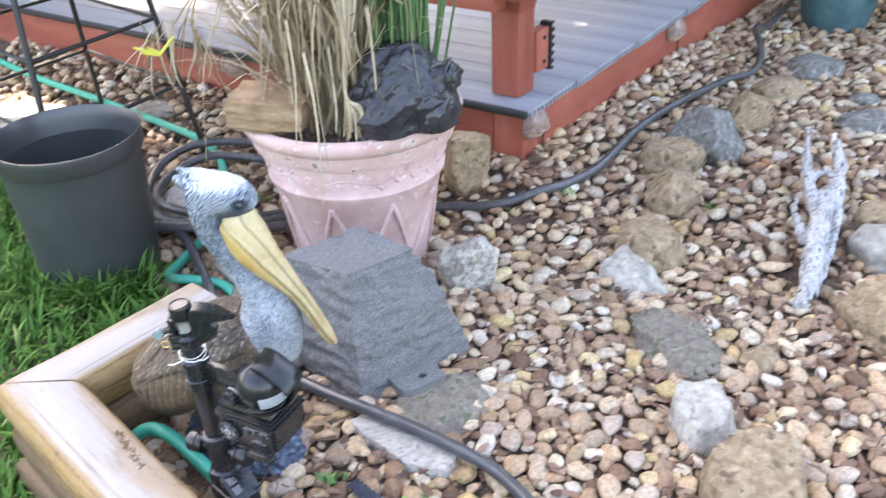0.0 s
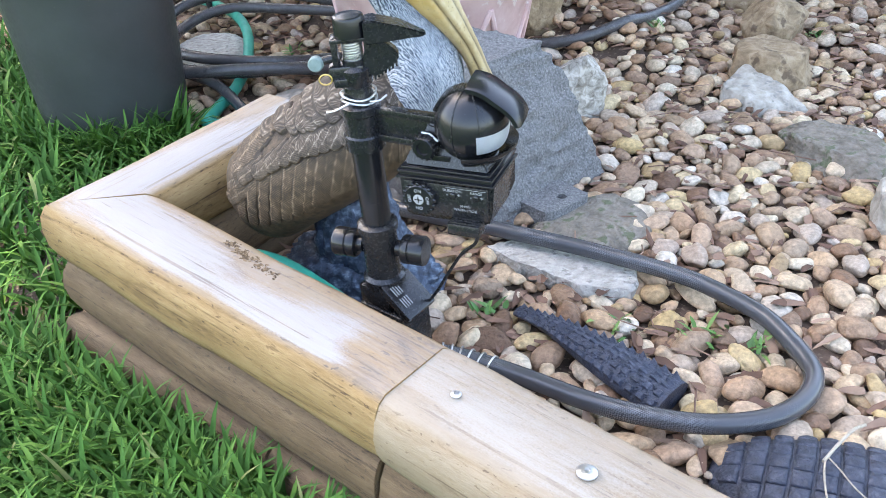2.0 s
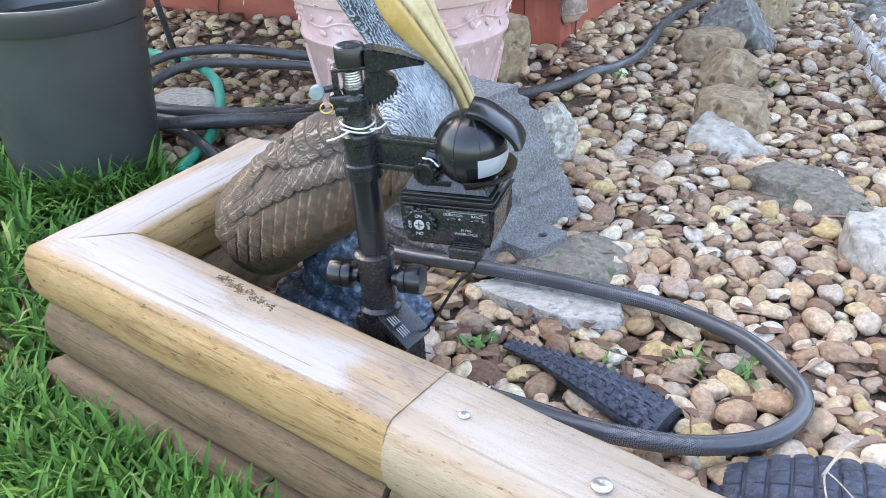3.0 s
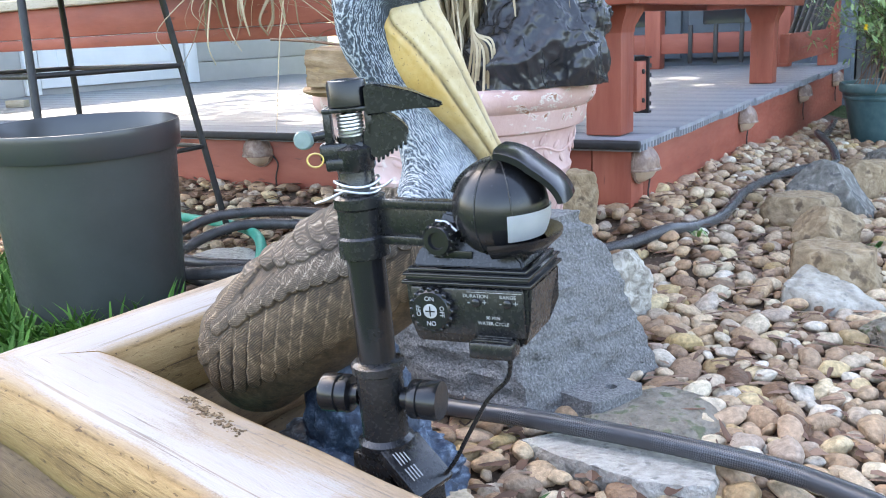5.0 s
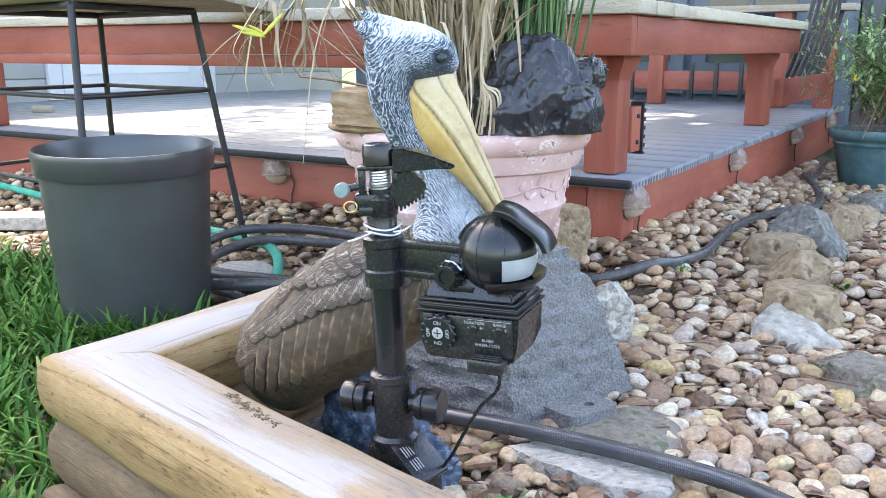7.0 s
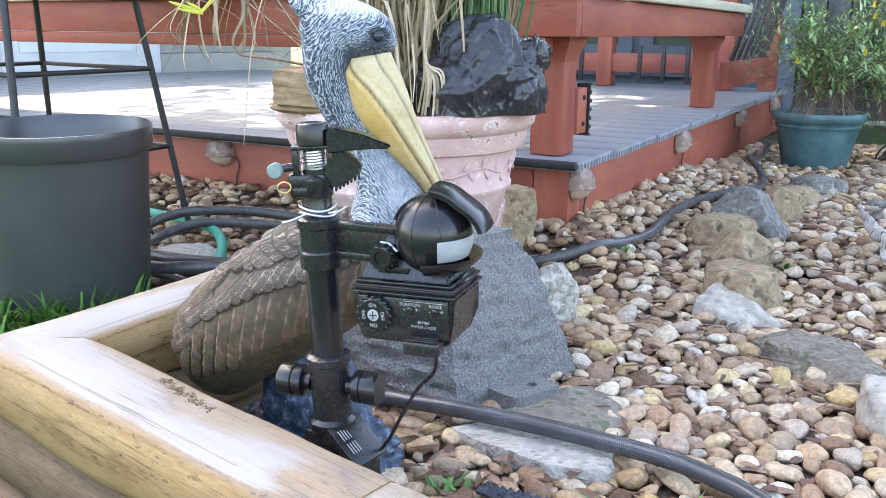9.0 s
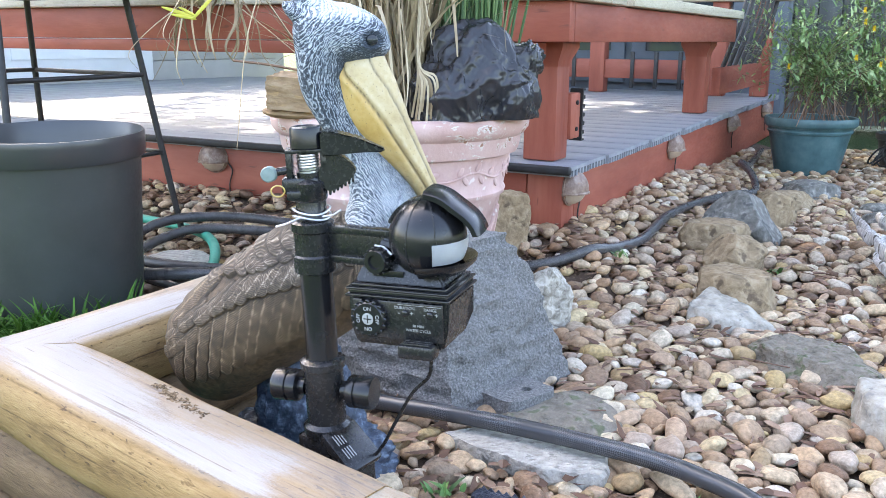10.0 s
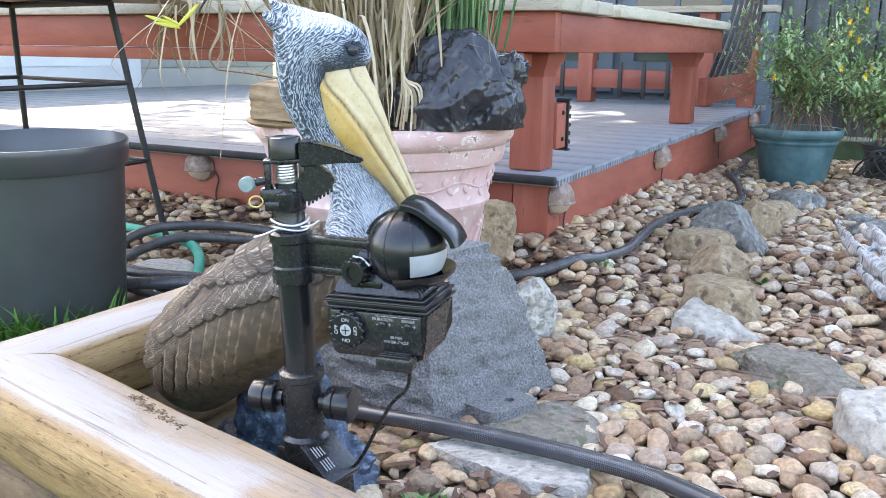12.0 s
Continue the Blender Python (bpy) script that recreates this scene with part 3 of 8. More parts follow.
def tube(bm, pts, radius, seg=12, cap=True, flat=1.0):
    """A swept round bar; radius is a number or one for each point."""
    n = len(pts)
    rad = radius if isinstance(radius, (list, tuple)) else [radius] * n
    rings = []
    up = Vector((0, 0, 1))
    prev = None
    for i, p in enumerate(pts):
        tan = (pts[min(i + 1, n - 1)] - pts[max(i - 1, 0)]).normalized()
        if prev is None:
            side = tan.cross(up)
            side = side.normalized() if side.length > 0.05 else Vector((1, 0, 0))
        else:
            side = (prev - tan * prev.dot(tan)).normalized()
        prev = side
        nor = side.cross(tan)
        rings.append([bm.verts.new(p + rad[i] * (math.cos(2 * math.pi * k / seg) * side + flat * math.sin(2 * math.pi * k / seg) * nor)) for k in range(seg)])
    for a, b in zip(rings, rings[1:]):
        for k in range(seg):
            bm.faces.new((a[k], b[k], b[(k + 1) % seg], a[(k + 1) % seg]))
    if cap:
        bm.faces.new(rings[0])
        bm.faces.new(list(reversed(rings[-1])))
    return bm


def leaf(bm, base, way, length, width, droop=0.3, n=4, fold=0.15, side=None):
    """A tapered blade that bends towards the ground."""
    way = Vector(way).normalized()
    side = side or way.cross(Vector((0, 0, 1)))
    side = side.normalized() if side.length > 0.02 else Vector((1, 0, 0))
    p = Vector(base)
    rows = []
    for i in range(n + 1):
        t = i / n
        w = width * (1 - t) ** 0.6 * (0.55 + 0.9 * min(t * 3, 0.5)) * 0.5
        up = side.cross(way).normalized()
        if i == n:
            rows.append([bm.verts.new(p)])
        else:
            rows.append([bm.verts.new(p - side * w + up * w * fold), bm.verts.new(p), bm.verts.new(p + side * w + up * w * fold)])
        p = p + way * (length / n)
        way = (way + Vector((0, 0, -droop * (0.4 + t)))).normalized()
    for a, b in zip(rows, rows[1:]):
        if len(b) == 3:
            bm.faces.new((a[0], a[1], b[1], b[0]))
            bm.faces.new((a[1], a[2], b[2], b[1]))
        else:
            bm.faces.new((a[0], a[1], b[0]))
            bm.faces.new((a[1], a[2], b[0]))


def smooth01(t):
    t = min(1.0, max(0.0, t))
    return t * t * (3 - 2 * t)


def remeshed(bm, voxel, iterations, factor=0.5):
    """One closed skin round everything in bm."""
    bmesh.ops.recalc_face_normals(bm, faces=bm.faces)
    me = bpy.data.meshes.new("raw")
    bm.to_mesh(me)
    bm.free()
    tmp = new("raw", me)
    mod = tmp.modifiers.new("remesh", "REMESH")
    mod.mode, mod.voxel_size = "VOXEL", voxel
    if iterations:
        sm = tmp.modifiers.new("smooth", "SMOOTH")
        sm.factor, sm.iterations = factor, iterations
    done = bpy.data.meshes.new_from_object(tmp.evaluated_get(bpy.context.evaluated_depsgraph_get()))
    bpy.data.objects.remove(tmp)
    out = bmesh.new()
    out.from_mesh(done)
    out.normal_update()
    return out


# ---------------------------------------------------------------- plan
DECK = (0.137, 2.355, 57.66)          # corner of the deck and the way its side runs
DM = pose(DECK[0], DECK[1], 0, 0, 0, DECK[2])
DMI = DM.inverted()
CORNER = Vector((-0.699, 1.231))      # inner corner of the timber edging
NEAR = Vector((0.740, -0.673))        # the way the near timber runs
FAR = Vector((0.63, 0.777))           # the way the far timber runs


def deck_local(x, y):
    p = DMI @ Vector((x, y, 0))
    return p.x, p.y


def near_out(x, y):
    """Distance outside the near timber's inner edge."""
    return (x - CORNER.x) * NEAR.y - (y - CORNER.y) * NEAR.x


def lawn_edge(x):
    pts = [(-6, 2.9), (-2.6, 2.75), (-1.6, 2.6), (-1.15, 2.3), (-0.84, 1.9), (-0.60, 1.53), (-0.5, 1.45)]
    for (a, ya), (b, yb) in zip(pts, pts[1:]):
        if a <= x <= b:
            return ya + (yb - ya) * (x - a) / (b - a)
    return -9


def is_lawn(x, y):
    if y < 1.231 + 0.02 and near_out(x, y) > 0.07:
        return True
    far_out = -(x - CORNER.x) * FAR.y + (y - CORNER.y) * FAR.x
    if y >= 1.231 and x < -0.5 and far_out > 0.07 and y < lawn_edge(x):
        return True
    return False


def gz(x, y):
    lx, ly = deck_local(x, y)
    d = max(-lx, -ly)
    h = 0.085 * smooth01(1 - d / 0.34) * (1 - 0.9 * smooth01((lx - 0.9) / 1.2))
    o = near_out(x, y)
    h -= 0.055 * smooth01((o - 0.02) / 0.12) * (1 - smooth01((y - 1.2) / 0.6))
    h += 0.006 * noise.noise((x * 3, y * 3, 0.3))
    return h


# ground: one sheet, fine near the bed and coarse to the horizon
def ground():
    bm = bmesh.new()
    n = 110

    def stretch(t):
        return 2.6 * t + 240 * t ** 9

    g = []
    for i in range(n + 1):
        row = []
        for j in range(n + 1):
            x = -0.1 + stretch(2 * i / n - 1)
            y = 1.9 + stretch(2 * j / n - 1)
            near = max(abs(x), abs(y - 1.9)) < 5
            row.append(bm.verts.new((x, y, gz(x, y) if near else 0.0)))
        g.append(row)
    for i in range(n):
        for j in range(n):
            f = bm.faces.new((g[i][j], g[i + 1][j], g[i + 1][j + 1], g[i][j + 1]))
            c = f.calc_center_median()
            # turf on the camera's side of the timbers and beyond the garden
            if (is_lawn(c.x, c.y) and near_out(c.x, c.y) > 0.16) or max(abs(c.x), abs(c.y - 2.5)) > 3.6 or c.x > 1.9 or c.y < 0.25:
                f.material_index = 1
    return single("ground", bm, [M_SOIL, M_TURF], "dark garden soil and mown turf round the gravel bed", "ground", kind="structure", smooth=180)


ground()

# ---------------------------------------------------------------- deck, bench and house


def deck_box(lo, hi, mats, name, parent, bevel=0.004, label=""):
    bm = bmesh.new()
    box(bm, lo, hi, bevel)
    return part(name, bm, mats, parent, label)


def board_mesh(width, length, thick=0.025, grooves=6):
    """A composite board with a grooved underside, running along +y."""
    prof = [(0, thick - 0.003), (0.003, thick), (width - 0.003, thick), (width, thick - 0.003), (width, 0)]
    step = width / grooves
    for k in reversed(range(grooves)):
        x1, x0 = (k + 0.78) * step, (k + 0.22) * step
        prof += [(x1, 0), (x1, thick * 0.62), (x0, thick * 0.62), (x0, 0)]
    prof.append((0, 0))
    bm = bmesh.new()
    a = [bm.verts.new((x, 0, z)) for x, z in prof]
    b = [bm.verts.new((x, length, z)) for x, z in prof]
    n = len(prof)
    for i in range(n):
        bm.faces.new((a[i], b[i], b[(i + 1) % n], a[(i + 1) % n]))
    bm.faces.new(a)
    bm.faces.new(list(reversed(b)))
    bmesh.ops.recalc_face_normals(bm, faces=bm.faces)
    return bm


def deck():
    e = thing("deck", "low deck of grey composite boards with red stained fascia", "deck", (DECK[0], DECK[1], 0), (0, 0, DECK[2]), kind="structure")
    # fascia boards on the front and on the side, with a corner block
    bm = bmesh.new()
    box(bm, (0.0, 0.10, 0.02), (0.03, 5.0, 0.232), 0.004)
    part("front_fascia", bm, M_RED_F, e)
    bm = bmesh.new()
    box(bm, (0.0, 0.0, 0.02), (0.09, 0.098, 0.232), 0.004)
    part("corner_block", bm, M_RED_V, e)
    bm = bmesh.new()
    box(bm, (0.092, 0.0, 0.02), (3.5, 0.03, 0.232), 0.004)
    part("side_fascia", bm, M_RED, e)
    bm = board_mesh(0.14, 5.0)
    me = mesh_from("deck_board", bm, M_DECK)
    k = 0
    x = -0.022
    while x < 3.45:
        ob = new("deck_board", me)
        ob.parent = e
        ob.matrix_basis = Matrix.Translation((x, -0.028 + 0.004 * math.sin(k * 2.1), 0.2345))
        x += 0.1455
        k += 1
    bm = bmesh.new()
    box(bm, (-0.042, -0.032, 0.2400), (-0.0225, 5.0, 0.2615), 0.006, seg=3)
    part("front_nosing", bm, M_DECK_EDGE, e, "dark composite nosing strip")
    return e


M_RED_F = surf("red_stained_front_board", [(0.3, (0.225, 0.050, 0.030)), (0.5, (0.305, 0.076, 0.046)), (0.7, (0.385, 0.112, 0.070))], 7, 0.55, 0.35, 60, stretch=(1, 0.35, 1.6), speck=(0.20, 0.06, 0.04), speck_scale=35, speck_at=0.7, dist=0.002)
deck()


def bench():
    e = thing("deck_bench", "red stained built-in bench with pale weathered seat boards", "bench", (DECK[0], DECK[1], 0), (0, 0, DECK[2]))
    top = 0.262
    for nm, lo, hi in (("post", (0.045, 0.042, top), (0.134, 0.131, 0.56)), ("post", (1.80, 0.05, top), (1.889, 0.139, 0.56)),
                       ("post", (0.045, 2.79, top), (0.134, 2.88, 0.56))):
        deck_box(lo, hi, M_RED_V, nm, e)
    # spreading caps under the seat frame
    for x, y in ((0.09, 0.087), (1.845, 0.095)):
        bm = bmesh.new()
        lathe(bm, [(0.064, 0.50), (0.066, 0.515), (0.088, 0.548), (0.088, 0.562)], 4, Matrix.Translation((x, y, 0)) @ pose(0, 0, 0, 0, 0, 45))
        part("cap", bm, M_RED_V, e)
    deck_box((-0.052, -0.022, 0.562), (-0.016, 5.0, 0.658), M_RED_F, "front_apron", e)
    deck_box((-0.048, 0.06, 0.525), (0.012, 5.0, 0.5605), M_RED_F, "lower_apron", e)
    deck_box((-0.0145, -0.022, 0.562), (2.02, 0.014, 0.656), M_RED, "side_apron", e)
    deck_box((0.40, 0.37, 0.562), (2.02, 0.40, 0.656), M_RED, "inner_apron", e)
    deck_box((1.985, 0.0155, 0.562), (2.019, 0.3685, 0.656), M_RED_F, "end_apron", e)
    for k in range(3):
        bm = bmesh.new()
        box(bm, (0, -0.064, 0), (5.05, 0.064, 0.034), 0.005)
        ob = part("seat_board", bm, M_BENCHTOP, e)
        ob.matrix_basis = pose(-0.01 + 0.134 * k, -0.045, 0.6585, 0, 0, 90)
    for k in range(3):
        bm = bmesh.new()
        box(bm, (0, -0.064, 0), (1.66, 0.064, 0.034), 0.005)
        ob = part("seat_board", bm, M_BENCHTOP_Y, e, "grey weathered seat board")
        ob.matrix_basis = pose(0.39, 0.018 + 0.134 * k, 0.6585)
    return e


bench()


def board_offcut():
    e = thing("board_offcut", "dark composite offcut screwed to a red cleat on the post", "board", (DECK[0], DECK[1], 0), (0, 0, DECK[2]))
    bm = bmesh.new()
    box(bm, (0.136, 0.035, 0.31), (0.205, 0.07, 0.43), 0.003)
    part("cleat", bm, M_RED_V, e, "red stained cleat")
    bm = board_mesh(0.14, 0.036, 0.022, 6)
    ob = part("offcut", bm, M_DECK_EDGE, e)
    ob.matrix_basis = pose(0.229, 0.03, 0.30, 0, -90, 0)
    for z in (0.335, 0.405):
        bm = bmesh.new()
        lathe(bm, [(0.006, 0), (0.006, 0.004), (0.003, 0.006)], 12, pose(0.175, 0.0345, z, 90))
        part("screw", bm, M_DECK_EDGE, e)


board_offcut()


def back_rail():
    """Low rail with leaning black balusters past the bench, and the rail with brackets at the back of the deck."""
    e = thing("deck_railing", "red railing with bowed black iron balusters on the deck edge", "railing", (DECK[0], DECK[1], 0), (0, 0, DECK[2]))
    deck_box((2.02, 0.03, 0.33), (3.15, 0.07, 0.45), M_RED, "bottom_rail", e)
    deck_box((3.15, 0.0, 0.262), (3.24, 0.09, 1.3), M_RED_V, "post", e)
    deck_box((1.9, 0.03, 1.16), (3.15, 0.07, 1.28), M_RED, "top_rail", e)
    for k in range(7):
        x = 2.14 + 0.145 * k
        pts = spline([(x, 0.05, 0.44), (x + 0.03, 0.00, 0.62), (x + 0.09, -0.03, 0.82), (x + 0.12, 0.0, 1.02), (x + 0.13, 0.05, 1.18)], 5)
        bm = bmesh.new()
        tube(bm, pts, 0.011, 8)
        part("baluster", bm, M_IRON, e, "bowed black iron baluster")
    e = thing("rear_railing", "low red rail and pale cap board in front of glass doors", "railing", (DECK[0], DECK[1], 0), (0, 0, DECK[2]))
    deck_box((3.1, 0.30, 0.345), (3.14, 1.9, 0.455), M_RED_F, "low_rail", e)
    for y in (0.22, 0.92, 1.7):
        deck_box((3.08, y, 0.262), (3.17, y + 0.09, 0.775), M_RED_V, "post", e)
    for y in (0.46, 0.60, 0.74, 1.1, 1.3):
        deck_box((3.085, y, 0.29), (3.099, y + 0.022, 0.50), M_IRON, "bracket", e, 0.002)
    bm = bmesh.new()
    box(bm, (0, -0.075, 0), (2.1, 0.075, 0.036), 0.005)
    ob = part("cap_board", bm, M_BENCHTOP, e, "pale weathered cap board")
    ob.matrix_basis = pose(3.12, -0.10, 0.777, 0, 0, 90)


back_rail()


def house():
    e = thing("house", "house with cream siding, white trim and blue-grey glazed doors", "house", (DECK[0], DECK[1], 0), (0, 0, DECK[2]))
    # rear wall behind the deck
    bm = bmesh.new()
    box(bm, (3.62, -0.02, -0.1), (3.78, 3.6, 2.42), 0)
    part("rear_wall", bm, M_BLUEDOOR, e, "blue-grey painted rear wall")
    for k, y in enumerate((0.2, 0.95, 1.7)):
        bm = bmesh.new()
        box(bm, (3.575, y, 0.30), (3.615, y + 0.70, 2.25), 0.006)
        d = part("door", bm, M_BLUEDOOR, e, "blue-grey glazed door")
        bm = bmesh.new()
        box(bm, (3.566, y + 0.09, 0.50), (3.572, y + 0.61, 2.12), 0)
        part("pane", bm, M_GLASS, d)
        bm = bmesh.new()
        box(bm, (3.556, y + 0.335, 0.50), (3.5655, y + 0.365, 2.12), 0.002)
        part("glazing_bar", bm, M_BLUEDOOR, d)
    # shuttered blue-grey doors further along
    for k, y in enumerate((2.55, 3.06)):
        bm = bmesh.new()
        box(bm, (3.575, y, 0.28), (3.615, y + 0.48, 2.2), 0.006)
        d = part("shutter_door", bm, M_BLUEDOOR, e)
        for q in range(12):
            bm = bmesh.new()
            box(bm, (3.558, y + 0.06, 0.36 + 0.15 * q), (3.5745, y + 0.42, 0.47 + 0.15 * q), 0.004)
            part("panel", bm, M_BLUEDOOR, d)
    # wing with siding to the side of the deck
    a, b = Vector((0.95, 4.35, 0)), Vector((3.62, 4.0, 0))
    ang = math.degrees(math.atan2(b.y - a.y, b.x - a.x))
    w = pose(a.x, a.y, 0, 0, 0, ang)
    n = (b - a).length
    bm = bmesh.new()
    box(bm, (-3.0, 0.02, -0.1), (n + 0.3, 0.2, 2.42), 0, w)
    part("side_wall", bm, M_SIDING, e)
    for q in range(11):
        bm = bmesh.new()
        box(bm, (-3.0, 0.0, 0.20 + 0.2 * q), (n + 0.2, 0.018, 0.395 + 0.2 * q), 0.004, w)
        part("siding_board", bm, M_SIDING, e)
    bm = bmesh.new()
    box(bm, (0.5, -0.03, 0.30), (1.55, -0.004, 2.3), 0.006, w)
    d = part("white_door", bm, M_WHITE, e, "white painted door")
    bm = bmesh.new()
    box(bm, (0.62, -0.04, 0.42), (1.43, -0.0315, 2.15), 0, w)
    part("door_pane", bm, M_WHITE, d)
    for x in (0.40, 1.56):
        bm = bmesh.new()
        box(bm, (x, -0.045, 0.265), (x + 0.09, -0.004, 2.4), 0.004, w)
        part("door_trim", bm, M_WHITE, e)
    bm = bmesh.new()
    box(bm, (3.5, -0.6, 2.424), (8.0, 4.6, 2.52), 0)
    part("roof", bm, M_SIDING, e)
    return e


house()


def fence():
    e = thing("wooden_fence", "dark grey weathered board fence behind the garden", "fence", (1.5, 6.45, 0), (0, 0, -28), kind="structure")
    for k in range(40):
        bm = bmesh.new()
        box(bm, (0.145 * k, 0, 0.03), (0.145 * k + 0.135, 0.02, 1.85 + 0.02 * math.sin(k * 1.7)), 0.004)
        part("fence_board", bm, M_FENCE, e)
    for k in range(40):
        bm = bmesh.new()
        box(bm, (0.145 * k + 0.07, 0.062, 0.03), (0.145 * k + 0.21, 0.08, 1.80), 0.004)
        part("fence_board", bm, M_FENCE, e)
    for z in (0.4, 1.3):
        bm = bmesh.new()
        box(bm, (0, 0.021, z), (5.8, 0.06, z + 0.09), 0.004)
        part("fence_rail", bm, M_FENCE, e)


fence()


def deck_lamp(m, turn):
    """A small hooded step lamp fixed to the fascia; it faces -y of its own frame."""
    e = thing("deck_lamp", "small rust-spotted hooded step lamp on the red fascia", "lamp", group="step lamps on the deck fascia")
    bm = bmesh.new()
    lathe(bm, [(0.040, 0), (0.042, 0.004), (0.036, 0.006)], 28, pose(0, 0, 0, 90))
    part("backplate", bm, M_LAMP, e)
    # hood: a bell that covers the upper half, open below
    bm = bmesh.new()
    bell = [(0.001, 0.044)] + [(0.040 * math.sin(radians(a)), 0.044 * math.cos(radians(a))) for a in range(10, 91, 10)] + [(0.0405, -0.006), (0.0425, -0.008), (0.0425, -0.011), (0.037, -0.010), (0.036, 0.0)]
    lathe(bm, bell, 36, cap=False)
    bmesh.ops.bisect_plane(bm, geom=bm.verts[:] + bm.edges[:] + bm.faces[:], plane_co=(0, -0.0005, 0), plane_no=(0, 1, 0), clear_outer=True)
    part("hood", bm, M_LAMP, e)
    bm = bmesh.new()
    lathe(bm, [(0.001, -0.038), (0.014, -0.036), (0.026, -0.028), (0.033, -0.016), (0.0345, -0.004)], 28, cap=False)
    bmesh.ops.bisect_plane(bm, geom=bm.verts[:] + bm.edges[:] + bm.faces[:], plane_co=(0, -0.0005, 0), plane_no=(0, 1, 0), clear_outer=True)
    part("lens", bm, M_FROST, e, "frosted lens")
    bm = bmesh.new()
    tube(bm, spline([(0.035, -0.002, -0.005), (0.055, -0.004, -0.03), (0.045, -0.004, -0.07), (0.05, -0.006, -0.11)], 5), 0.0018, 6)
    part("wire", bm, M_IRON, e)
    for q in e.children:
        q.data.transform(Matrix.Diagonal((1.30, 1.25, 1.12, 1)))
    e.matrix_world = m @ pose(0, 0, 0, 0, 0, turn)
    return e


LAMP = deck_lamp(DM @ Matrix.Translation((0.045, -0.001, 0.197)), 0)
for x in (1.08, 2.15, 3.1):
    copy_thing(LAMP, DM @ Matrix.Translation((x, -0.001, 0.197)))
for y in (1.155, 3.1):
    copy_thing(LAMP, DM @ pose(-0.001, y, 0.20, 0, 0, -90))

# ---------------------------------------------------------------- timber edging


def timber(name, length, cut0, cut1, mats, parent, m, half=0.062, flat=0.043, h=0.088, seed=0):
    """A landscape timber along +x with flat top and rounded sides; cut0 and cut1 shear its ends (x per y)."""
    prof = []
    for k in range(7):
        a = math.pi / 2 - math.pi * k / 6
        prof.append((flat + (half - flat) * math.cos(a), h / 2 * math.sin(a)))
    prof = prof + [(-y, z) for y, z in reversed(prof)]
    n = max(6, int(length / 0.03))
    bm = bmesh.new()
    rings = []
    for i in range(n + 1):
        t = i / n
        ring = []
        for y, z in prof:
            x = length * t + (cut0 * y) * (1 - t) + (cut1 * y) * t
            d = 0.0022 * noise.noise((x * 9 + seed, y * 25, z * 25)) + 0.003 * noise.noise((x * 3 + seed, y * 6, z * 6 + 4))
            e = 0.0010 if i in (0, n) else 0
            ring.append(bm.verts.new((x + (e if i == 0 else -e), (y + d) * (1 - e * 9), (z + d * 0.6) * (1 - e * 14))))
        rings.append(ring)
    for a, b in zip(rings, rings[1:]):
        for k in range(len(prof)):
            bm.faces.new((a[k], a[(k + 1) % len(prof)], b[(k + 1) % len(prof)], b[k]))
    bm.faces.new(list(reversed(rings[0])))
    bm.faces.new(rings[-1])
    bmesh.ops.recalc_face_normals(bm, faces=bm.faces)
    ob = part(name, bm, mats, parent, smooth=50)
    ob.matrix_basis = m
    return ob


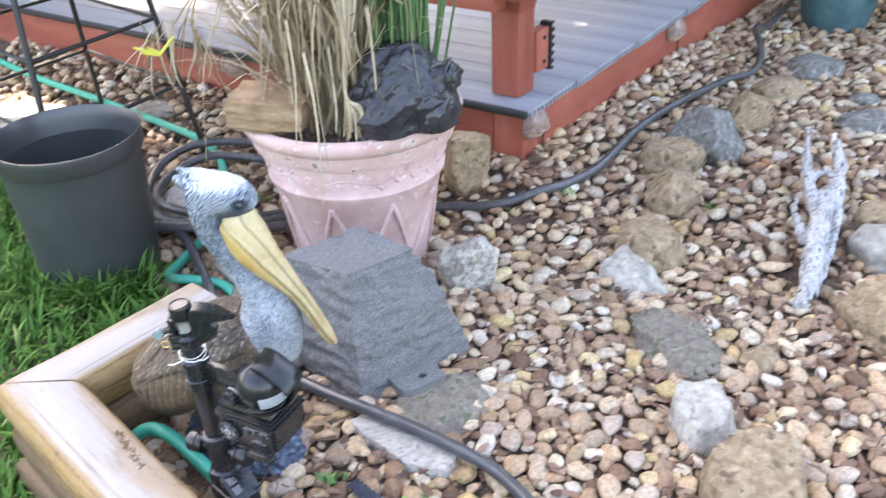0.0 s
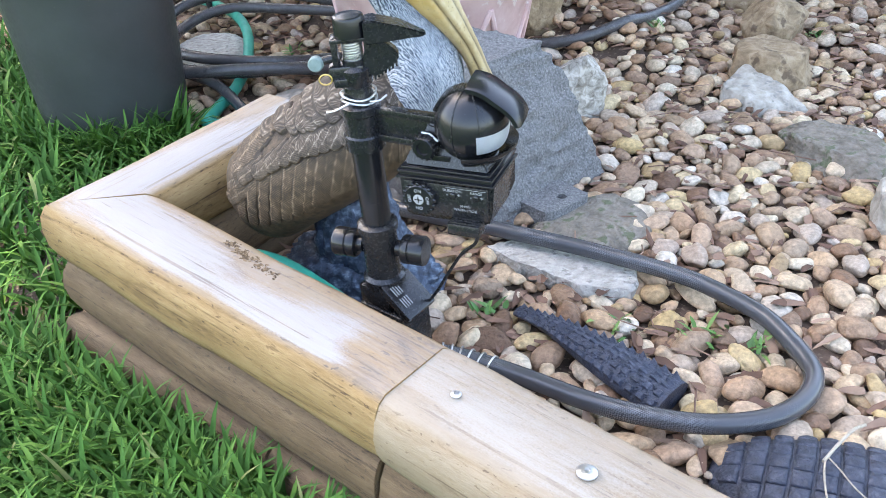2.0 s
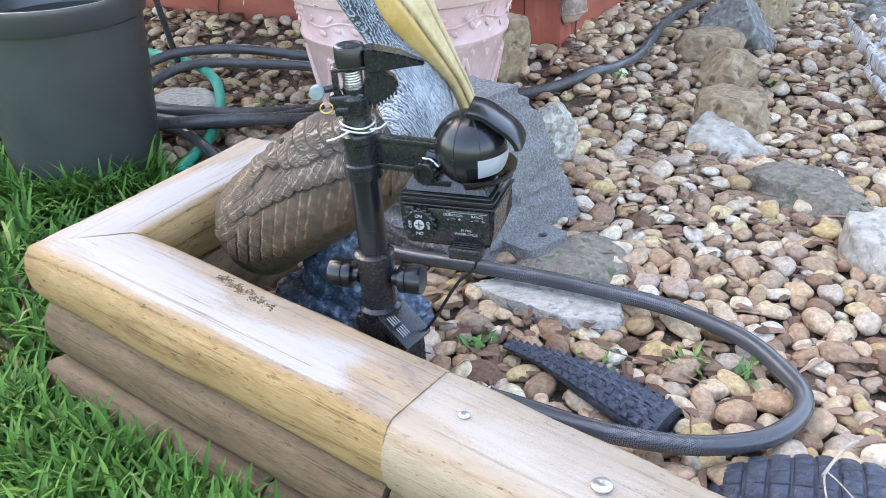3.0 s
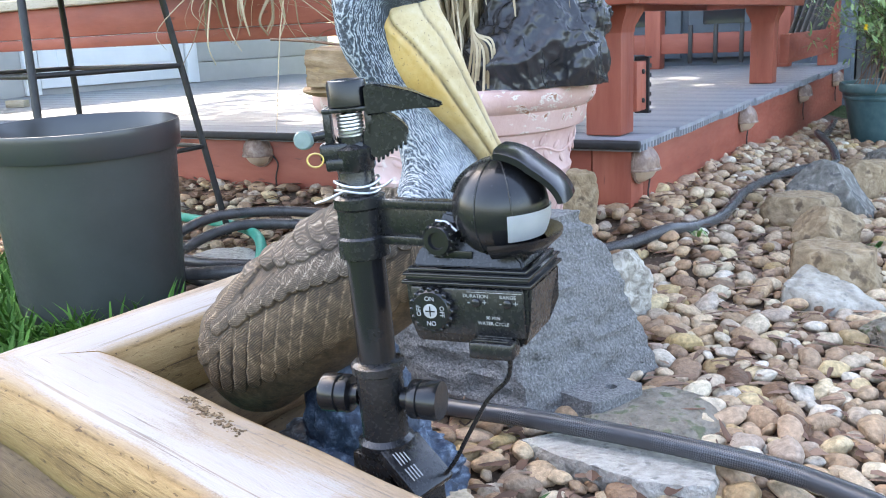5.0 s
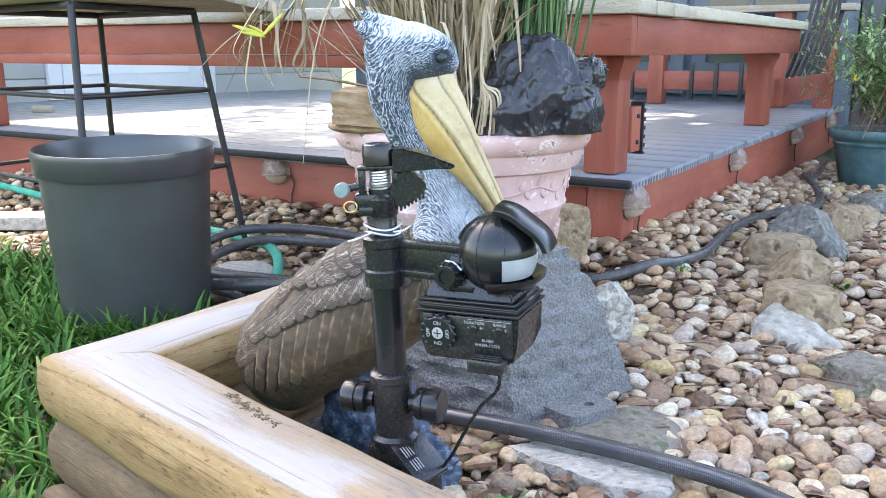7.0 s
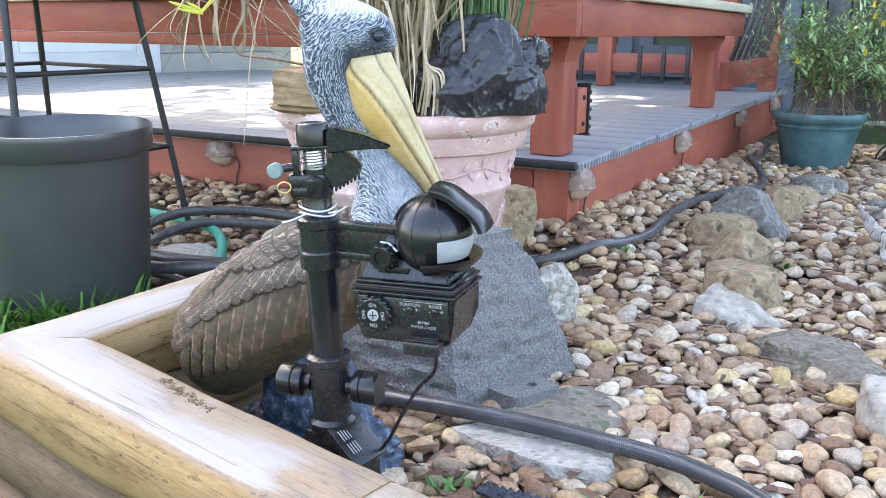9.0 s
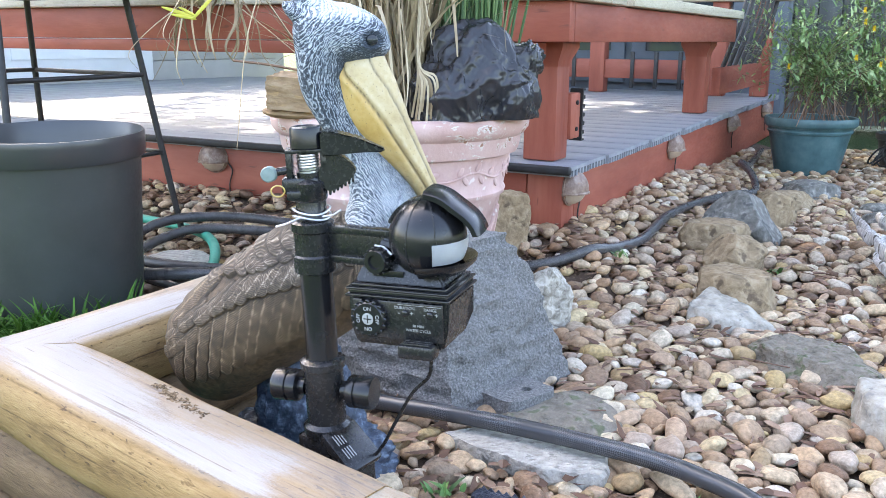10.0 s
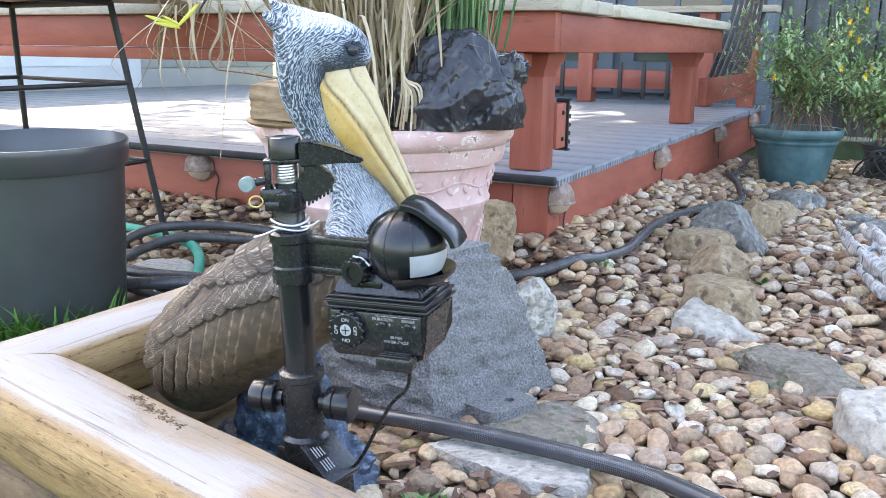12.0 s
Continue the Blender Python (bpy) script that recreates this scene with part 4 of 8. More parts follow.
def edging():
    e = thing("timber_edging", "stacked round-edged landscape timbers with a mitred corner around the gravel bed", "garden edging", kind="structure")
    na = math.degrees(math.atan2(NEAR.y, NEAR.x))
    fa = math.degrees(math.atan2(FAR.y, FAR.x))
    half = math.radians((fa - na) / 2)
    cut = -1 / math.tan(half)
    tops = (0.205, 0.115, 0.025)
    for c, z in enumerate(tops):
        out = 0.043 + (0.0, -0.003, 0.012)[c]
        # the two lower courses take the wood that has shade in its colour
        mats = (M_TIMBER, M_TIMBER_OLD_SHADED, M_TIMBER_OLD_SHADED)[c]
        side = Vector((NEAR.y, -NEAR.x))          # outwards from the bed
        p = CORNER + side * out
        first = (0.508, 0.495, 0.320)[c]
        slope = 2.1
        m = pose(p.x, p.y, z - 0.044, 0, 0, na) @ pose(0, 0, 0, 0, slope, 0)
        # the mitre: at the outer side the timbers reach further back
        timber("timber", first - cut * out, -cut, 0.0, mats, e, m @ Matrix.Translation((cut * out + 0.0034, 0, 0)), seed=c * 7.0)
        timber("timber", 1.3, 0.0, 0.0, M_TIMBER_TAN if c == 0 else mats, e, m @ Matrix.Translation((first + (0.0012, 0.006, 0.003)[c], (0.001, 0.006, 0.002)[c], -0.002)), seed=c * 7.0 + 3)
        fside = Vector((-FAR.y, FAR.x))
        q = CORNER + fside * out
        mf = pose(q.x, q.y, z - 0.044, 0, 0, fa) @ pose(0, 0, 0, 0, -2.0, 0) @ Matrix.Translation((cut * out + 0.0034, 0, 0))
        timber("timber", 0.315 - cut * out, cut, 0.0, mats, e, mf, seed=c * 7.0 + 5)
    # chewed, splintered patch along the inner edge
    rnd = random.Random(12)
    bm = bmesh.new()
    for k in range(300):
        t = rnd.random()
        p = CORNER + NEAR * (0.180 + 0.105 * t)
        o = Vector((NEAR.y, -NEAR.x)) * (0.005 + 0.016 * t + 0.003 * math.sin(t * 31) + rnd.gauss(0, 0.0028))
        s = rnd.uniform(0.0009, 0.0026)
        z = 0.2038 - math.tan(radians(2.1)) * (0.165 + 0.11 * t) + rnd.uniform(-0.002, 0.001)
        bmesh.ops.create_icosphere(bm, subdivisions=1, radius=1, matrix=pose(p.x + o.x, p.y + o.y, z, rnd.gauss(0, 14), rnd.gauss(0, 14), -42 + rnd.gauss(0, 25)) @ Matrix.Diagonal((s * 2.2, s * 0.7, s * 0.6, 1)))
    part("splintered_patch", bm, M_SPLINTER, e, "rough splintered brown patch")
    # screw heads on the near timber
    side = Vector((NEAR.y, -NEAR.x))
    for s, o, r in ((0.565, 0.043, 0.0055), (0.7136, 0.049, 0.0095)):
        p = CORNER + NEAR * s + side * o
        bm = bmesh.new()
        lathe(bm, [(r, 0), (r, 0.0008), (r * 0.85, 0.0016), (r * 0.38, 0.0020), (r * 0.30, -0.0006), (r * 0.05, -0.0010)] if r < 0.007 else [(r, 0), (r, 0.0015), (r * 0.8, 0.0032), (r * 0.25, 0.0036), (r * 0.2, 0.0022)], 18)
        ob = part("screw_head", bm, M_STEEL, e, "steel screw head")
        ob.matrix_basis = pose(p.x, p.y, 0.2052 - math.tan(radians(2.1)) * s, 0, 2.1, 0)


M_SPLINTER = varied('splintered_wood', [(0.0, (0.07, 0.045, 0.025)), (0.6, (0.17, 0.115, 0.065)), (1.0, (0.28, 0.20, 0.12))], 'island', rough=0.85)
edging()

# ---------------------------------------------------------------- rocks


def rock_mesh(size, seed, planes=9, sharp=0.75, rough=0.06, sub=4, cuts=()):
    """A boulder: a sphere cut by random planes (harder where sharp is low), then roughened."""
    rnd = random.Random(seed)
    bm = bmesh.new()
    bmesh.ops.create_icosphere(bm, subdivisions=sub, radius=1)
    pl = []
    for k in range(planes):
        n = Vector((rnd.gauss(0, 1), rnd.gauss(0, 1), rnd.gauss(0, 0.8))).normalized()
        pl.append((n, rnd.uniform(sharp, sharp + 0.2)))
    for n, d in cuts:
        pl.append((Vector(n).normalized(), d))
    for v in bm.verts:
        p = v.co.copy()
        for n, d in pl:
            k = p.dot(n)
            if k > d:
                p -= n * (k - d) * 0.94
        f = 1 + rough * noise.noise(p * 1.6 + Vector((seed, 0, 0))) * 2 + rough * 0.5 * noise.noise(p * 5 + Vector((0, seed, 0))) + rough * 0.25 * noise.noise(p * 14)
        # cracks and a few layered ledges
        f -= rough * 0.75 * max(0.0, 1 - abs(noise.noise(p * 2.2 + Vector((0, 0, seed)))) * 9)
        f += rough * 0.30 * noise.noise(Vector((p.x * 1.5, p.y * 1.5 + seed, p.z * 8)))
        p *= f
        v.co = Vector((p.x * size[0], p.y * size[1], p.z * size[2]))
    return bm


ROCKS_EXCLUDE = []


def rock(label, at, size, turn, mats, seed, planes=9, sharp=0.75, rough=0.06, sink=0.4, tilt=(0, 0), cuts=(), name="rock", group="rocks in the gravel bed"):
    x, y = at
    z = gz(x, y) + size[2] * (1 - 2 * sink)
    ROCKS_EXCLUDE.append((x, y, 0.78 * min(size[0], size[1])))
    bm = rock_mesh(size, seed, planes, sharp, rough, 5 if max(size) > 0.06 else 3, cuts)
    return single(name, bm, mats, label, "rock", (x, y, z), (tilt[0], tilt[1], turn), group=group, smooth=60)


UP = ((0, 0, 1), 0.62)
rock("white veined angular rock beside the grey stone cover", (-0.012, 1.855), (0.080, 0.075, 0.092), 20, M_ROCK_WHITE, 3, 13, 0.60, 0.07, 0.28)
rock("rounded tan boulder in the row of border stones", (0.440, 1.955), (0.096, 0.085, 0.086), -12, M_ROCK_TAN, 5, 7, 0.72, 0.06, 0.30, (0, 0), (UP,))
rock("rounded tan boulder with pale top in the border row", (0.548, 2.235), (0.088, 0.080, 0.075), 35, M_ROCK_TAN, 6, 9, 0.70, 0.07, 0.28)
rock("squat tan boulder in the border row", (0.590, 2.465), (0.102, 0.082, 0.084), 10, M_ROCK_TAN, 7, 8, 0.72, 0.05, 0.28, (0, 0), (UP,))
rock("dark grey streaked boulder in the border row", (0.715, 2.575), (0.128, 0.10, 0.120), 10, M_ROCK_DARK, 8, 8, 0.68, 0.06, 0.28, (0, 0), (((0.65, -0.45, 0.6), 0.48), ((-0.65, -0.3, 0.7), 0.52)))
rock("grey-brown boulder in the border row", (0.885, 2.80), (0.090, 0.085, 0.080), 0, M_ROCK_TAN, 9, 9, 0.70, 0.06, 0.26)
rock("low grey-brown boulder near the teal pot", (1.07, 3.06), (0.12, 0.09, 0.05), 30, M_ROCK_TAN, 12, 7, 0.72, 0.05, 0.28)
rock("flat grey stone near the teal pot", (1.27, 3.30), (0.13, 0.10, 0.05), 15, M_ROCK_DARK, 13, 8, 0.7, 0.05, 0.3)
rock("mossy brown rock sunk flat in the gravel", (0.430, 1.578), (0.140, 0.085, 0.055), -62, M_ROCK_MOSS, 14, 10, 0.7, 0.11, 0.40, (0, 0), (UP,))
rock("long brown rock behind the driftwood", (0.93, 1.62), (0.16, 0.10, 0.08), -50, M_ROCK_TAN, 17, 8, 0.72, 0.06, 0.32)
rock("pale grey rock behind the driftwood", (1.00, 1.93), (0.09, 0.08, 0.075), 0, M_ROCK_GREY, 18, 9, 0.72, 0.06, 0.28)
rock("pinkish rock behind the driftwood", (1.06, 2.10), (0.07, 0.07, 0.05), 0, M_ROCK_TAN, 19, 8, 0.72, 0.06, 0.28)
rock("flat grey-brown stone in the gravel", (0.6, 1.53), (0.055, 0.04, 0.02), 40, M_ROCK_TAN, 20, 6, 0.8, 0.04, 0.3)
rock("dark green-grey rock at the back of the gravel", (1.27, 2.75), (0.10, 0.08, 0.05), 0, M_ROCK_DARK, 22, 7, 0.75, 0.05, 0.3)
rock("upright angular tan stone beside the pink planter", (-0.020, 2.285), (0.084, 0.066, 0.112), 12, M_ROCK_TAN, 23, 8, 0.72, 0.05, 0.20, (0, 4), (((0.1, -0.9, 0.15), 0.58), ((0, 0, 1), 0.72), ((-1, 0, 0.05), 0.68), ((1, -0.2, 0), 0.7)))
rock("flat mossy stone under the black hose", (-0.062, 1.375), (0.125, 0.085, 0.032), 50, M_ROCK_MOSS, 24, 8, 0.72, 0.07, 0.38, (0, 0), (UP,))
rock("flat pinkish grey stone inside the hose coil", (-0.815, 2.285), (0.095, 0.140, 0.050), 12, M_SLABSTONE, 25, 7, 0.75, 0.04, 0.36, (0, 0), (UP,))
rock("flat grey stone lying in the leaf litter", (-0.575, 1.915), (0.085, 0.105, 0.040), 30, M_ROCK_GREY, 35, 7, 0.75, 0.04, 0.36, (0, 0), (UP,))
rock("rounded grey stone behind the statue", (-0.495, 1.775), (0.085, 0.075, 0.055), 10, M_ROCK_DARK, 36, 7, 0.75, 0.05, 0.33)
rock("flat stone in the leaf litter by the deck", (-1.15, 2.95), (0.13, 0.09, 0.02), 20, M_ROCK_GREY, 26, 7, 0.75, 0.04, 0.3, (0, 0), (UP,))
rock("flat stone in the leaf litter", (-1.75, 3.05), (0.2, 0.12, 0.02), 5, M_ROCK_GREY, 27, 7, 0.75, 0.04, 0.3, (0, 0), (UP,))
rock("flat grey stone at the foot of the statue", (-0.43, 1.58), (0.10, 0.085, 0.022), 10, M_ROCK_DARK, 28, 7, 0.75, 0.04, 0.3, (0, 0), (UP,))
rock("green-grey wet rock at the foot of the statue", (-0.415, 1.125), (0.045, 0.035, 0.045), 10, M_ROCK_MOSS, 29, 7, 0.75, 0.06, 0.25, (0, 0))
rnd = random.Random(77)
for k in range(26):
    x, y = rnd.uniform(0.75, 2.4), rnd.uniform(1.1, 3.4)
    if x > 0.75 + 0.2 * (y - 1) and abs(x - 0.85) > 0.16:
        s = rnd.uniform(0.035, 0.06)
        rock("small grey-brown rock in the gravel", (x, y), (s * 1.2, s, s * 0.7), rnd.uniform(0, 360), rnd.choice((M_ROCK_TAN, M_ROCK_DARK, M_ROCK_GREY)), 100 + k, 6, 0.78, 0.05, 0.3)


def flagstone(label, corners, z, thick, mats, seed, cat="flagstone"):
    """A flat slab with an uneven outline."""
    rnd = random.Random(seed)
    c = sum((Vector(p) for p in corners), Vector((0, 0))) / len(corners)
    ring = []
    for a, b in zip(corners, corners[1:] + corners[:1]):
        a, b = Vector(a), Vector(b)
        for k in range(5):
            p = a.lerp(b, k / 5) - c
            ring.append(p * (1 + rnd.uniform(-0.035, 0.035)))
    bm = bmesh.new()
    levels = [(0.96, 0), (1.0, thick * 0.25), (1.0, thick * 0.8), (0.965, thick), (0.6, thick * 1.03), (0.25, thick * 1.0)]
    rings = []
    for s, h in levels:
        rings.append([bm.verts.new((p.x * s, p.y * s, h + 0.0025 * noise.noise((p.x * 20 * s, p.y * 20 * s, seed)))) for p in ring])
    n = len(ring)
    for a, b in zip(rings, rings[1:]):
        for k in range(n):
            bm.faces.new((a[k], a[(k + 1) % n], b[(k + 1) % n], b[k]))
    bm.faces.new(rings[-1])
    bm.faces.new(list(reversed(rings[0])))
    ROCKS_EXCLUDE.append((c.x, c.y, 0.8 * min(p.length for p in ring)))
    return single("flagstone", bm, mats, label, cat, (c.x, c.y, z), group="", smooth=35)


flagstone("pale grey layered flagstone under the black hose", [(-0.240, 1.332), (-0.205, 1.288), (-0.164, 1.252), (-0.114, 1.208), (-0.040, 1.184), (-0.014, 1.252), (-0.095, 1.302), (-0.178, 1.343)], 0.0, 0.028, M_SLABSTONE, 1)
ROCKS_EXCLUDE.append((-0.07, 1.24, 0.045))
ROCKS_EXCLUDE.append((-0.16, 1.29, 0.045))


def hewn_rock(label, foot, crown, mats, seed):
    """An angular rock: the hull of a foot and a few upper corners, with worn edges and a rough skin."""
    c = sum((Vector(p) for p in foot), Vector((0, 0))) / len(foot)
    base = gz(c.x, c.y)
    bm = bmesh.new()
    for x, y in foot:
        bm.verts.new((x - c.x, y - c.y, -0.02))
    for x, y, z in crown:
        bm.verts.new((x - c.x, y - c.y, z))
    bmesh.ops.convex_hull(bm, input=bm.verts[:])
    loose = [v for v in bm.verts if not v.link_faces]
    bmesh.ops.delete(bm, geom=loose, context="VERTS")
    bm = remeshed(bm, 0.0034, 5)
    for v in bm.verts:
        p = v.co + Vector((seed, 0, 0))
        v.co += v.normal * (0.0045 * noise.noise(p * 22) + 0.0022 * noise.noise(p * 60) + 0.0012 * noise.noise(p * 150) - 0.003 * max(0.0, 1 - abs(noise.noise(p * 16 + Vector((0, 5, 0)))) * 12))
    ROCKS_EXCLUDE.append((c.x, c.y, 0.7 * min((Vector(p) - c).length for p in foot)))
    return single("rock", bm, mats, label, "rock", (c.x, c.y, base), group="rocks in the gravel bed", smooth=60)


hewn_rock("pale grey wedge-shaped rock lying in the gravel", [(0.296, 1.852), (0.345, 1.776), (0.470, 1.772), (0.445, 1.860), (0.402, 1.965), (0.330, 1.945)],
          [(0.303, 1.868, 0.045), (0.392, 1.945, 0.068), (0.412, 1.925, 0.052), (0.352, 1.795, 0.030), (0.450, 1.785, 0.020)], M_ROCK_PALE, 3.0)
hewn_rock("pale grey flat-topped block in the gravel", [(0.372, 1.330), (0.392, 1.392), (0.486, 1.402), (0.512, 1.320), (0.470, 1.246), (0.398, 1.242)],
          [(0.379, 1.334, 0.068), (0.400, 1.382, 0.076), (0.470, 1.388, 0.078), (0.486, 1.322, 0.072), (0.412, 1.258, 0.062), (0.460, 1.268, 0.060)], M_ROCK_PALE, 8.0)
hewn_rock("large tan boulder with a split face", [(0.385, 1.125), (0.408, 1.210), (0.525, 1.275), (0.605, 1.230), (0.570, 1.045), (0.425, 1.030)],
          [(0.400, 1.130, 0.070), (0.425, 1.200, 0.084), (0.520, 1.250, 0.086), (0.575, 1.215, 0.078), (0.540, 1.070, 0.066), (0.440, 1.055, 0.060)], M_ROCK_TAN, 15.0)
flagstone("long pale edging slab at the end of the lawn", [(-2.3, 2.83), (-1.48, 2.86), (-1.48, 2.97), (-2.3, 2.94)], 0.03, 0.04, M_SLABSTONE, 2, "slab")


def stone_cover():
    """Hollow cast rock: sloping faces, a flattened top and a fixing flange with a hole."""
    F, R, B, Lf = (-0.215, 1.385), (0.0, 1.568), (-0.15, 1.80), (-0.47, 1.62)
    f, r, b, l = (-0.236, 1.495), (-0.116, 1.578), (-0.235, 1.670), (-0.390, 1.585)
    z0, z1 = 0.005, 0.272
    low = [Vector((*p, z0)) for p in (F, R, B, Lf)]
    top = [Vector((*f, z1 - 0.02)), Vector((*r, z1 - 0.012)), Vector((*b, z1 - 0.010)), Vector((*l, z1 - 0.03))]
    o = Vector((-0.22, 1.58, 0))
    bm = bmesh.new()
    n = 56
    rings = []
    for j in range(n + 1):
        t = j / n
        ring = []
        for s in range(4):
            for k in range(n):
                p = low[s].lerp(low[(s + 1) % 4], k / n).lerp(top[s].lerp(top[(s + 1) % 4], k / n), t)
                q = p - o
                w = Vector((q.x * 16 + q.z * 9, q.y * 16, q.z * 34))
                chip = 0.5 - abs(noise.noise(w)) * 2.2 + 0.5 * (0.5 - abs(noise.noise(w * 2.3)) * 2)
                d = 0.010 * noise.noise(q * 9) + 0.0065 * chip + 0.0022 * noise.noise(q * 70) + 0.0016 * noise.noise(q * 160)
                out = Vector((q.x, q.y, 0)).normalized()
                bul = 0.010 * math.sin(math.pi * t)
                ring.append(bm.verts.new(q + out * (d + bul) + Vector((0, 0, d * 0.6 * t))))
        rings.append(ring)
    m = len(rings[0])
    for a, c in zip(rings, rings[1:]):
        for k in range(m):
            bm.faces.new((a[k], a[(k + 1) % m], c[(k + 1) % m], c[k]))
    prev = rings[-1]
    mid = sum((v.co for v in prev), Vector()) / m
    for s in (0.8, 0.55, 0.28):
        ring = []
        for v in rings[-1]:
            q = mid.lerp(v.co, s)
            q.z = mid.z * (1 - s) + v.co.z * s + 0.007 * noise.noise(q * 12) + 0.004 * noise.noise(q * 40)
            ring.append(bm.verts.new(q))
        for k in range(m):
            bm.faces.new((prev[k], prev[(k + 1) % m], ring[(k + 1) % m], ring[k]))
        prev = ring
    bm.faces.new(prev)
    e = thing("stone_cover", "dark blue-grey textured cast stone cover standing on the gravel", "garden rock", o)
    part("shell", bm, M_SLATE, e, smooth=50)
    bm = bmesh.new()
    c = Vector((-0.111, 1.447, 0.018))
    ring0, ring1, hole0, hole1 = [], [], [], []
    n = 28
    for k in range(n):
        a = 2 * math.pi * k / n
        rr = 0.046 / max(abs(math.cos(a)), abs(math.sin(a)))
        p = Vector((rr * math.cos(a) * 1.15, rr * math.sin(a) * 0.8, 0))
        p.rotate(Euler((0, 0, radians(38))))
        h = 0.004 * noise.noise(p * 30)
        hp = Vector((0.008 * math.cos(a), 0.008 * math.sin(a), 0))
        hp += Vector((0.012, -0.004, 0))
        ring0.append(bm.verts.new(c - o + p + Vector((0, 0, -0.02))))
        ring1.append(bm.verts.new(c - o + p * 0.96 + Vector((0, 0, 0.022 + h))))
        hole1.append(bm.verts.new(c - o + hp + Vector((0, 0, 0.024))))
        hole0.append(bm.verts.new(c - o + hp + Vector((0, 0, -0.012))))
    for k in range(n):
        j = (k + 1) % n
        bm.faces.new((ring0[k], ring0[j], ring1[j], ring1[k]))
        bm.faces.new((ring1[k], ring1[j], hole1[j], hole1[k]))
        bm.faces.new((hole1[k], hole1[j], hole0[j], hole0[k]))
    part("flange", bm, M_SLATE, e, "fixing flange with a round hole", smooth=50)
    bm = bmesh.new()
    bmesh.ops.create_circle(bm, cap_ends=True, radius=0.009, segments=16, matrix=Matrix.Translation(c - o + Vector((0.012, -0.004, -0.0115))))
    part("hole_floor", bm, M_SOIL, e)
    return e


stone_cover()
for x, y, r in ((-0.22, 1.56, 0.13), (-0.3, 1.6, 0.12), (-0.15, 1.56, 0.1), (-0.11, 1.45, 0.055), (-0.17, 1.68, 0.1)):
    ROCKS_EXCLUDE.append((x, y, r))

# ---------------------------------------------------------------- pelican statue


def along_sections(sec, t):
    """Catmull-Rom through rows of numbers; t runs from 0 to 1."""
    n = len(sec) - 1
    t = min(max(t, 0.0), 1.0) * n
    i = min(int(t), n - 1)
    f = t - i
    a, b, c, d = sec[max(i - 1, 0)], sec[i], sec[i + 1], sec[min(i + 2, n)]
    return [0.5 * (2 * q + (r - p) * f + (2 * p - 5 * q + 4 * r - s) * f * f + (3 * q - p - 3 * r + s) * f ** 3) for p, q, r, s in zip(a, b, c, d)]


def sweep(bm, sec, n=24, seg=24, across=(0.20, 0.98, 0)):
    """Elliptical sections along a line: x, y, z, half height, half width."""
    W = Vector(across).normalized()
    C = [along_sections(sec, i / n) for i in range(n + 1)]
    rings = []
    for i, c in enumerate(C):
        a, b = C[max(i - 1, 0)], C[min(i + 1, n)]
        tan = (Vector(b[:3]) - Vector(a[:3])).normalized()
        w = (W - tan * W.dot(tan)).normalized()
        h = tan.cross(w)
        rings.append([bm.verts.new(Vector(c[:3]) + h * c[3] * math.cos(2 * math.pi * k / seg) + w * c[4] * math.sin(2 * math.pi * k / seg)) for k in range(seg)])
    for a, b in zip(rings, rings[1:]):
        for k in range(seg):
            bm.faces.new((a[k], a[(k + 1) % seg], b[(k + 1) % seg], b[k]))
    bm.faces.new(list(reversed(rings[0])))
    bm.faces.new(rings[-1])
    bmesh.ops.recalc_face_normals(bm, faces=bm.faces)


BODY = [(-0.576, 1.266, 0.158, 0.016, 0.010), (-0.571, 1.265, 0.160, 0.044, 0.038), (-0.547, 1.261, 0.175, 0.068, 0.062), (-0.508, 1.253, 0.205, 0.072, 0.080), (-0.460, 1.243, 0.240, 0.075, 0.090),
        (-0.408, 1.232, 0.273, 0.074, 0.088), (-0.366, 1.224, 0.296, 0.066, 0.076), (-0.334, 1.219, 0.310, 0.050, 0.056), (-0.318, 1.217, 0.316, 0.022, 0.026)]
NECK = [(-0.325, 1.219, 0.272, 0.046, 0.046), (-0.322, 1.218, 0.308, 0.052, 0.055), (-0.318, 1.216, 0.345, 0.050, 0.054), (-0.318, 1.214, 0.376, 0.045, 0.047), (-0.325, 1.213, 0.404, 0.035, 0.038),
        (-0.339, 1.212, 0.434, 0.028, 0.031), (-0.356, 1.212, 0.464, 0.026, 0.028), (-0.371, 1.212, 0.491, 0.027, 0.028), (-0.382, 1.212, 0.518, 0.030, 0.030), (-0.384, 1.212, 0.545, 0.032, 0.033), (-0.380, 1.212, 0.566, 0.034, 0.034)]
HEAD = [(-0.417, 1.212, 0.566, 0.014, 0.012), (-0.408, 1.212, 0.567, 0.032, 0.025), (-0.388, 1.212, 0.570, 0.040, 0.032), (-0.364, 1.212, 0.571, 0.0375, 0.035), (-0.342, 1.211, 0.567, 0.033, 0.0335),
        (-0.326, 1.210, 0.560, 0.026, 0.027), (-0.317, 1.209, 0.555, 0.015, 0.017), (-0.3135, 1.209, 0.552, 0.006, 0.008)]
CREST = [(-0.421, 1.208, 0.6195, 0.0025, 0.004), (-0.408, 1.209, 0.611, 0.008, 0.010), (-0.388, 1.211, 0.603, 0.011, 0.018), (-0.360, 1.212, 0.595, 0.011, 0.022)]
CREST_LOW = [(-0.428, 1.204, 0.607, 0.003, 0.005), (-0.415, 1.206, 0.598, 0.010, 0.013), (-0.396, 1.209, 0.589, 0.014, 0.022), (-0.370, 1.212, 0.578, 0.014, 0.028)]
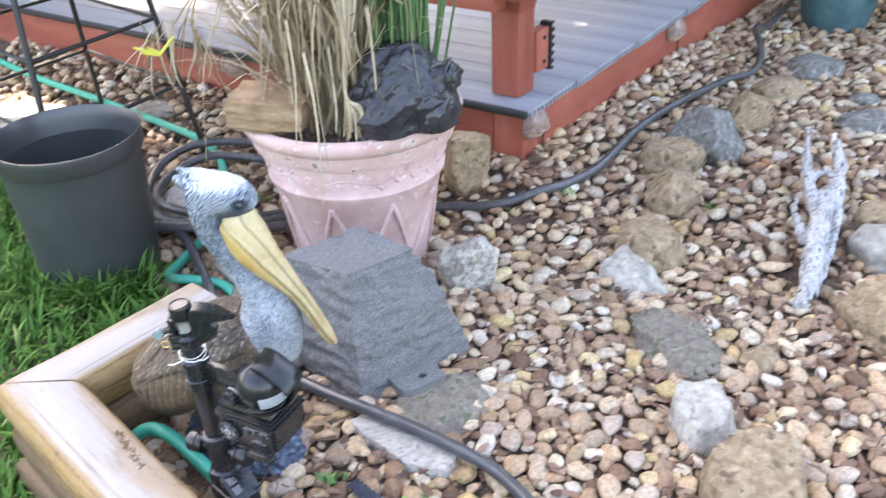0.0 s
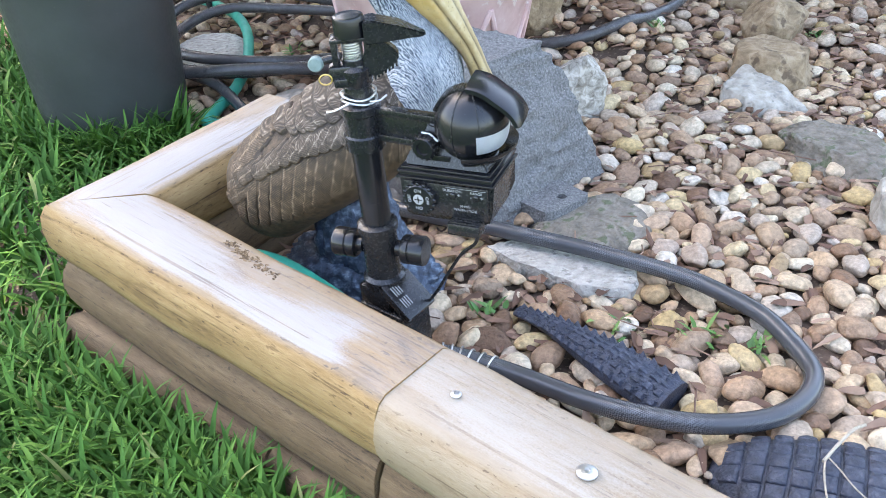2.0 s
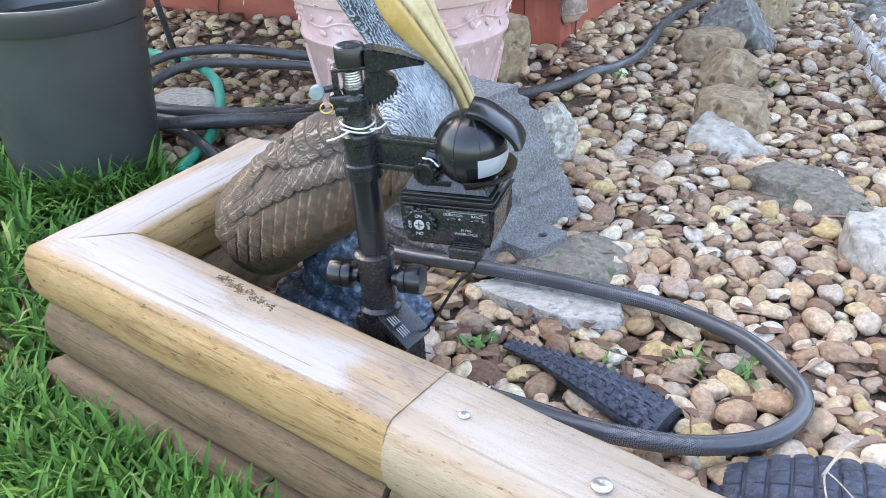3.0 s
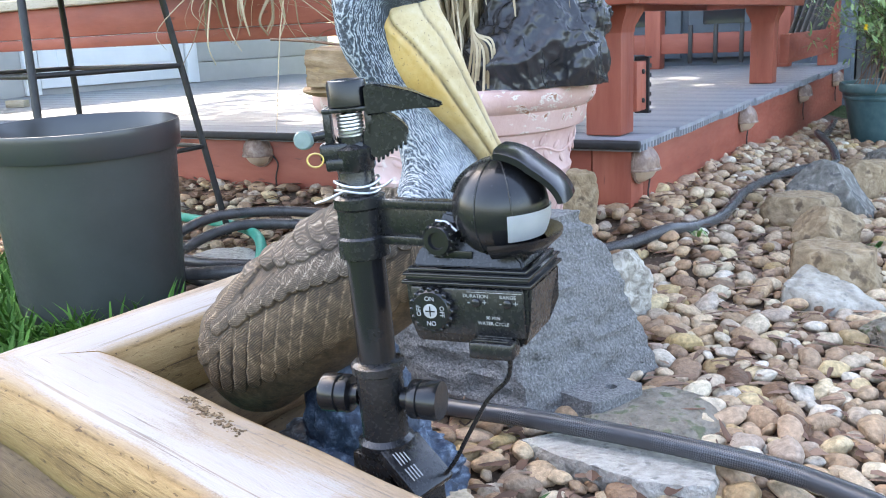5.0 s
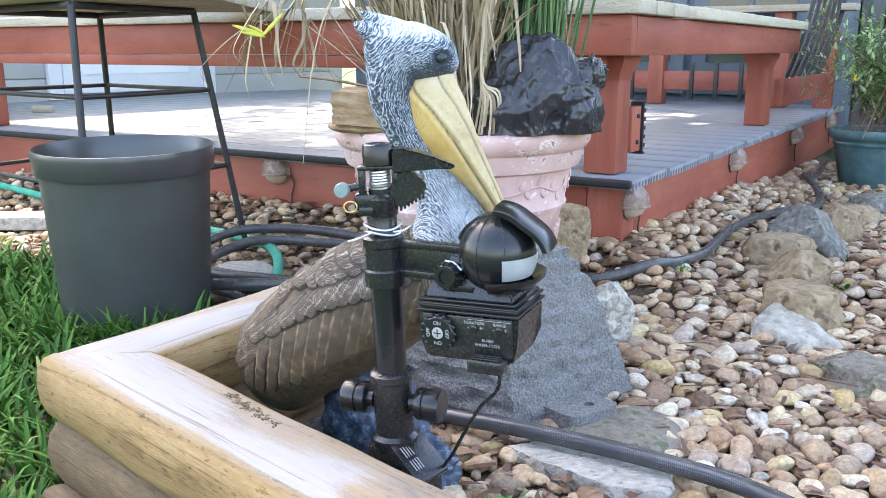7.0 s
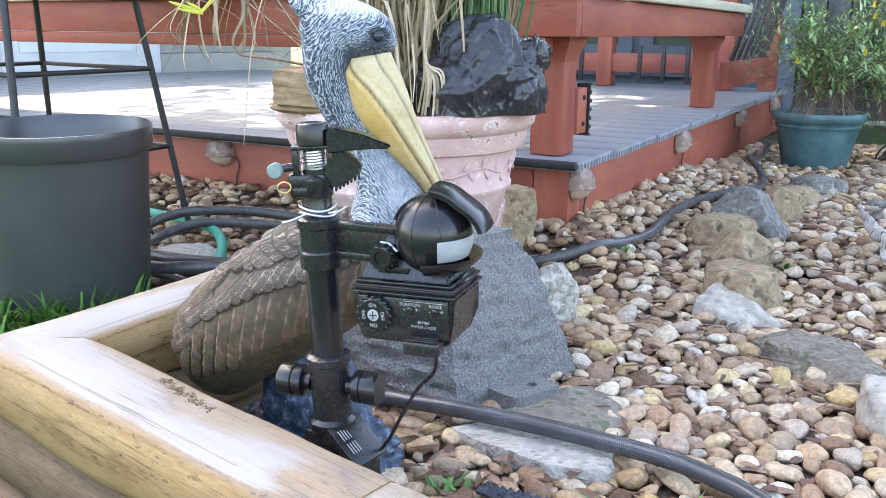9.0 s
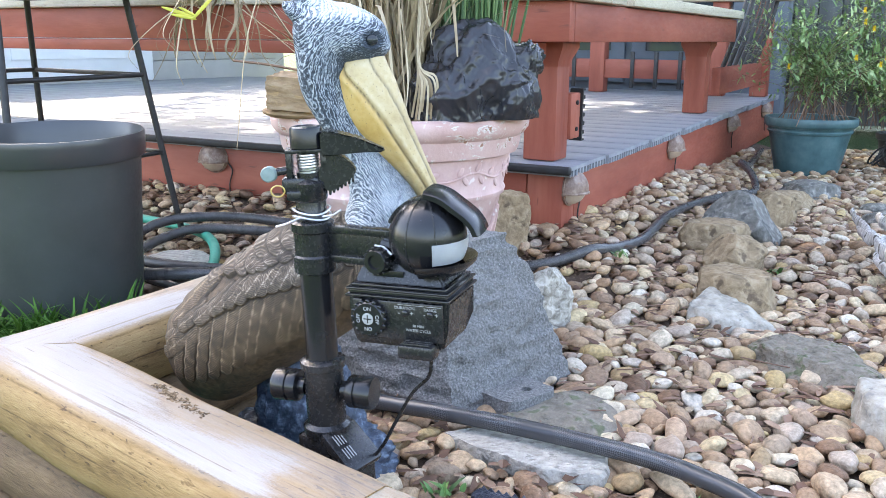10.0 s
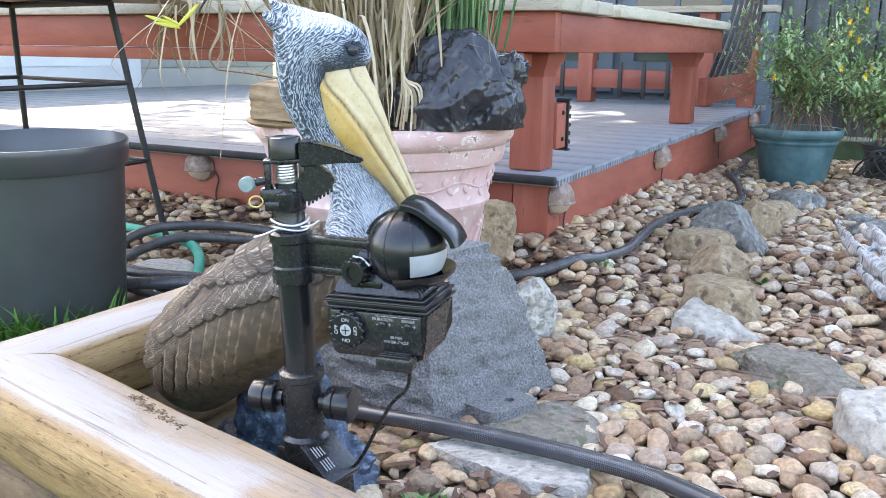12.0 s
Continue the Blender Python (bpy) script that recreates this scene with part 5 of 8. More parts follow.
# bill: throat edge, ridge edge, middle and half width, then where the mouth line and the nostril groove run (-1 throat, 1 ridge)
BILL = [(-0.366, 0.548, -0.318, 0.556, 1.208, 0.016, -0.80, 0.30), (-0.372, 0.529, -0.309, 0.536, 1.206, 0.025, -0.62, 0.46), (-0.369, 0.506, -0.300, 0.516, 1.205, 0.028, -0.20, 0.66), (-0.357, 0.476, -0.290, 0.488, 1.204, 0.0285, 0.10, 0.80),
        (-0.332, 0.445, -0.279, 0.460, 1.205, 0.026, 0.16, 0.84), (-0.303, 0.417, -0.265, 0.427, 1.208, 0.0215, 0.12, 0.84), (-0.281, 0.392, -0.252, 0.397, 1.211, 0.018, 0.08, 0.84), (-0.266, 0.365, -0.241, 0.368, 1.215, 0.0155, 0.04, 0.84),
        (-0.256, 0.336, -0.230, 0.339, 1.219, 0.0135, 0.0, 0.84), (-0.243, 0.308, -0.221, 0.311, 1.223, 0.0115, 0.0, 0.84), (-0.228, 0.284, -0.217, 0.286, 1.226, 0.0065, 0.0, 0.84)]


def wing_rows():
    """Feathers of the folded wing in the profile plane: tip, way from tip to base, half width, length, lift, paleness, kind."""
    rnd = random.Random(5)
    rows = []
    tips = [(-0.570, 0.158), (-0.545, 0.160), (-0.512, 0.175), (-0.478, 0.196), (-0.448, 0.214), (-0.417, 0.231), (-0.390, 0.247), (-0.350, 0.272)]
    n = 17
    for k in range(n):
        u = (k / (n - 1)) ** 0.85
        x, z = along_sections(tips, u)
        lean = 0.10 + 0.26 * u
        d = Vector((lean, 1.0)).normalized()
        rows.append((x, z + rnd.uniform(-0.002, 0.002), d, 0.0066 + 0.0040 * u, 0.085, 0.0012 + 0.0006 * (k % 2), 0.0, 0))
    rump = [(-0.590, 0.185), (-0.574, 0.228), (-0.548, 0.262), (-0.518, 0.292)]
    for k in range(7):
        x, z = along_sections(rump, k / 6)
        rows.append((x, z, Vector((0.70, 0.72)).normalized(), 0.0070, 0.060, 0.0030, 0.10, 1))
    edge = [(-0.563, 0.228), (-0.534, 0.244), (-0.502, 0.264), (-0.476, 0.279), (-0.449, 0.287), (-0.415, 0.299), (-0.385, 0.309), (-0.345, 0.318)]
    n = 15
    for k in range(n):
        u = (k / (n - 1)) ** 0.82
        x, z = along_sections(edge, u)
        d = Vector((0.85 - 0.50 * u, 0.75 + 0.2 * u)).normalized()
        rows.append((x, z + rnd.uniform(-0.0015, 0.0015), d, 0.0066 + 0.0050 * u, 0.050 - 0.008 * u, 0.0040, 0.25 + 0.50 * u, 1))
    edge = [(-0.533, 0.284), (-0.501, 0.297), (-0.475, 0.304), (-0.455, 0.313), (-0.422, 0.323), (-0.385, 0.332), (-0.345, 0.340)]
    n = 12
    for k in range(n):
        u = (k / (n - 1)) ** 0.85
        x, z = along_sections(edge, u)
        d = Vector((0.85 - 0.25 * u, 0.60 + 0.1 * u)).normalized()
        rows.append((x, z + rnd.uniform(-0.0015, 0.0015), d, 0.0068 + 0.0036 * u, 0.024 + 0.006 * u, 0.0062, 0.45 + 0.5 * u, 2))
    for r, (x0, z0, x1, z1, n, pale) in enumerate(((-0.468, 0.324, -0.345, 0.360, 8, 0.62), (-0.456, 0.345, -0.350, 0.380, 6, 0.40))):
        for k in range(n):
            u = k / (n - 1)
            d = Vector((0.86, 0.45 + 0.1 * u)).normalized()
            rows.append((x0 + (x1 - x0) * u, z0 + (z1 - z0) * u + rnd.uniform(-0.002, 0.002), d, 0.0115, 0.034, 0.0080 + 0.0016 * r, pale, 2))
    # the bend of the wing at the shoulder: blades that curl down in front
    for k in range(6):
        rows.append((-0.352 + 0.0055 * k, 0.262 + 0.006 * k, Vector((0.10 - 0.10 * k, 1.0)).normalized(), 0.0050, 0.070, 0.0050 + 0.0008 * k, 0.12, 0))
    return rows


def feather_relief(X, Z):
    """Height, barb pattern (with crevice shade painted in) and paleness of the wing at points of the profile plane."""
    h, barb, tone = np.zeros_like(X), np.full_like(X, 0.35), np.zeros_like(X)
    wob = 0.0005 * np.sin(X * 210 + 3 * np.sin(Z * 160)) + 0.0004 * np.sin(Z * 330 + 2 * np.sin(X * 210))
    for i, (tx, tz, d, half, length, lift, pale, kind) in enumerate(wing_rows()):
        near = np.where((X - tx) ** 2 + (Z - tz) ** 2 < (length + 0.02) ** 2)
        dx, dz = X[near] - tx, Z[near] - tz
        y = dx * d.x + dz * d.y
        x = (dx * d.y - dz * d.x + wob[near]) / half
        tip = half * (1.1 if kind else 1.5)
        cap = np.where(y < tip, np.clip(1 - y / tip, 0, 3), 0)
        r2 = x * x + cap * cap
        inside = (r2 < 1) & (y < length)
        fade = np.clip(1 - y / length, 0, 1) ** 0.7
        hh = lift * (0.30 + 0.70 * fade) + 0.0026 * np.sqrt(np.clip(1 - r2, 0, 1)) * (0.4 + 0.6 * fade)
        if kind == 0:
            ph = (y - 1.05 * half * x) / 0.0030
        elif kind == 1:
            ph = (y * 0.75 - 1.25 * half * np.abs(x)) / 0.0024
        else:
            ph = np.arctan2(x * half, y + half * 0.5) / 0.155
        bb = 0.5 + 0.5 * np.sin(2 * np.pi * ph + 5 * wob[near] / 0.0009 + i * 2.1)
        shaft = np.exp(-((x + (0.72 if kind == 0 else 0.0)) / (0.13 if kind == 0 else 0.09)) ** 2)
        rim = np.clip((r2 - 0.66) / 0.30, 0, 1) * (1.0 if kind else 0.0)
        bb = np.clip(0.70 * bb * (1 - 0.8 * rim) + 0.50 * shaft + 0.55 * rim, 0, 1.1)
        bb = bb * np.clip(1.25 - np.clip((r2 - 0.80) / 0.2, 0, 1) * (1.2 if kind == 0 else 0.5), 0, 1)
        hh = hh + 0.0005 * (bb - 0.4)
        # crevice shade beside an overlapping feather, painted into the barb tone
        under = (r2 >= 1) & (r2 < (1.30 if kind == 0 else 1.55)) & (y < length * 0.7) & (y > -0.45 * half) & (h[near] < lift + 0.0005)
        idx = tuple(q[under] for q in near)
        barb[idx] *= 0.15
        over = inside & (hh > h[near])
        idx = tuple(q[over] for q in near)
        h[idx], barb[idx], tone[idx] = hh[over], bb[over], pale
    return h, barb, tone


def body_grid(ns=440, near=330, far=40):
    """Closed body skin with the wing's relief: places and their layers, ring by ring."""
    ang = [-math.pi / 2 + math.pi * k / near for k in range(near)] + [math.pi / 2 + math.pi * k / far for k in range(far)]
    W = Vector((0.20, 0.98, 0)).normalized()
    C = [along_sections(BODY, i / ns) for i in range(ns + 1)]
    ca, sa = np.cos(ang), np.sin(ang)
    P, N = [], []
    for i, c in enumerate(C):
        a, b = C[max(i - 1, 0)], C[min(i + 1, ns)]
        tan = (Vector(b[:3]) - Vector(a[:3])).normalized()
        w = (W - tan * W.dot(tan)).normalized()
        h = w.cross(tan)
        if h.z < 0:
            h = -h
        H, D = max(c[3], 0.004), max(c[4], 0.004)
        P.append(np.array(c[:3]) + np.outer(sa * H, h) - np.outer(ca * D, w))
        q = np.outer(sa / H, h) - np.outer(ca / D, w)
        N.append(q / np.linalg.norm(q, axis=1, keepdims=True))
    P, N = np.array(P), np.array(N)
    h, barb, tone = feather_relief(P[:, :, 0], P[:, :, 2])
    P = P + N * (h - 0.001)[:, :, None]
    return P, barb, tone


def bill_grid(n=170, seg=84):
    """The bill: rings across its length, with the pouch, the mouth line and a groove beside the ridge."""
    P, pouch, groove = [], [], []
    for i in range(n + 1):
        lx, lz, rx, rz, yc, w, g1, g2 = along_sections(BILL, i / n)
        t = i / n
        ring, pr, gr = [], [], []
        c, half = Vector(((lx + rx) / 2, yc, (lz + rz) / 2)), Vector(((rx - lx) / 2, 0, (rz - lz) / 2))
        size = half.length
        for k in range(seg):
            a = 2 * math.pi * k / seg
            q, s = -math.cos(a), math.sin(a)
            d1 = (q - g1) * size
            d2 = (q - g2) * size
            cut = 0.0030 * math.exp(-(d1 / 0.0016) ** 2) * smooth01(t * 8) + 0.0020 * math.exp(-(d2 / 0.0013) ** 2) * (1 - smooth01((t - 0.55) * 4)) * smooth01(t * 12)
            swell = 0.0016 * math.exp(-((d1 + 0.006) / 0.004) ** 2) + 0.0018 * math.exp(-((d1 - 0.005) / 0.003) ** 2)
            depth = w * abs(s) ** 0.85 * (1 if s > 0 else -1)
            p = c + half * q + Vector((0, -depth, 0))
            out = Vector((half.x * q / size, -s, half.z * q / size)).normalized()
            p += out * (swell - cut + 0.0007 * noise.noise(p * 60) + 0.0004 * noise.noise(p * 170))
            ring.append(p)
            pr.append(smooth01(0.5 - d1 / 0.004) * (1 - 0.85 * smooth01((t - 0.36) * 5)))
            low = smooth01((-q - 0.55) * 3) * smooth01((t - 0.40) * 6)
            gr.append(min(1.0, 1.0 * math.exp(-(d1 / 0.0014) ** 2) * smooth01(t * 8) + 0.95 * math.exp(-(d2 / 0.0013) ** 2) * (1 - smooth01((t - 0.6) * 3)) + 0.55 * low * (0.5 + noise.noise(p * 120))))
        P.append(ring)
        pouch.append(pr)
        groove.append(gr)
    return P, pouch, groove


def add_grid(bm, P, mi, layers):
    """Rings of places as one closed skin; layers are (vertex layer, values ring by ring)."""
    rows = [[bm.verts.new(p) for p in ring] for ring in P]
    for lay, val in layers:
        for row, vals in zip(rows, val):
            for v, x in zip(row, vals):
                v[lay] = x
    n = len(rows[0])
    made = []
    for a, b in zip(rows, rows[1:]):
        for k in range(n):
            made.append(bm.faces.new((a[k], a[(k + 1) % n], b[(k + 1) % n], b[k])))
    made += [bm.faces.new(rows[0]), bm.faces.new(list(reversed(rows[-1])))]
    for f in made:
        f.material_index, f.smooth = mi, True
    return made


def pelican():
    bm = bmesh.new()
    for s, n in ((NECK, 40), (HEAD, 26), (CREST, 14), (CREST_LOW, 14)):
        sweep(bm, s, n)
    bm = remeshed(bm, 0.0020, 7)
    eye = Vector((-0.3295, 1.1815, 0.5675))
    root, way, back = Vector((-0.338, 1.20, 0.532)), Vector((0.40, 0, -0.917)), Vector((-0.917, 0, -0.40))
    across, along, wash = (bm.verts.layers.float.new(q) for q in ("across", "along", "white_wash"))
    barb, tone, pouch, groove = (bm.verts.layers.float.new(q) for q in ("barb", "paleness", "pouch", "groove"))
    for f in bm.faces:
        f.material_index, f.smooth = 0, True
    # the combed plumage flows round the root of the bill and down the neck; a lid and a brow stand round the eye
    for v in bm.verts:
        p = v.co.copy()
        d = p - root
        d.y = 0
        a, n = d.dot(way), d.dot(back)
        over = a < 0
        far = math.hypot(a, n) if over else abs(n)
        v[across] = far + 0.9 * abs(p.y - 1.212)
        v[along] = -math.atan2(-a, n) * 0.05 if over else a
        top = smooth01((p.z - 0.583) / 0.016) * smooth01((p.x + 0.412) / 0.03)
        face = 1 - smooth01((far - 0.026) / 0.012) if over else 0.7 * (1 - smooth01((far - 0.026) / 0.010)) * (1 - smooth01(a / 0.09))
        v[wash] = 0.50 * top - 0.30 * face * (1 - top) + 0.16 * smooth01((0.46 - p.z) / 0.06)
        e = math.hypot(p.x - eye.x, (p.z - eye.z) * 1.15)
        lid = 0.0026 * math.exp(-((e - 0.0115) / 0.0030) ** 2) - 0.0030 * math.exp(-(e / 0.0070) ** 2)
        if abs(p.y - 1.212) < 0.018:
            lid = 0.0
        v.co = p + v.normal * (lid + 0.0008 * noise.noise(p * 45) + 0.0005 * noise.noise(p * 130))
        v[wash] -= 0.30 * math.exp(-((e - 0.0085) / 0.0030) ** 2) if abs(p.y - 1.212) > 0.018 else 0.0
    P, b, t = body_grid()
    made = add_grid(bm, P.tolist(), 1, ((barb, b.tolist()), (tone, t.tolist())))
    P, pr, gr = bill_grid()
    made += add_grid(bm, P, 2, ((pouch, pr), (groove, gr)))
    for side in (-1, 1):
        r = bmesh.ops.create_uvsphere(bm, u_segments=20, v_segments=14, radius=0.0072, matrix=Matrix.Translation((eye.x, 1.212 + side * 0.0287, eye.z)) @ Matrix.Diagonal((1.0, 0.6, 0.85, 1)))
        for v in r["verts"]:
            for f in v.link_faces:
                f.material_index, f.smooth = 3, True
    # rough pedestal under the body
    for (x, y, z, sx, sy, sz, sd) in ((-0.435, 1.28, 0.03, 0.105, 0.085, 0.07, 3), (-0.385, 1.235, 0.03, 0.075, 0.055, 0.055, 4), (-0.42, 1.25, 0.11, 0.060, 0.045, 0.10, 5)):
        r = bmesh.ops.create_icosphere(bm, subdivisions=5, radius=1)
        for v in r["verts"]:
            p = v.co.copy()
            f = 1 + 0.18 * noise.noise(p * 2 + Vector((sd, 0, 0))) + 0.14 * noise.noise(p * 6) + 0.10 * noise.noise(p * 15)
            v.co = Vector((x + p.x * sx * f, y + p.y * sy * f, max(z + p.z * sz * f, -0.03)))
            for q in v.link_faces:
                q.material_index, q.smooth = 4, True
    bmesh.ops.recalc_face_normals(bm, faces=made)
    o = Vector((-0.43, 1.24, 0.0))
    bmesh.ops.translate(bm, verts=bm.verts, vec=-o)
    me = bpy.data.meshes.new("pelican_statue")
    bm.to_mesh(me)
    bm.free()
    for m in (M_PLUME, M_WING, M_BILL, M_EYE, M_BASE):
        me.materials.append(m)
    ob = new("pelican_statue", me)
    ob.matrix_world = Matrix.Translation(o)
    ROCKS_EXCLUDE.append((-0.43, 1.24, 0.10))
    return tagged(ob, "painted cast pelican statue with yellow beak in the bed corner", "statue")


pelican()

# ---------------------------------------------------------------- sprinkler


def words(text, size, m, mats, parent, name):
    """Raised lettering from the built-in font."""
    cu = bpy.data.curves.new("lettering", "FONT")
    cu.body, cu.size, cu.align_x, cu.align_y, cu.extrude = text, size, "CENTER", "CENTER", 0.0002
    tmp = new("lettering", cu)
    me = bpy.data.meshes.new_from_object(tmp.evaluated_get(bpy.context.evaluated_depsgraph_get()))
    bpy.data.objects.remove(tmp)
    me.materials.clear()
    me.materials.append(mats)
    ob = new(name, me)
    ob.parent = parent
    ob.matrix_basis = m
    return ob


def sprinkler():
    base = Vector((-0.374, 1.056, 0.04))
    topv = Vector((-0.393, 1.045, 0.482))
    H = (topv - base).length
    q = (topv - base).to_track_quat("Z", "Y").to_matrix().to_4x4()
    # turn about the pole so that local x keeps to the world's x
    lx = q.inverted() @ Vector((1, 0, 0))
    q = q @ pose(0, 0, 0, 0, 0, math.degrees(math.atan2(lx.y, lx.x)))
    e = new("sprinkler")
    e.empty_display_size = 0.05
    e.matrix_world = Matrix.Translation(base) @ q
    tagged(e, "black plastic sensor-triggered sprinkler on a pole beside the timber edging", "sprinkler")

    # pole: sleeve, tube, collars
    bm = bmesh.new()
    lathe(bm, [(0.0165, 0.10), (0.0165, 0.315)], 32)
    part("tube", bm, M_BLACK_GLOSS, e)
    bm = bmesh.new()
    lathe(bm, [(0.0235, 0.120), (0.025, 0.125), (0.025, 0.133), (0.0205, 0.137), (0.0205, 0.196), (0.0235, 0.198), (0.0235, 0.205), (0.019, 0.208), (0.0175, 0.208)], 36)
    part("sleeve", bm, M_BLACK, e)
    # clamp knobs on both sides of the sleeve
    for s in (1, -1):
        bm = bmesh.new()
        mk = pose(0, 0, 0.172, 0, 0, -22) @ pose(0.021 * s, 0, 0, 0, 90 * s, 0)
        lathe(bm, [(0.0095, 0), (0.0095, 0.007), (0.0160, 0.008), (0.0172, 0.010), (0.0172, 0.0165), (0.0155, 0.0172), (0.0155, 0.0190), (0.0172, 0.0198), (0.0176, 0.033), (0.0164, 0.0352), (0.004, 0.0355)], 32, mk)
        part("clamp_knob", bm, M_BLACK_GLOSS, e)
    # foot: angled block with raised ribs
    bm = bmesh.new()
    mfoot = pose(0, 0, 0, 0, 0, -42)
    box(bm, (-0.026, -0.026, -0.06), (0.044, 0.026, 0.098), 0.006, mfoot)
    box(bm, (-0.024, -0.024, 0.096), (0.024, 0.024, 0.124), 0.006, mfoot)
    part("foot", bm, M_BLACK, e)
    bm = bmesh.new()
    box(bm, (0, -0.024, 0), (0.052, 0.024, 0.012), 0.003, mfoot @ pose(0.008, 0, 0.124, 0, 38, 0))
    part("foot_wedge", bm, M_BLACK, e)
    for k in range(4):
        for r in range(2):
            bm = bmesh.new()
            box(bm, (0.008 + 0.017 * r, -0.016 + 0.0035 * k, 0.012), (0.021 + 0.017 * r, -0.0148 + 0.0035 * k, 0.0124), 0.0001, mfoot @ pose(0.008, 0, 0.124, 0, 38, 0))
            part("printed_bar", bm, M_PRINT, e)
    # upper collar with wire clip
    bm = bmesh.new()
    lathe(bm, [(0.0165, 0.300), (0.0215, 0.302), (0.0215, 0.318), (0.0195, 0.320), (0.0195, 0.342), (0.0215, 0.344), (0.0215, 0.352), (0.0165, 0.355), (0.015, 0.357), (0.015, 0.378)], 32)
    part("collar", bm, M_BLACK, e)
    bm = bmesh.new()
    for dz, ph in ((0.0, 0.0), (0.006, 0.9)):
        pts = [Vector((0.0185 * math.cos(a), 0.0185 * math.sin(a), 0.358 + dz + 0.002 * math.sin(2 * a + ph))) for a in [2 * math.pi * k / 40 for k in range(41)]]
        tube(bm, pts, 0.0012, 6)
    tube(bm, spline([(0.012, -0.017, 0.36), (0.022, -0.021, 0.362), (0.030, -0.018, 0.366)], 4), 0.0011, 6)
    tube(bm, spline([(-0.010, -0.018, 0.36), (-0.024, -0.02, 0.355), (-0.034, -0.016, 0.352)], 4), 0.0011, 6)
    part("wire_clip", bm, M_STEEL, e, "bent steel wire clip")
    # impact head
    bm = bmesh.new()
    lathe(bm, [(0.014, 0.372), (0.017, 0.376), (0.017, 0.392), (0.012, 0.396), (0.012, 0.402)], 28)
    part("head_base", bm, M_BLACK, e)
    bm = bmesh.new()
    lathe(bm, [(0.0150, 0.4255), (0.0160, 0.4265), (0.0160, 0.4440), (0.0150, 0.4462), (0.0125, 0.4468), (0.0118, 0.4458), (0.004, 0.4458)], 36)
    part("top_cap", bm, M_BLACK_GLOSS, e)
    # frame that carries the cap: two cheeks
    bm = bmesh.new()
    box(bm, (-0.021, -0.009, 0.392), (-0.0145, 0.009, 0.426), 0.002)
    box(bm, (-0.021, -0.011, 0.4215), (0.020, 0.011, 0.4255), 0.001)
    box(bm, (0.0125, -0.008, 0.398), (0.0185, 0.008, 0.4215), 0.0015)
    box(bm, (-0.022, -0.015, 0.376), (-0.002, 0.004, 0.386), 0.002)
    box(bm, (-0.026, -0.012, 0.382), (0.010, 0.012, 0.398), 0.003)
    part("frame", bm, M_BLACK, e)
    bm = bmesh.new()
    pts = [Vector((0.0098 * math.cos(a), 0.0098 * math.sin(a), 0.4005 + 0.0195 * k / 70)) for k, a in enumerate([2 * math.pi * 7 * k / 70 for k in range(71)])]
    tube(bm, pts, 0.0013, 6)
    part("spring", bm, M_STEEL, e, "coiled steel spring")
    bm = bmesh.new()
    lathe(bm, [(0.006, 0.396), (0.006, 0.43)], 16)
    part("spindle", bm, M_BLACK, e)
    # swinging arm with its wedge-shaped spoon
    bm = bmesh.new()
    prof = [(0.014, 0.441), (0.014, 0.4175), (0.040, 0.4205), (0.074, 0.4185), (0.0765, 0.4215), (0.050, 0.4345), (0.022, 0.4425)]
    a = [bm.verts.new((x, -0.013 if x < 0.06 else -0.005, z)) for x, z in prof]
    b = [bm.verts.new((x, 0.013 if x < 0.06 else 0.005, z)) for x, z in prof]
    n = len(prof)
    for k in range(n):
        bm.faces.new((a[k], a[(k + 1) % n], b[(k + 1) % n], b[k]))
    bm.faces.new(list(reversed(a)))
    bm.faces.new(b)
    bmesh.ops.bevel(bm, geom=bm.edges[:], offset=0.0015, segments=2, affect="EDGES")
    part("arm", bm, M_BLACK, e)
    # nozzle with a toothed deflector below the arm
    bm = bmesh.new()
    prof = [(0.006, 0.388), (0.022, 0.382), (0.042, 0.394), (0.047, 0.402), (0.043, 0.409), (0.034, 0.417), (0.020, 0.419), (0.012, 0.408)]
    a = [bm.verts.new((x, -0.008, z)) for x, z in prof]
    b = [bm.verts.new((x, 0.008, z)) for x, z in prof]
    n = len(prof)
    for k in range(n):
        bm.faces.new((a[k], a[(k + 1) % n], b[(k + 1) % n], b[k]))
    bm.faces.new(list(reversed(a)))
    bm.faces.new(b)
    bmesh.ops.bevel(bm, geom=bm.edges[:], offset=0.0015, segments=2, affect="EDGES")
    nz = part("nozzle", bm, M_BLACK, e)
    for k in range(7):
        bm = bmesh.new()
        box(bm, (0.019 + 0.0038 * k, -0.0075, 0.379 + 0.0020 * k), (0.0212 + 0.0038 * k, 0.0075, 0.386 + 0.0022 * k), 0.0005)
        part("tooth", bm, M_BLACK, nz)
    # side pin with its pale cap, and the trip ring
    bm = bmesh.new()
    rod(bm, (-0.02, -0.004, 0.405), (-0.04, -0.008, 0.403), 0.004)
    part("pin", bm, M_BLACK, e)
    bm = bmesh.new()
    mk = pose(-0.037, -0.006, 0.4025, 86, 0, -8)
    lathe(bm, [(0.0066, -0.002), (0.0078, 0.0), (0.0078, 0.0065), (0.0066, 0.0080), (0.002, 0.0082)], 24, mk)
    part("pin_cap", bm, M_TEALCAP, e, "grey-green end cap")
    bm = bmesh.new()
    pts = [Vector((-0.030 + 0.0065 * math.cos(a), -0.012, 0.386 + 0.0055 * math.sin(a))) for a in [2 * math.pi * k / 24 for k in range(25)]]
    tube(bm, pts, 0.0009, 6)
    part("trip_ring", bm, M_BRASS, e, "thin brass ring")

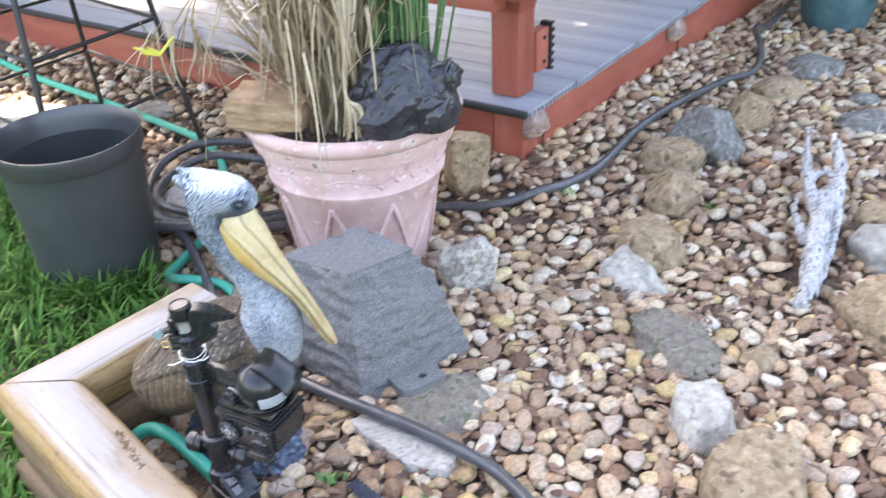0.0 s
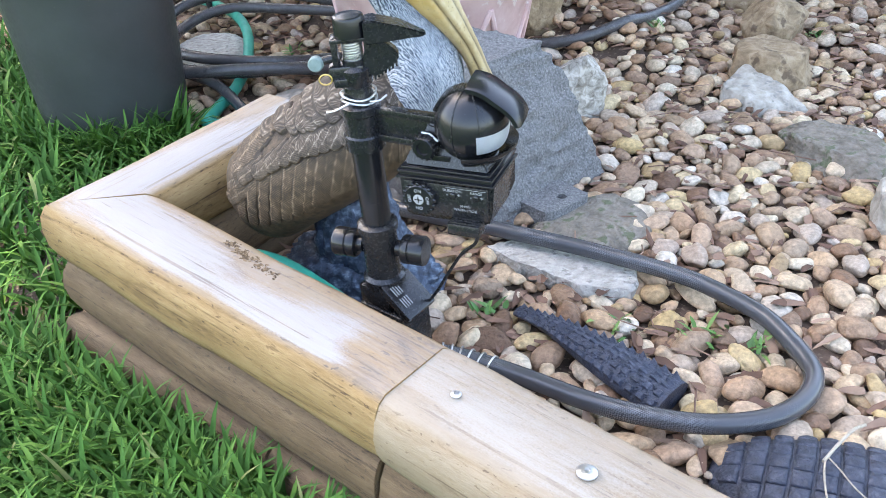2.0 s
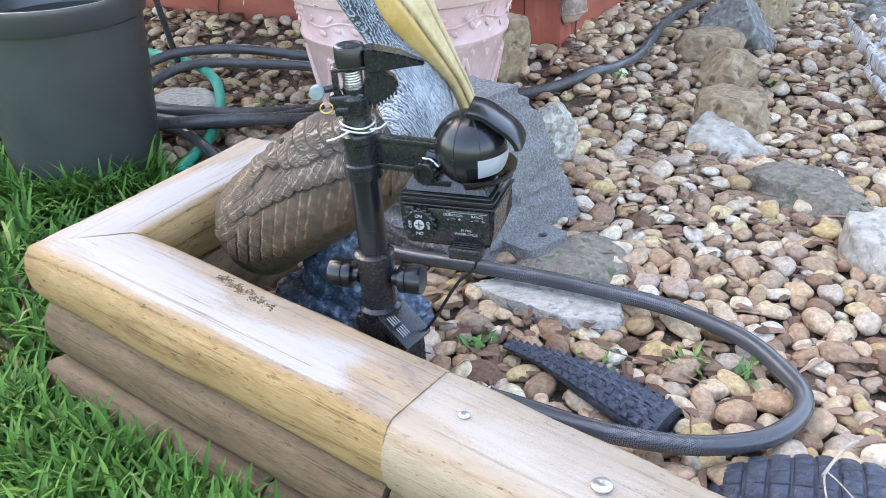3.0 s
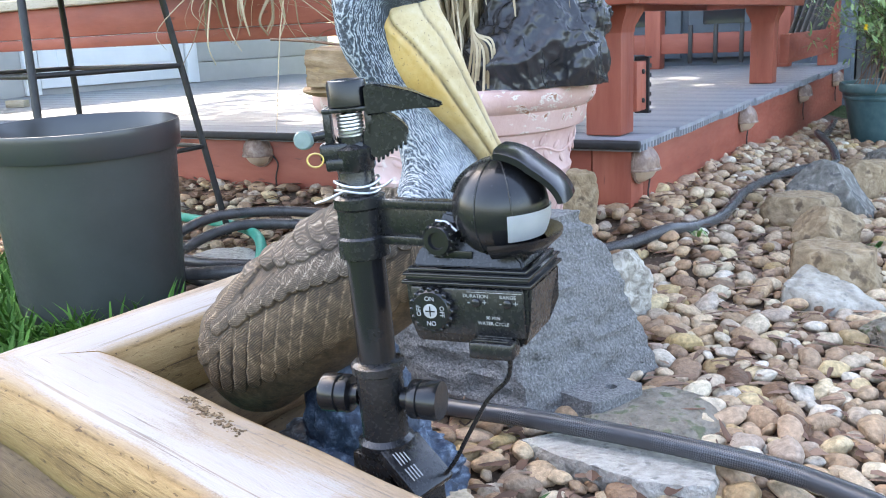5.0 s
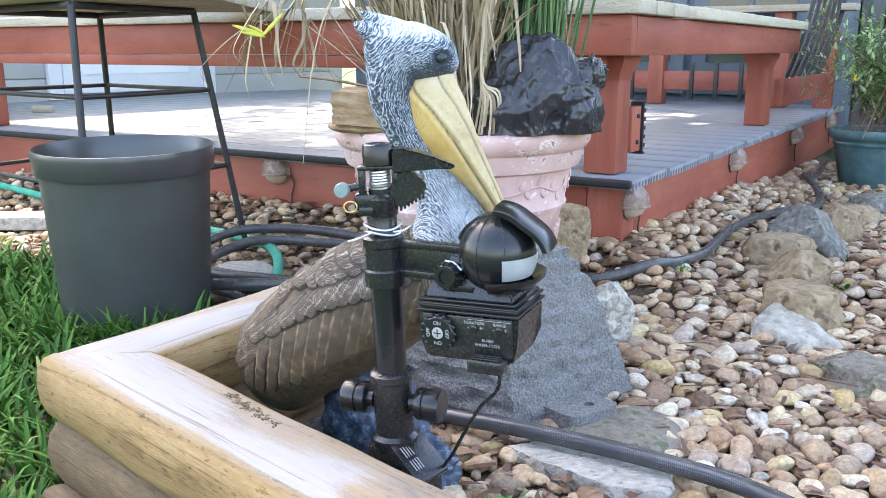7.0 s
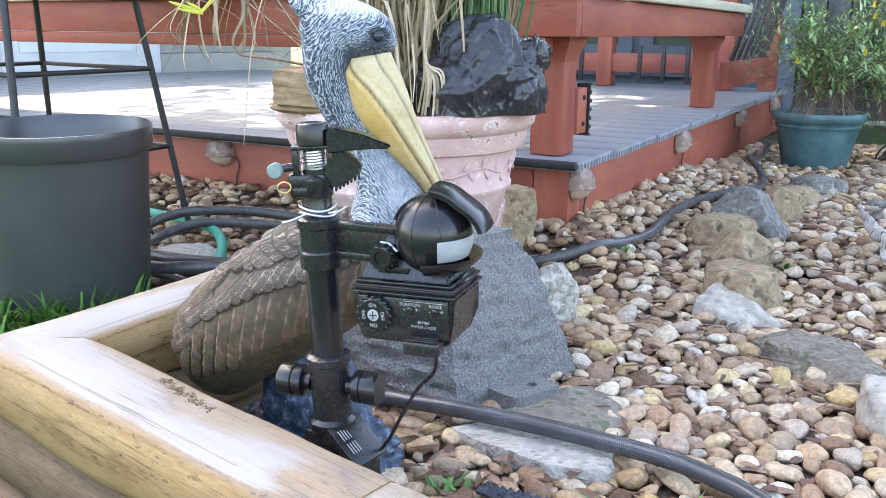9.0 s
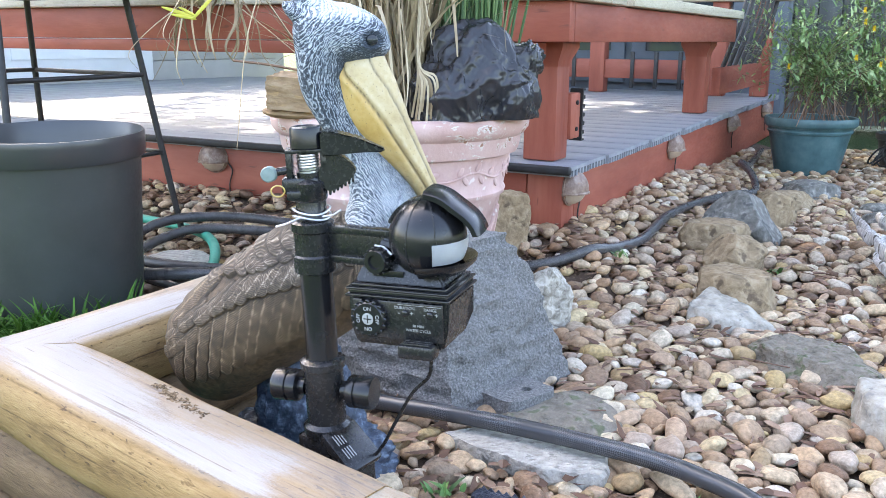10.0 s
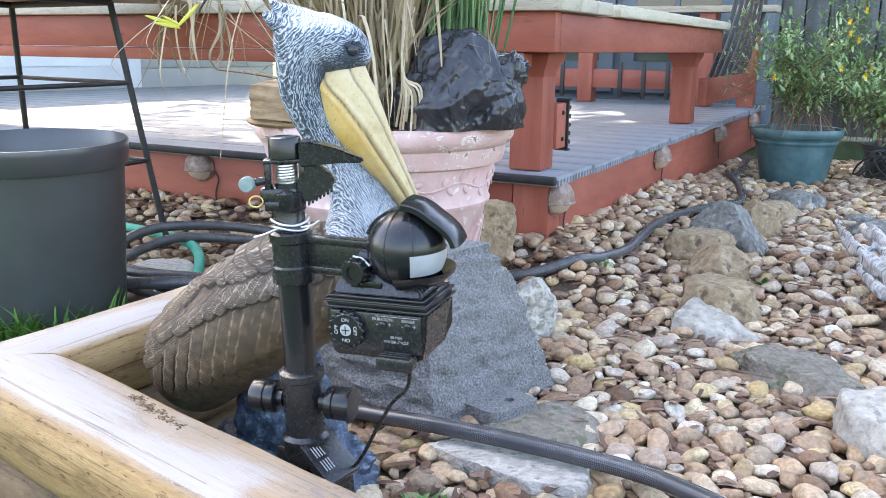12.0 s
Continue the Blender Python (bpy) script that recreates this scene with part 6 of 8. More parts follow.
    # bracket arm towards the sensor, box and dome share one frame
    a_from, a_to = Vector((0.012, -0.004, 0.334)), Vector((0.085, -0.046, 0.332))
    bm = bmesh.new()
    w = a_to - a_from
    mb = Matrix.Translation(a_from) @ pose(0, 0, 0, 0, 0, math.degrees(math.atan2(w.y, w.x)))
    ln = w.length
    box(bm, (0, -0.006, 0.008), (ln, 0.006, 0.016), 0.0015, mb)
    box(bm, (0, -0.006, -0.022), (ln, 0.006, -0.014), 0.0015, mb)
    box(bm, (0, -0.003, -0.016), (ln, 0.003, 0.010), 0.0008, mb)
    part("bracket_arm", bm, M_BLACK, e)
    bm = bmesh.new()
    mk = mb @ pose(ln - 0.012, -0.006, -0.010, 90, 0, 0)
    prof = []
    lathe(bm, [(0.005, 0), (0.005, 0.004), (0.012, 0.005), (0.0125, 0.008), (0.0125, 0.020), (0.011, 0.0225), (0.007, 0.0225), (0.006, 0.020)], 24, mk)
    k2 = part("tilt_knob", bm, M_BLACK_GLOSS, e)
    for k in range(14):
        bm = bmesh.new()
        box(bm, (0.0118, -0.0011, 0.007), (0.0138, 0.0011, 0.021), 0.0004, mk @ pose(0, 0, 0, 0, 0, k * 360 / 14))
        part("grip_rib", bm, M_BLACK, k2)
    bm = bmesh.new()
    tube(bm, [(mk @ Vector((0.013, 0.006, 0.012))), (mk @ Vector((0.005, 0.013, 0.012))), (mk @ Vector((-0.004, 0.014, 0.013)))], 0.0012, 6)
    part("wire_tie", bm, M_STEEL, k2)

    # sensor box; its own axes: x along the face, -y out of the face
    inv = e.matrix_world.inverted()
    mbx = inv @ pose(-0.2905, 1.005, 0.315, 0, 0, -26) @ pose(0, 0, 0, 2, -2, 0)
    bm = bmesh.new()
    pr = [(-0.034, 0.018), (-0.036, -0.012), (-0.030, -0.032), (0.030, -0.032), (0.036, -0.012), (0.034, 0.018)]
    A = [bm.verts.new(mbx @ Vector((-0.052 + (0.004 if z < -0.02 else 0), y, z))) for y, z in pr]
    B = [bm.verts.new(mbx @ Vector((0.052 - (0.010 if z < -0.02 else 0), y, z))) for y, z in pr]
    n = len(pr)
    for k in range(n):
        bm.faces.new((A[k], A[(k + 1) % n], B[(k + 1) % n], B[k]))
    bm.faces.new(list(reversed(A)))
    bm.faces.new(B)
    bmesh.ops.recalc_face_normals(bm, faces=bm.faces)
    bmesh.ops.bevel(bm, geom=bm.edges[:], offset=0.0025, segments=2, affect="EDGES")
    part("battery_box", bm, M_BLACK, e)
    bm = bmesh.new()
    box(bm, (-0.0535, -0.0385, 0.0178), (0.0535, 0.0385, 0.0205), 0.0010, mbx)
    box(bm, (-0.0505, -0.0355, 0.0206), (0.0505, 0.0355, 0.0242), 0.0008, mbx)
    box(bm, (-0.0525, -0.0375, 0.0243), (0.0525, 0.0375, 0.0268), 0.0010, mbx)
    box(bm, (-0.049, -0.034, 0.0269), (0.049, 0.034, 0.030), 0.0012, mbx)
    part("lid", bm, M_BLACK_GLOSS, e, "stepped glossy lid")
    # neck that carries the dome
    bm = bmesh.new()
    pr = [(-0.046, 0.0295), (0.046, 0.0295), (0.044, 0.036), (0.030, 0.046), (-0.006, 0.050), (-0.012, 0.068), (-0.024, 0.070), (-0.030, 0.052), (-0.044, 0.040)]
    A = [bm.verts.new(mbx @ Vector((x, -0.030 + (z - 0.0295) * 0.45, z))) for x, z in pr]
    B = [bm.verts.new(mbx @ Vector((x, 0.028 - (z - 0.0295) * 0.45, z))) for x, z in pr]
    n = len(pr)
    for k in range(n):
        bm.faces.new((A[k], A[(k + 1) % n], B[(k + 1) % n], B[k]))
    bm.faces.new(list(reversed(A)))
    bm.faces.new(B)
    bmesh.ops.recalc_face_normals(bm, faces=bm.faces)
    bmesh.ops.bevel(bm, geom=bm.edges[:], offset=0.002, segments=2, affect="EDGES")
    part("saddle", bm, M_BLACK, e)
    bm = bmesh.new()
    box(bm, (-0.026, -0.0272, 0.0365), (0.004, -0.0262, 0.0425), 0.0003, mbx)
    part("maker_plate", bm, M_BLACK_GLOSS, e)
    # face plate, dial and printing
    bm = bmesh.new()
    box(bm, (-0.046, -0.0385, -0.022), (0.047, -0.0345, 0.0165), 0.002, mbx)
    part("face_plate", bm, M_BLACK, e)
    md = mbx @ pose(-0.027, -0.0387, -0.001, 90, 0, 0)
    bm = bmesh.new()
    lathe(bm, [(0.0165, 0), (0.0165, 0.0045), (0.0150, 0.0062), (0.004, 0.0062)], 40, md)
    dial = part("dial", bm, M_BLACK_GLOSS, e)
    for k in range(16):
        bm = bmesh.new()
        lathe(bm, [(0.0022, 0), (0.0022, 0.0050), (0.0012, 0.0058)], 8, md @ pose(0, 0, 0, 0, 0, k * 22.5) @ pose(0.0167, 0, 0))
        part("dial_lobe", bm, M_BLACK_GLOSS, dial)
    bm = bmesh.new()
    lathe(bm, [(0.0058, 0.0062), (0.0058, 0.0066), (0.002, 0.0066)], 24, md)
    part("dial_centre", bm, M_PRINT, dial, "pale printed dial centre")
    bm = bmesh.new()
    for a in (0, 90):
        box(bm, (-0.004, -0.0005, 0.00665), (0.004, 0.0005, 0.0070), 0, md @ pose(0, 0, 0, 0, 0, a))
    part("dial_cross", bm, M_BLACK, dial)
    for txt, a in (("ON", 0), ("OFF", 90), ("ON", 180), ("OFF", 270)):
        words(txt, 0.0052, md @ pose(0, 0, 0.0064, 0, 0, a) @ pose(0, 0.0098, 0), M_PRINT, dial, "dial_lettering")
    face = mbx @ pose(0, -0.0387, 0, 90, 0, 0)
    for txt, x, z, s in (("DURATION", 0.009, 0.0108, 0.0040), ("RANGE", 0.035, 0.0108, 0.0040), ("-", 0.003, 0.006, 0.007), ("+", 0.016, 0.006, 0.007),
                         ("-", 0.029, 0.006, 0.007), ("+", 0.041, 0.006, 0.007), ("30 MIN", 0.022, -0.006, 0.0038), ("WATER CYCLE", 0.022, -0.0105, 0.0038)):
        words(txt, s, face @ pose(x, z, 0.0001), M_PRINT, e, "lettering")
    bm = bmesh.new()
    box(bm, (0.002, -0.0388, 0.0138), (0.046, -0.0385, 0.0141), 0, mbx)
    part("printed_line", bm, M_PRINT, e)
    for x in (0.0095, 0.035):
        bm = bmesh.new()
        lathe(bm, [(0.0034, 0), (0.0034, 0.002), (0.002, 0.003), (0.0008, 0.003)], 16, face @ pose(x, 0.006, 0))
        part("trimmer", bm, M_BLACK_GLOSS, e)
    bm = bmesh.new()
    lathe(bm, [(0.0022, 0), (0.0022, 0.001)], 14, face @ pose(0.040, -0.011, 0))
    part("indicator", bm, M_BLACK_GLOSS, e)
    # drawer for the plug, with ribs, below the face
    bm = bmesh.new()
    box(bm, (0.004, -0.050, -0.036), (0.040, -0.030, -0.022), 0.003, mbx)
    dr = part("plug_cover", bm, M_BLACK, e)
    for k in range(4):
        bm = bmesh.new()
        box(bm, (0.008, -0.048 + 0.0045 * k, -0.0222), (0.036, -0.046 + 0.0045 * k, -0.0205), 0.0006, mbx)
        part("rib", bm, M_BLACK, dr)
    # dome with seam lines, lens, lower lip and visor
    dc = mbx @ Vector((0.020, -0.002, 0.071))
    mdm = Matrix.Translation(dc) @ mbx.to_3x3().to_4x4() @ pose(0, 0, 0, 0, 0, 8)      # +x is the way the sensor looks
    R = 0.0375
    bm = bmesh.new()
    bmesh.ops.create_uvsphere(bm, u_segments=48, v_segments=32, radius=R, matrix=mdm @ Matrix.Diagonal((1, 1, 1.05, 1)))
    part("dome", bm, M_BLACK_GLOSS, e, "glossy round sensor housing")
    for tilt in (-18, 26):
        bm = bmesh.new()
        pts = [mdm @ pose(0, 0, 0, 0, 0, tilt) @ Vector((0, (R + 0.0002) * math.cos(a), 1.05 * (R + 0.0002) * math.sin(a))) for a in [math.pi * 2 * k / 48 for k in range(49)]]
        tube(bm, pts, 0.0007, 6)
        part("seam", bm, M_BLACK, e)
    bm = bmesh.new()
    rows = []
    for i in range(9):
        z = -0.020 + 0.021 * i / 8
        rr = math.sqrt(max(R * R - (z * 0.95) ** 2, 0)) + 0.0012
        rows.append([bm.verts.new(mdm @ Vector((rr * math.cos(radians(a)), rr * math.sin(radians(a)), z))) for a in range(-70, 71, 5)])
    for a, b in zip(rows, rows[1:]):
        for k in range(len(a) - 1):
            bm.faces.new((a[k], a[k + 1], b[k + 1], b[k]))
    bmesh.ops.solidify(bm, geom=bm.faces[:], thickness=-0.001)
    part("lens", bm, M_LENS, e, "milky white sensor lens")
    # lower lip: a flaring dish below the lens
    bm = bmesh.new()
    rows = []
    for rr, z in ((0.026, -0.034), (0.036, -0.031), (0.046, -0.022), (0.047, -0.018), (0.043, -0.0205), (0.034, -0.026)):
        rows.append([bm.verts.new(mdm @ Vector((rr * math.cos(radians(a)), rr * math.sin(radians(a)), z))) for a in range(-91, 92, 7)])
    for a, b in zip(rows, rows[1:]):
        for k in range(len(a) - 1):
            bm.faces.new((a[k], a[k + 1], b[k + 1], b[k]))
    part("lower_lip", bm, M_BLACK_GLOSS, e)
    # visor: a thick band over the top, standing forward
    bm = bmesh.new()
    rows = []
    band = [(0.0005, -0.023), (0.0050, -0.0235), (0.0072, -0.020), (0.0082, 0.0), (0.0072, 0.020), (0.0050, 0.0235), (0.0005, 0.023), (0.0, 0.0)]
    mv = mdm
    for a in range(6, 87, 4):
        ca, sa = math.cos(radians(a)), math.sin(radians(a))
        reach = R + 0.011 * smooth01((50 - a) / 50)
        rows.append([bm.verts.new(mv @ Vector(((reach + rr) * ca, y, (reach + rr) * sa * 1.05 + 0.001))) for rr, y in band])
    for a, b in zip(rows, rows[1:]):
        for k in range(len(band)):
            bm.faces.new((a[k], b[k], b[(k + 1) % len(band)], a[(k + 1) % len(band)]))
    bm.faces.new(rows[0])
    bm.faces.new(list(reversed(rows[-1])))
    bmesh.ops.recalc_face_normals(bm, faces=bm.faces)
    part("visor", bm, M_BLACK_GLOSS, e, smooth=50)
    bm = bmesh.new()
    for k in range(16):
        a = radians(88 + 4.5 * k)
        box(bm, (R - 0.0005, -0.009, -0.0011), (R + 0.0022, 0.009, 0.0011), 0.0004, mv @ pose(0, 0, 0, 0, -math.degrees(a), 0))
    part("ratchet_teeth", bm, M_BLACK, e)
    # thin cable from the box down to the foot
    bm = bmesh.new()
    pts = [inv @ Vector(p) for p in ((-0.268, 0.972, 0.294), (-0.2735, 0.974, 0.277), (-0.2755, 0.985, 0.250), (-0.291, 1.0, 0.226), (-0.308, 1.015, 0.188), (-0.322, 1.028, 0.155), (-0.338, 1.030, 0.138), (-0.352, 1.030, 0.145), (-0.360, 1.035, 0.160))]
    tube(bm, spline(pts, 8), 0.0019, 8)
    part("cable", bm, M_BLACK, e, "thin black cable")
    # hose coupling at the foot
    bm = bmesh.new()
    lathe(bm, [(0.016, 0), (0.017, 0.003), (0.017, 0.022), (0.014, 0.026), (0.014, 0.036)], 24, inv @ pose(-0.345, 1.025, 0.075) @ pose(0, 0, 0, 0, 110, -42))
    part("coupling", bm, M_STEEL, e, "threaded steel hose coupling")
    return e


sprinkler()
ROCKS_EXCLUDE.append((-0.374, 1.056, 0.045))

# ---------------------------------------------------------------- bucket and planter


def bucket():
    e = thing("nursery_bucket", "large black plastic nursery bucket standing in the grass", "bucket", (-0.950, 1.925, 0.014), (1.8, 0, 0))
    bm = bmesh.new()
    lathe(bm, [(0.136, 0.0), (0.143, 0.004), (0.1616, 0.332), (0.1616, 0.334)], 64, cap=False)
    lathe(bm, [(0.156, 0.324), (0.137, 0.012), (0.02, 0.010)], 64, cap=False)
    part("shell", bm, M_BUCKET, e)
    bm = bmesh.new()
    lathe(bm, [(0.1600, 0.332), (0.1685, 0.332), (0.1703, 0.336), (0.1718, 0.366), (0.1722, 0.374), (0.1708, 0.3785), (0.1688, 0.3790), (0.1668, 0.376), (0.1620, 0.350), (0.1535, 0.318)], 72, cap=False)
    part("rim_band", bm, M_BUCKET_RIM, e, "sheeny black rim band")
    bm = bmesh.new()
    lathe(bm, [(0.141, 0.09), (0.10, 0.094), (0.04, 0.10), (0.004, 0.10)], 40, cap=False)
    part("soil", bm, M_SOIL, e)
    rnd = random.Random(4)
    for k in range(6):
        bm = rock_mesh((0.014, 0.011, 0.009), 40 + k, 4, 0.85, 0.05, 2)
        ob = part("stone", bm, M_ROCK_WHITE, e, "pale stone chip")
        a, r = rnd.uniform(0, 6.28), rnd.uniform(0.02, 0.08)
        ob.matrix_basis = pose(r * math.cos(a), r * math.sin(a), 0.105, 0, 0, rnd.uniform(0, 360))
    ROCKS_EXCLUDE.append((-0.950, 1.925, 0.145))


bucket()

POT = Vector((-0.280, 1.985, 0.02))


def planter():
    e = thing("pink_planter", "large peeling pink terracotta planter with moulded bands", "planter", POT)
    e.scale = (1.05, 1.05, 1.04)
    bm = bmesh.new()
    lathe(bm, [(0.140, 0.0), (0.150, 0.006), (0.158, 0.05), (0.196, 0.232), (0.203, 0.238), (0.205, 0.246), (0.201, 0.254), (0.214, 0.318)], 72, cap=False)
    part("body", bm, M_POT, e)
    bm = bmesh.new()
    lathe(bm, [(0.215, 0.316), (0.226, 0.320), (0.230, 0.330), (0.2335, 0.352), (0.240, 0.356), (0.247, 0.366), (0.249, 0.380), (0.245, 0.388), (0.234, 0.391), (0.224, 0.386), (0.214, 0.34), (0.150, 0.03), (0.02, 0.03)], 72, cap=False)
    part("rim", bm, M_POT_RIM, e, "worn terracotta rim with white flecks")
    # crossed raised bands round the lower wall

    def wall(a, z, lift=0.003):
        r = 0.158 + (0.196 - 0.158) * (z - 0.05) / 0.182 + lift
        return Vector((r * math.cos(a), r * math.sin(a), z))

    n = 9
    for k in range(n):
        a0 = 2 * math.pi * k / n
        for s in (1, -1):
            bm = bmesh.new()
            pts = [wall(a0 + s * (math.pi / n) * t / 10, 0.03 + 0.185 * t / 10, 0.0015) for t in range(11)]
            tube(bm, pts, 0.0055, 8)
            part("diagonal_band", bm, M_POT, e)
    # moulded leaf sprays in the upper band
    for k in range(10):
        a0 = 2 * math.pi * (k + 0.3) / 10
        bm = bmesh.new()

        def up(a, z):
            r = 0.201 + (0.214 - 0.201) * (z - 0.254) / 0.064 + 0.001
            return Vector((r * math.cos(a), r * math.sin(a), z))

        step = 2 * math.pi / 100
        tube(bm, [up(a0 + step * t, 0.285 + 0.007 * math.sin(t * math.pi / 5)) for t in range(-5, 6)], 0.0022, 6)
        for t, s in ((-4, 1), (-2, -1), (0, 1), (1, -1), (3, 1), (4, -1)):
            c = up(a0 + step * t, 0.285 + 0.007 * math.sin(t * math.pi / 5) + s * 0.011)
            a = a0 + step * t
            m = Matrix.Translation(c) @ pose(0, 0, 0, 0, 0, math.degrees(a)) @ pose(0, 0, 0, 35 * s + 20 * math.sin(t * 2.3 + k)) @ Matrix.Diagonal((0.0022, 0.0105, 0.0055, 1))
            bmesh.ops.create_uvsphere(bm, u_segments=10, v_segments=6, radius=1, matrix=m)
        part("leaf_spray", bm, M_POT, e)
    bm = bmesh.new()
    lathe(bm, [(0.222, 0.35), (0.12, 0.362), (0.01, 0.366)], 48, cap=False)
    part("soil", bm, M_SOIL, e)
    ROCKS_EXCLUDE.append((POT.x, POT.y, 0.15))


planter()


def bag():
    """Bin bag pulled over half of the planter: taut folds that run to the tied corner."""
    bm = bmesh.new()
    for (x, y, z, a, b, c) in ((-0.145, 1.86, 0.500, 0.098, 0.105, 0.102), (-0.185, 1.83, 0.455, 0.085, 0.09, 0.085), (-0.085, 1.85, 0.475, 0.060, 0.09, 0.085), (-0.055, 1.845, 0.528, 0.040, 0.05, 0.038), (-0.17, 1.86, 0.545, 0.065, 0.07, 0.050)):
        bmesh.ops.create_icosphere(bm, subdivisions=4, radius=1, matrix=Matrix.Translation((x, y, z)) @ Matrix.Diagonal((a, b, c, 1)))
    bm = remeshed(bm, 0.0028, 9)
    tie = Vector((-0.035, 1.83, 0.50))
    for v in bm.verts:
        p = v.co
        d = p - tie
        ang = math.atan2(d.z, -d.x)
        far = d.length
        warp = Vector((noise.noise(p * 14), noise.noise(p * 14 + Vector((7, 0, 0))), noise.noise(p * 14 + Vector((0, 7, 0))))) * 0.02
        q = p + warp
        h = 0.012 * noise.noise(p * 11)
        # long folds to the tie, then short creases across them
        f = noise.noise(Vector((ang * 2.6 + 3 * noise.noise(p * 7), far * 6, p.y * 6)))
        h += 0.008 * smooth01(far / 0.09) * (max(0.0, 1 - abs(f) * 3.0) - 0.3)
        # sharp creases between flat facets, coarse and fine
        for scale, rise in ((13, 0.0050), (29, 0.0028), (62, 0.0014)):
            near = noise.voronoi(Vector((q.x * scale * 1.3, q.y * scale, (q.z + 0.5 * q.x) * scale * 0.8)))[0]
            h += rise * (max(0.0, 1 - (near[1] - near[0]) * 4.0) - 0.8 * near[0])
        v.co = p + v.normal * h
        if v.co.z < POT.z + 0.405:
            v.co.z = POT.z + 0.405
    o = Vector((-0.145, 1.85, POT.z + 0.40))
    bmesh.ops.translate(bm, verts=bm.verts, vec=-o)
    single("bin_bag", bm, M_BAG, "crumpled glossy black bin bag stuffed over the planter rim", "bag", o, smooth=60)


bag()


def pot_stones():
    a = bmesh.new()
    bmesh.ops.create_cube(a, size=2)
    bmesh.ops.subdivide_edges(a, edges=a.edges[:], cuts=15, use_grid_fill=True)
    for v in a.verts:
        p = v.co.copy()
        q = p * (0.93 + 0.07 * (1.0 / max(0.6, (abs(p.x) ** 14 + abs(p.y) ** 14 + abs(p.z) ** 14) ** 0.0714)))
        q *= 1 + 0.05 * noise.noise(p * 1.4) + 0.025 * noise.noise(Vector((p.x * 2, p.y * 2, p.z * 9))) + 0.015 * noise.noise(p * 7)
        v.co = Vector((q.x * 0.085, q.y * 0.062, q.z * 0.030))
    single("sandstone_block", a, M_SANDSTONE, "tan sandstone block resting on the planter rim", "stone", (-0.434, 1.850, POT.z + 0.4500), (2, 3, -6), smooth=45)
    b = rock_mesh((0.085, 0.062, 0.016), 62, 5, 0.8, 0.04, 4, (((0, 0, 1), 0.6), ((0, 0, -1), 0.6)))
    single("flat_stone", b, M_SANDSTONE, "flat tan stone under the sandstone block", "stone", (-0.456, 1.860, POT.z + 0.412), (0, 2, 6), smooth=50)


pot_stones()


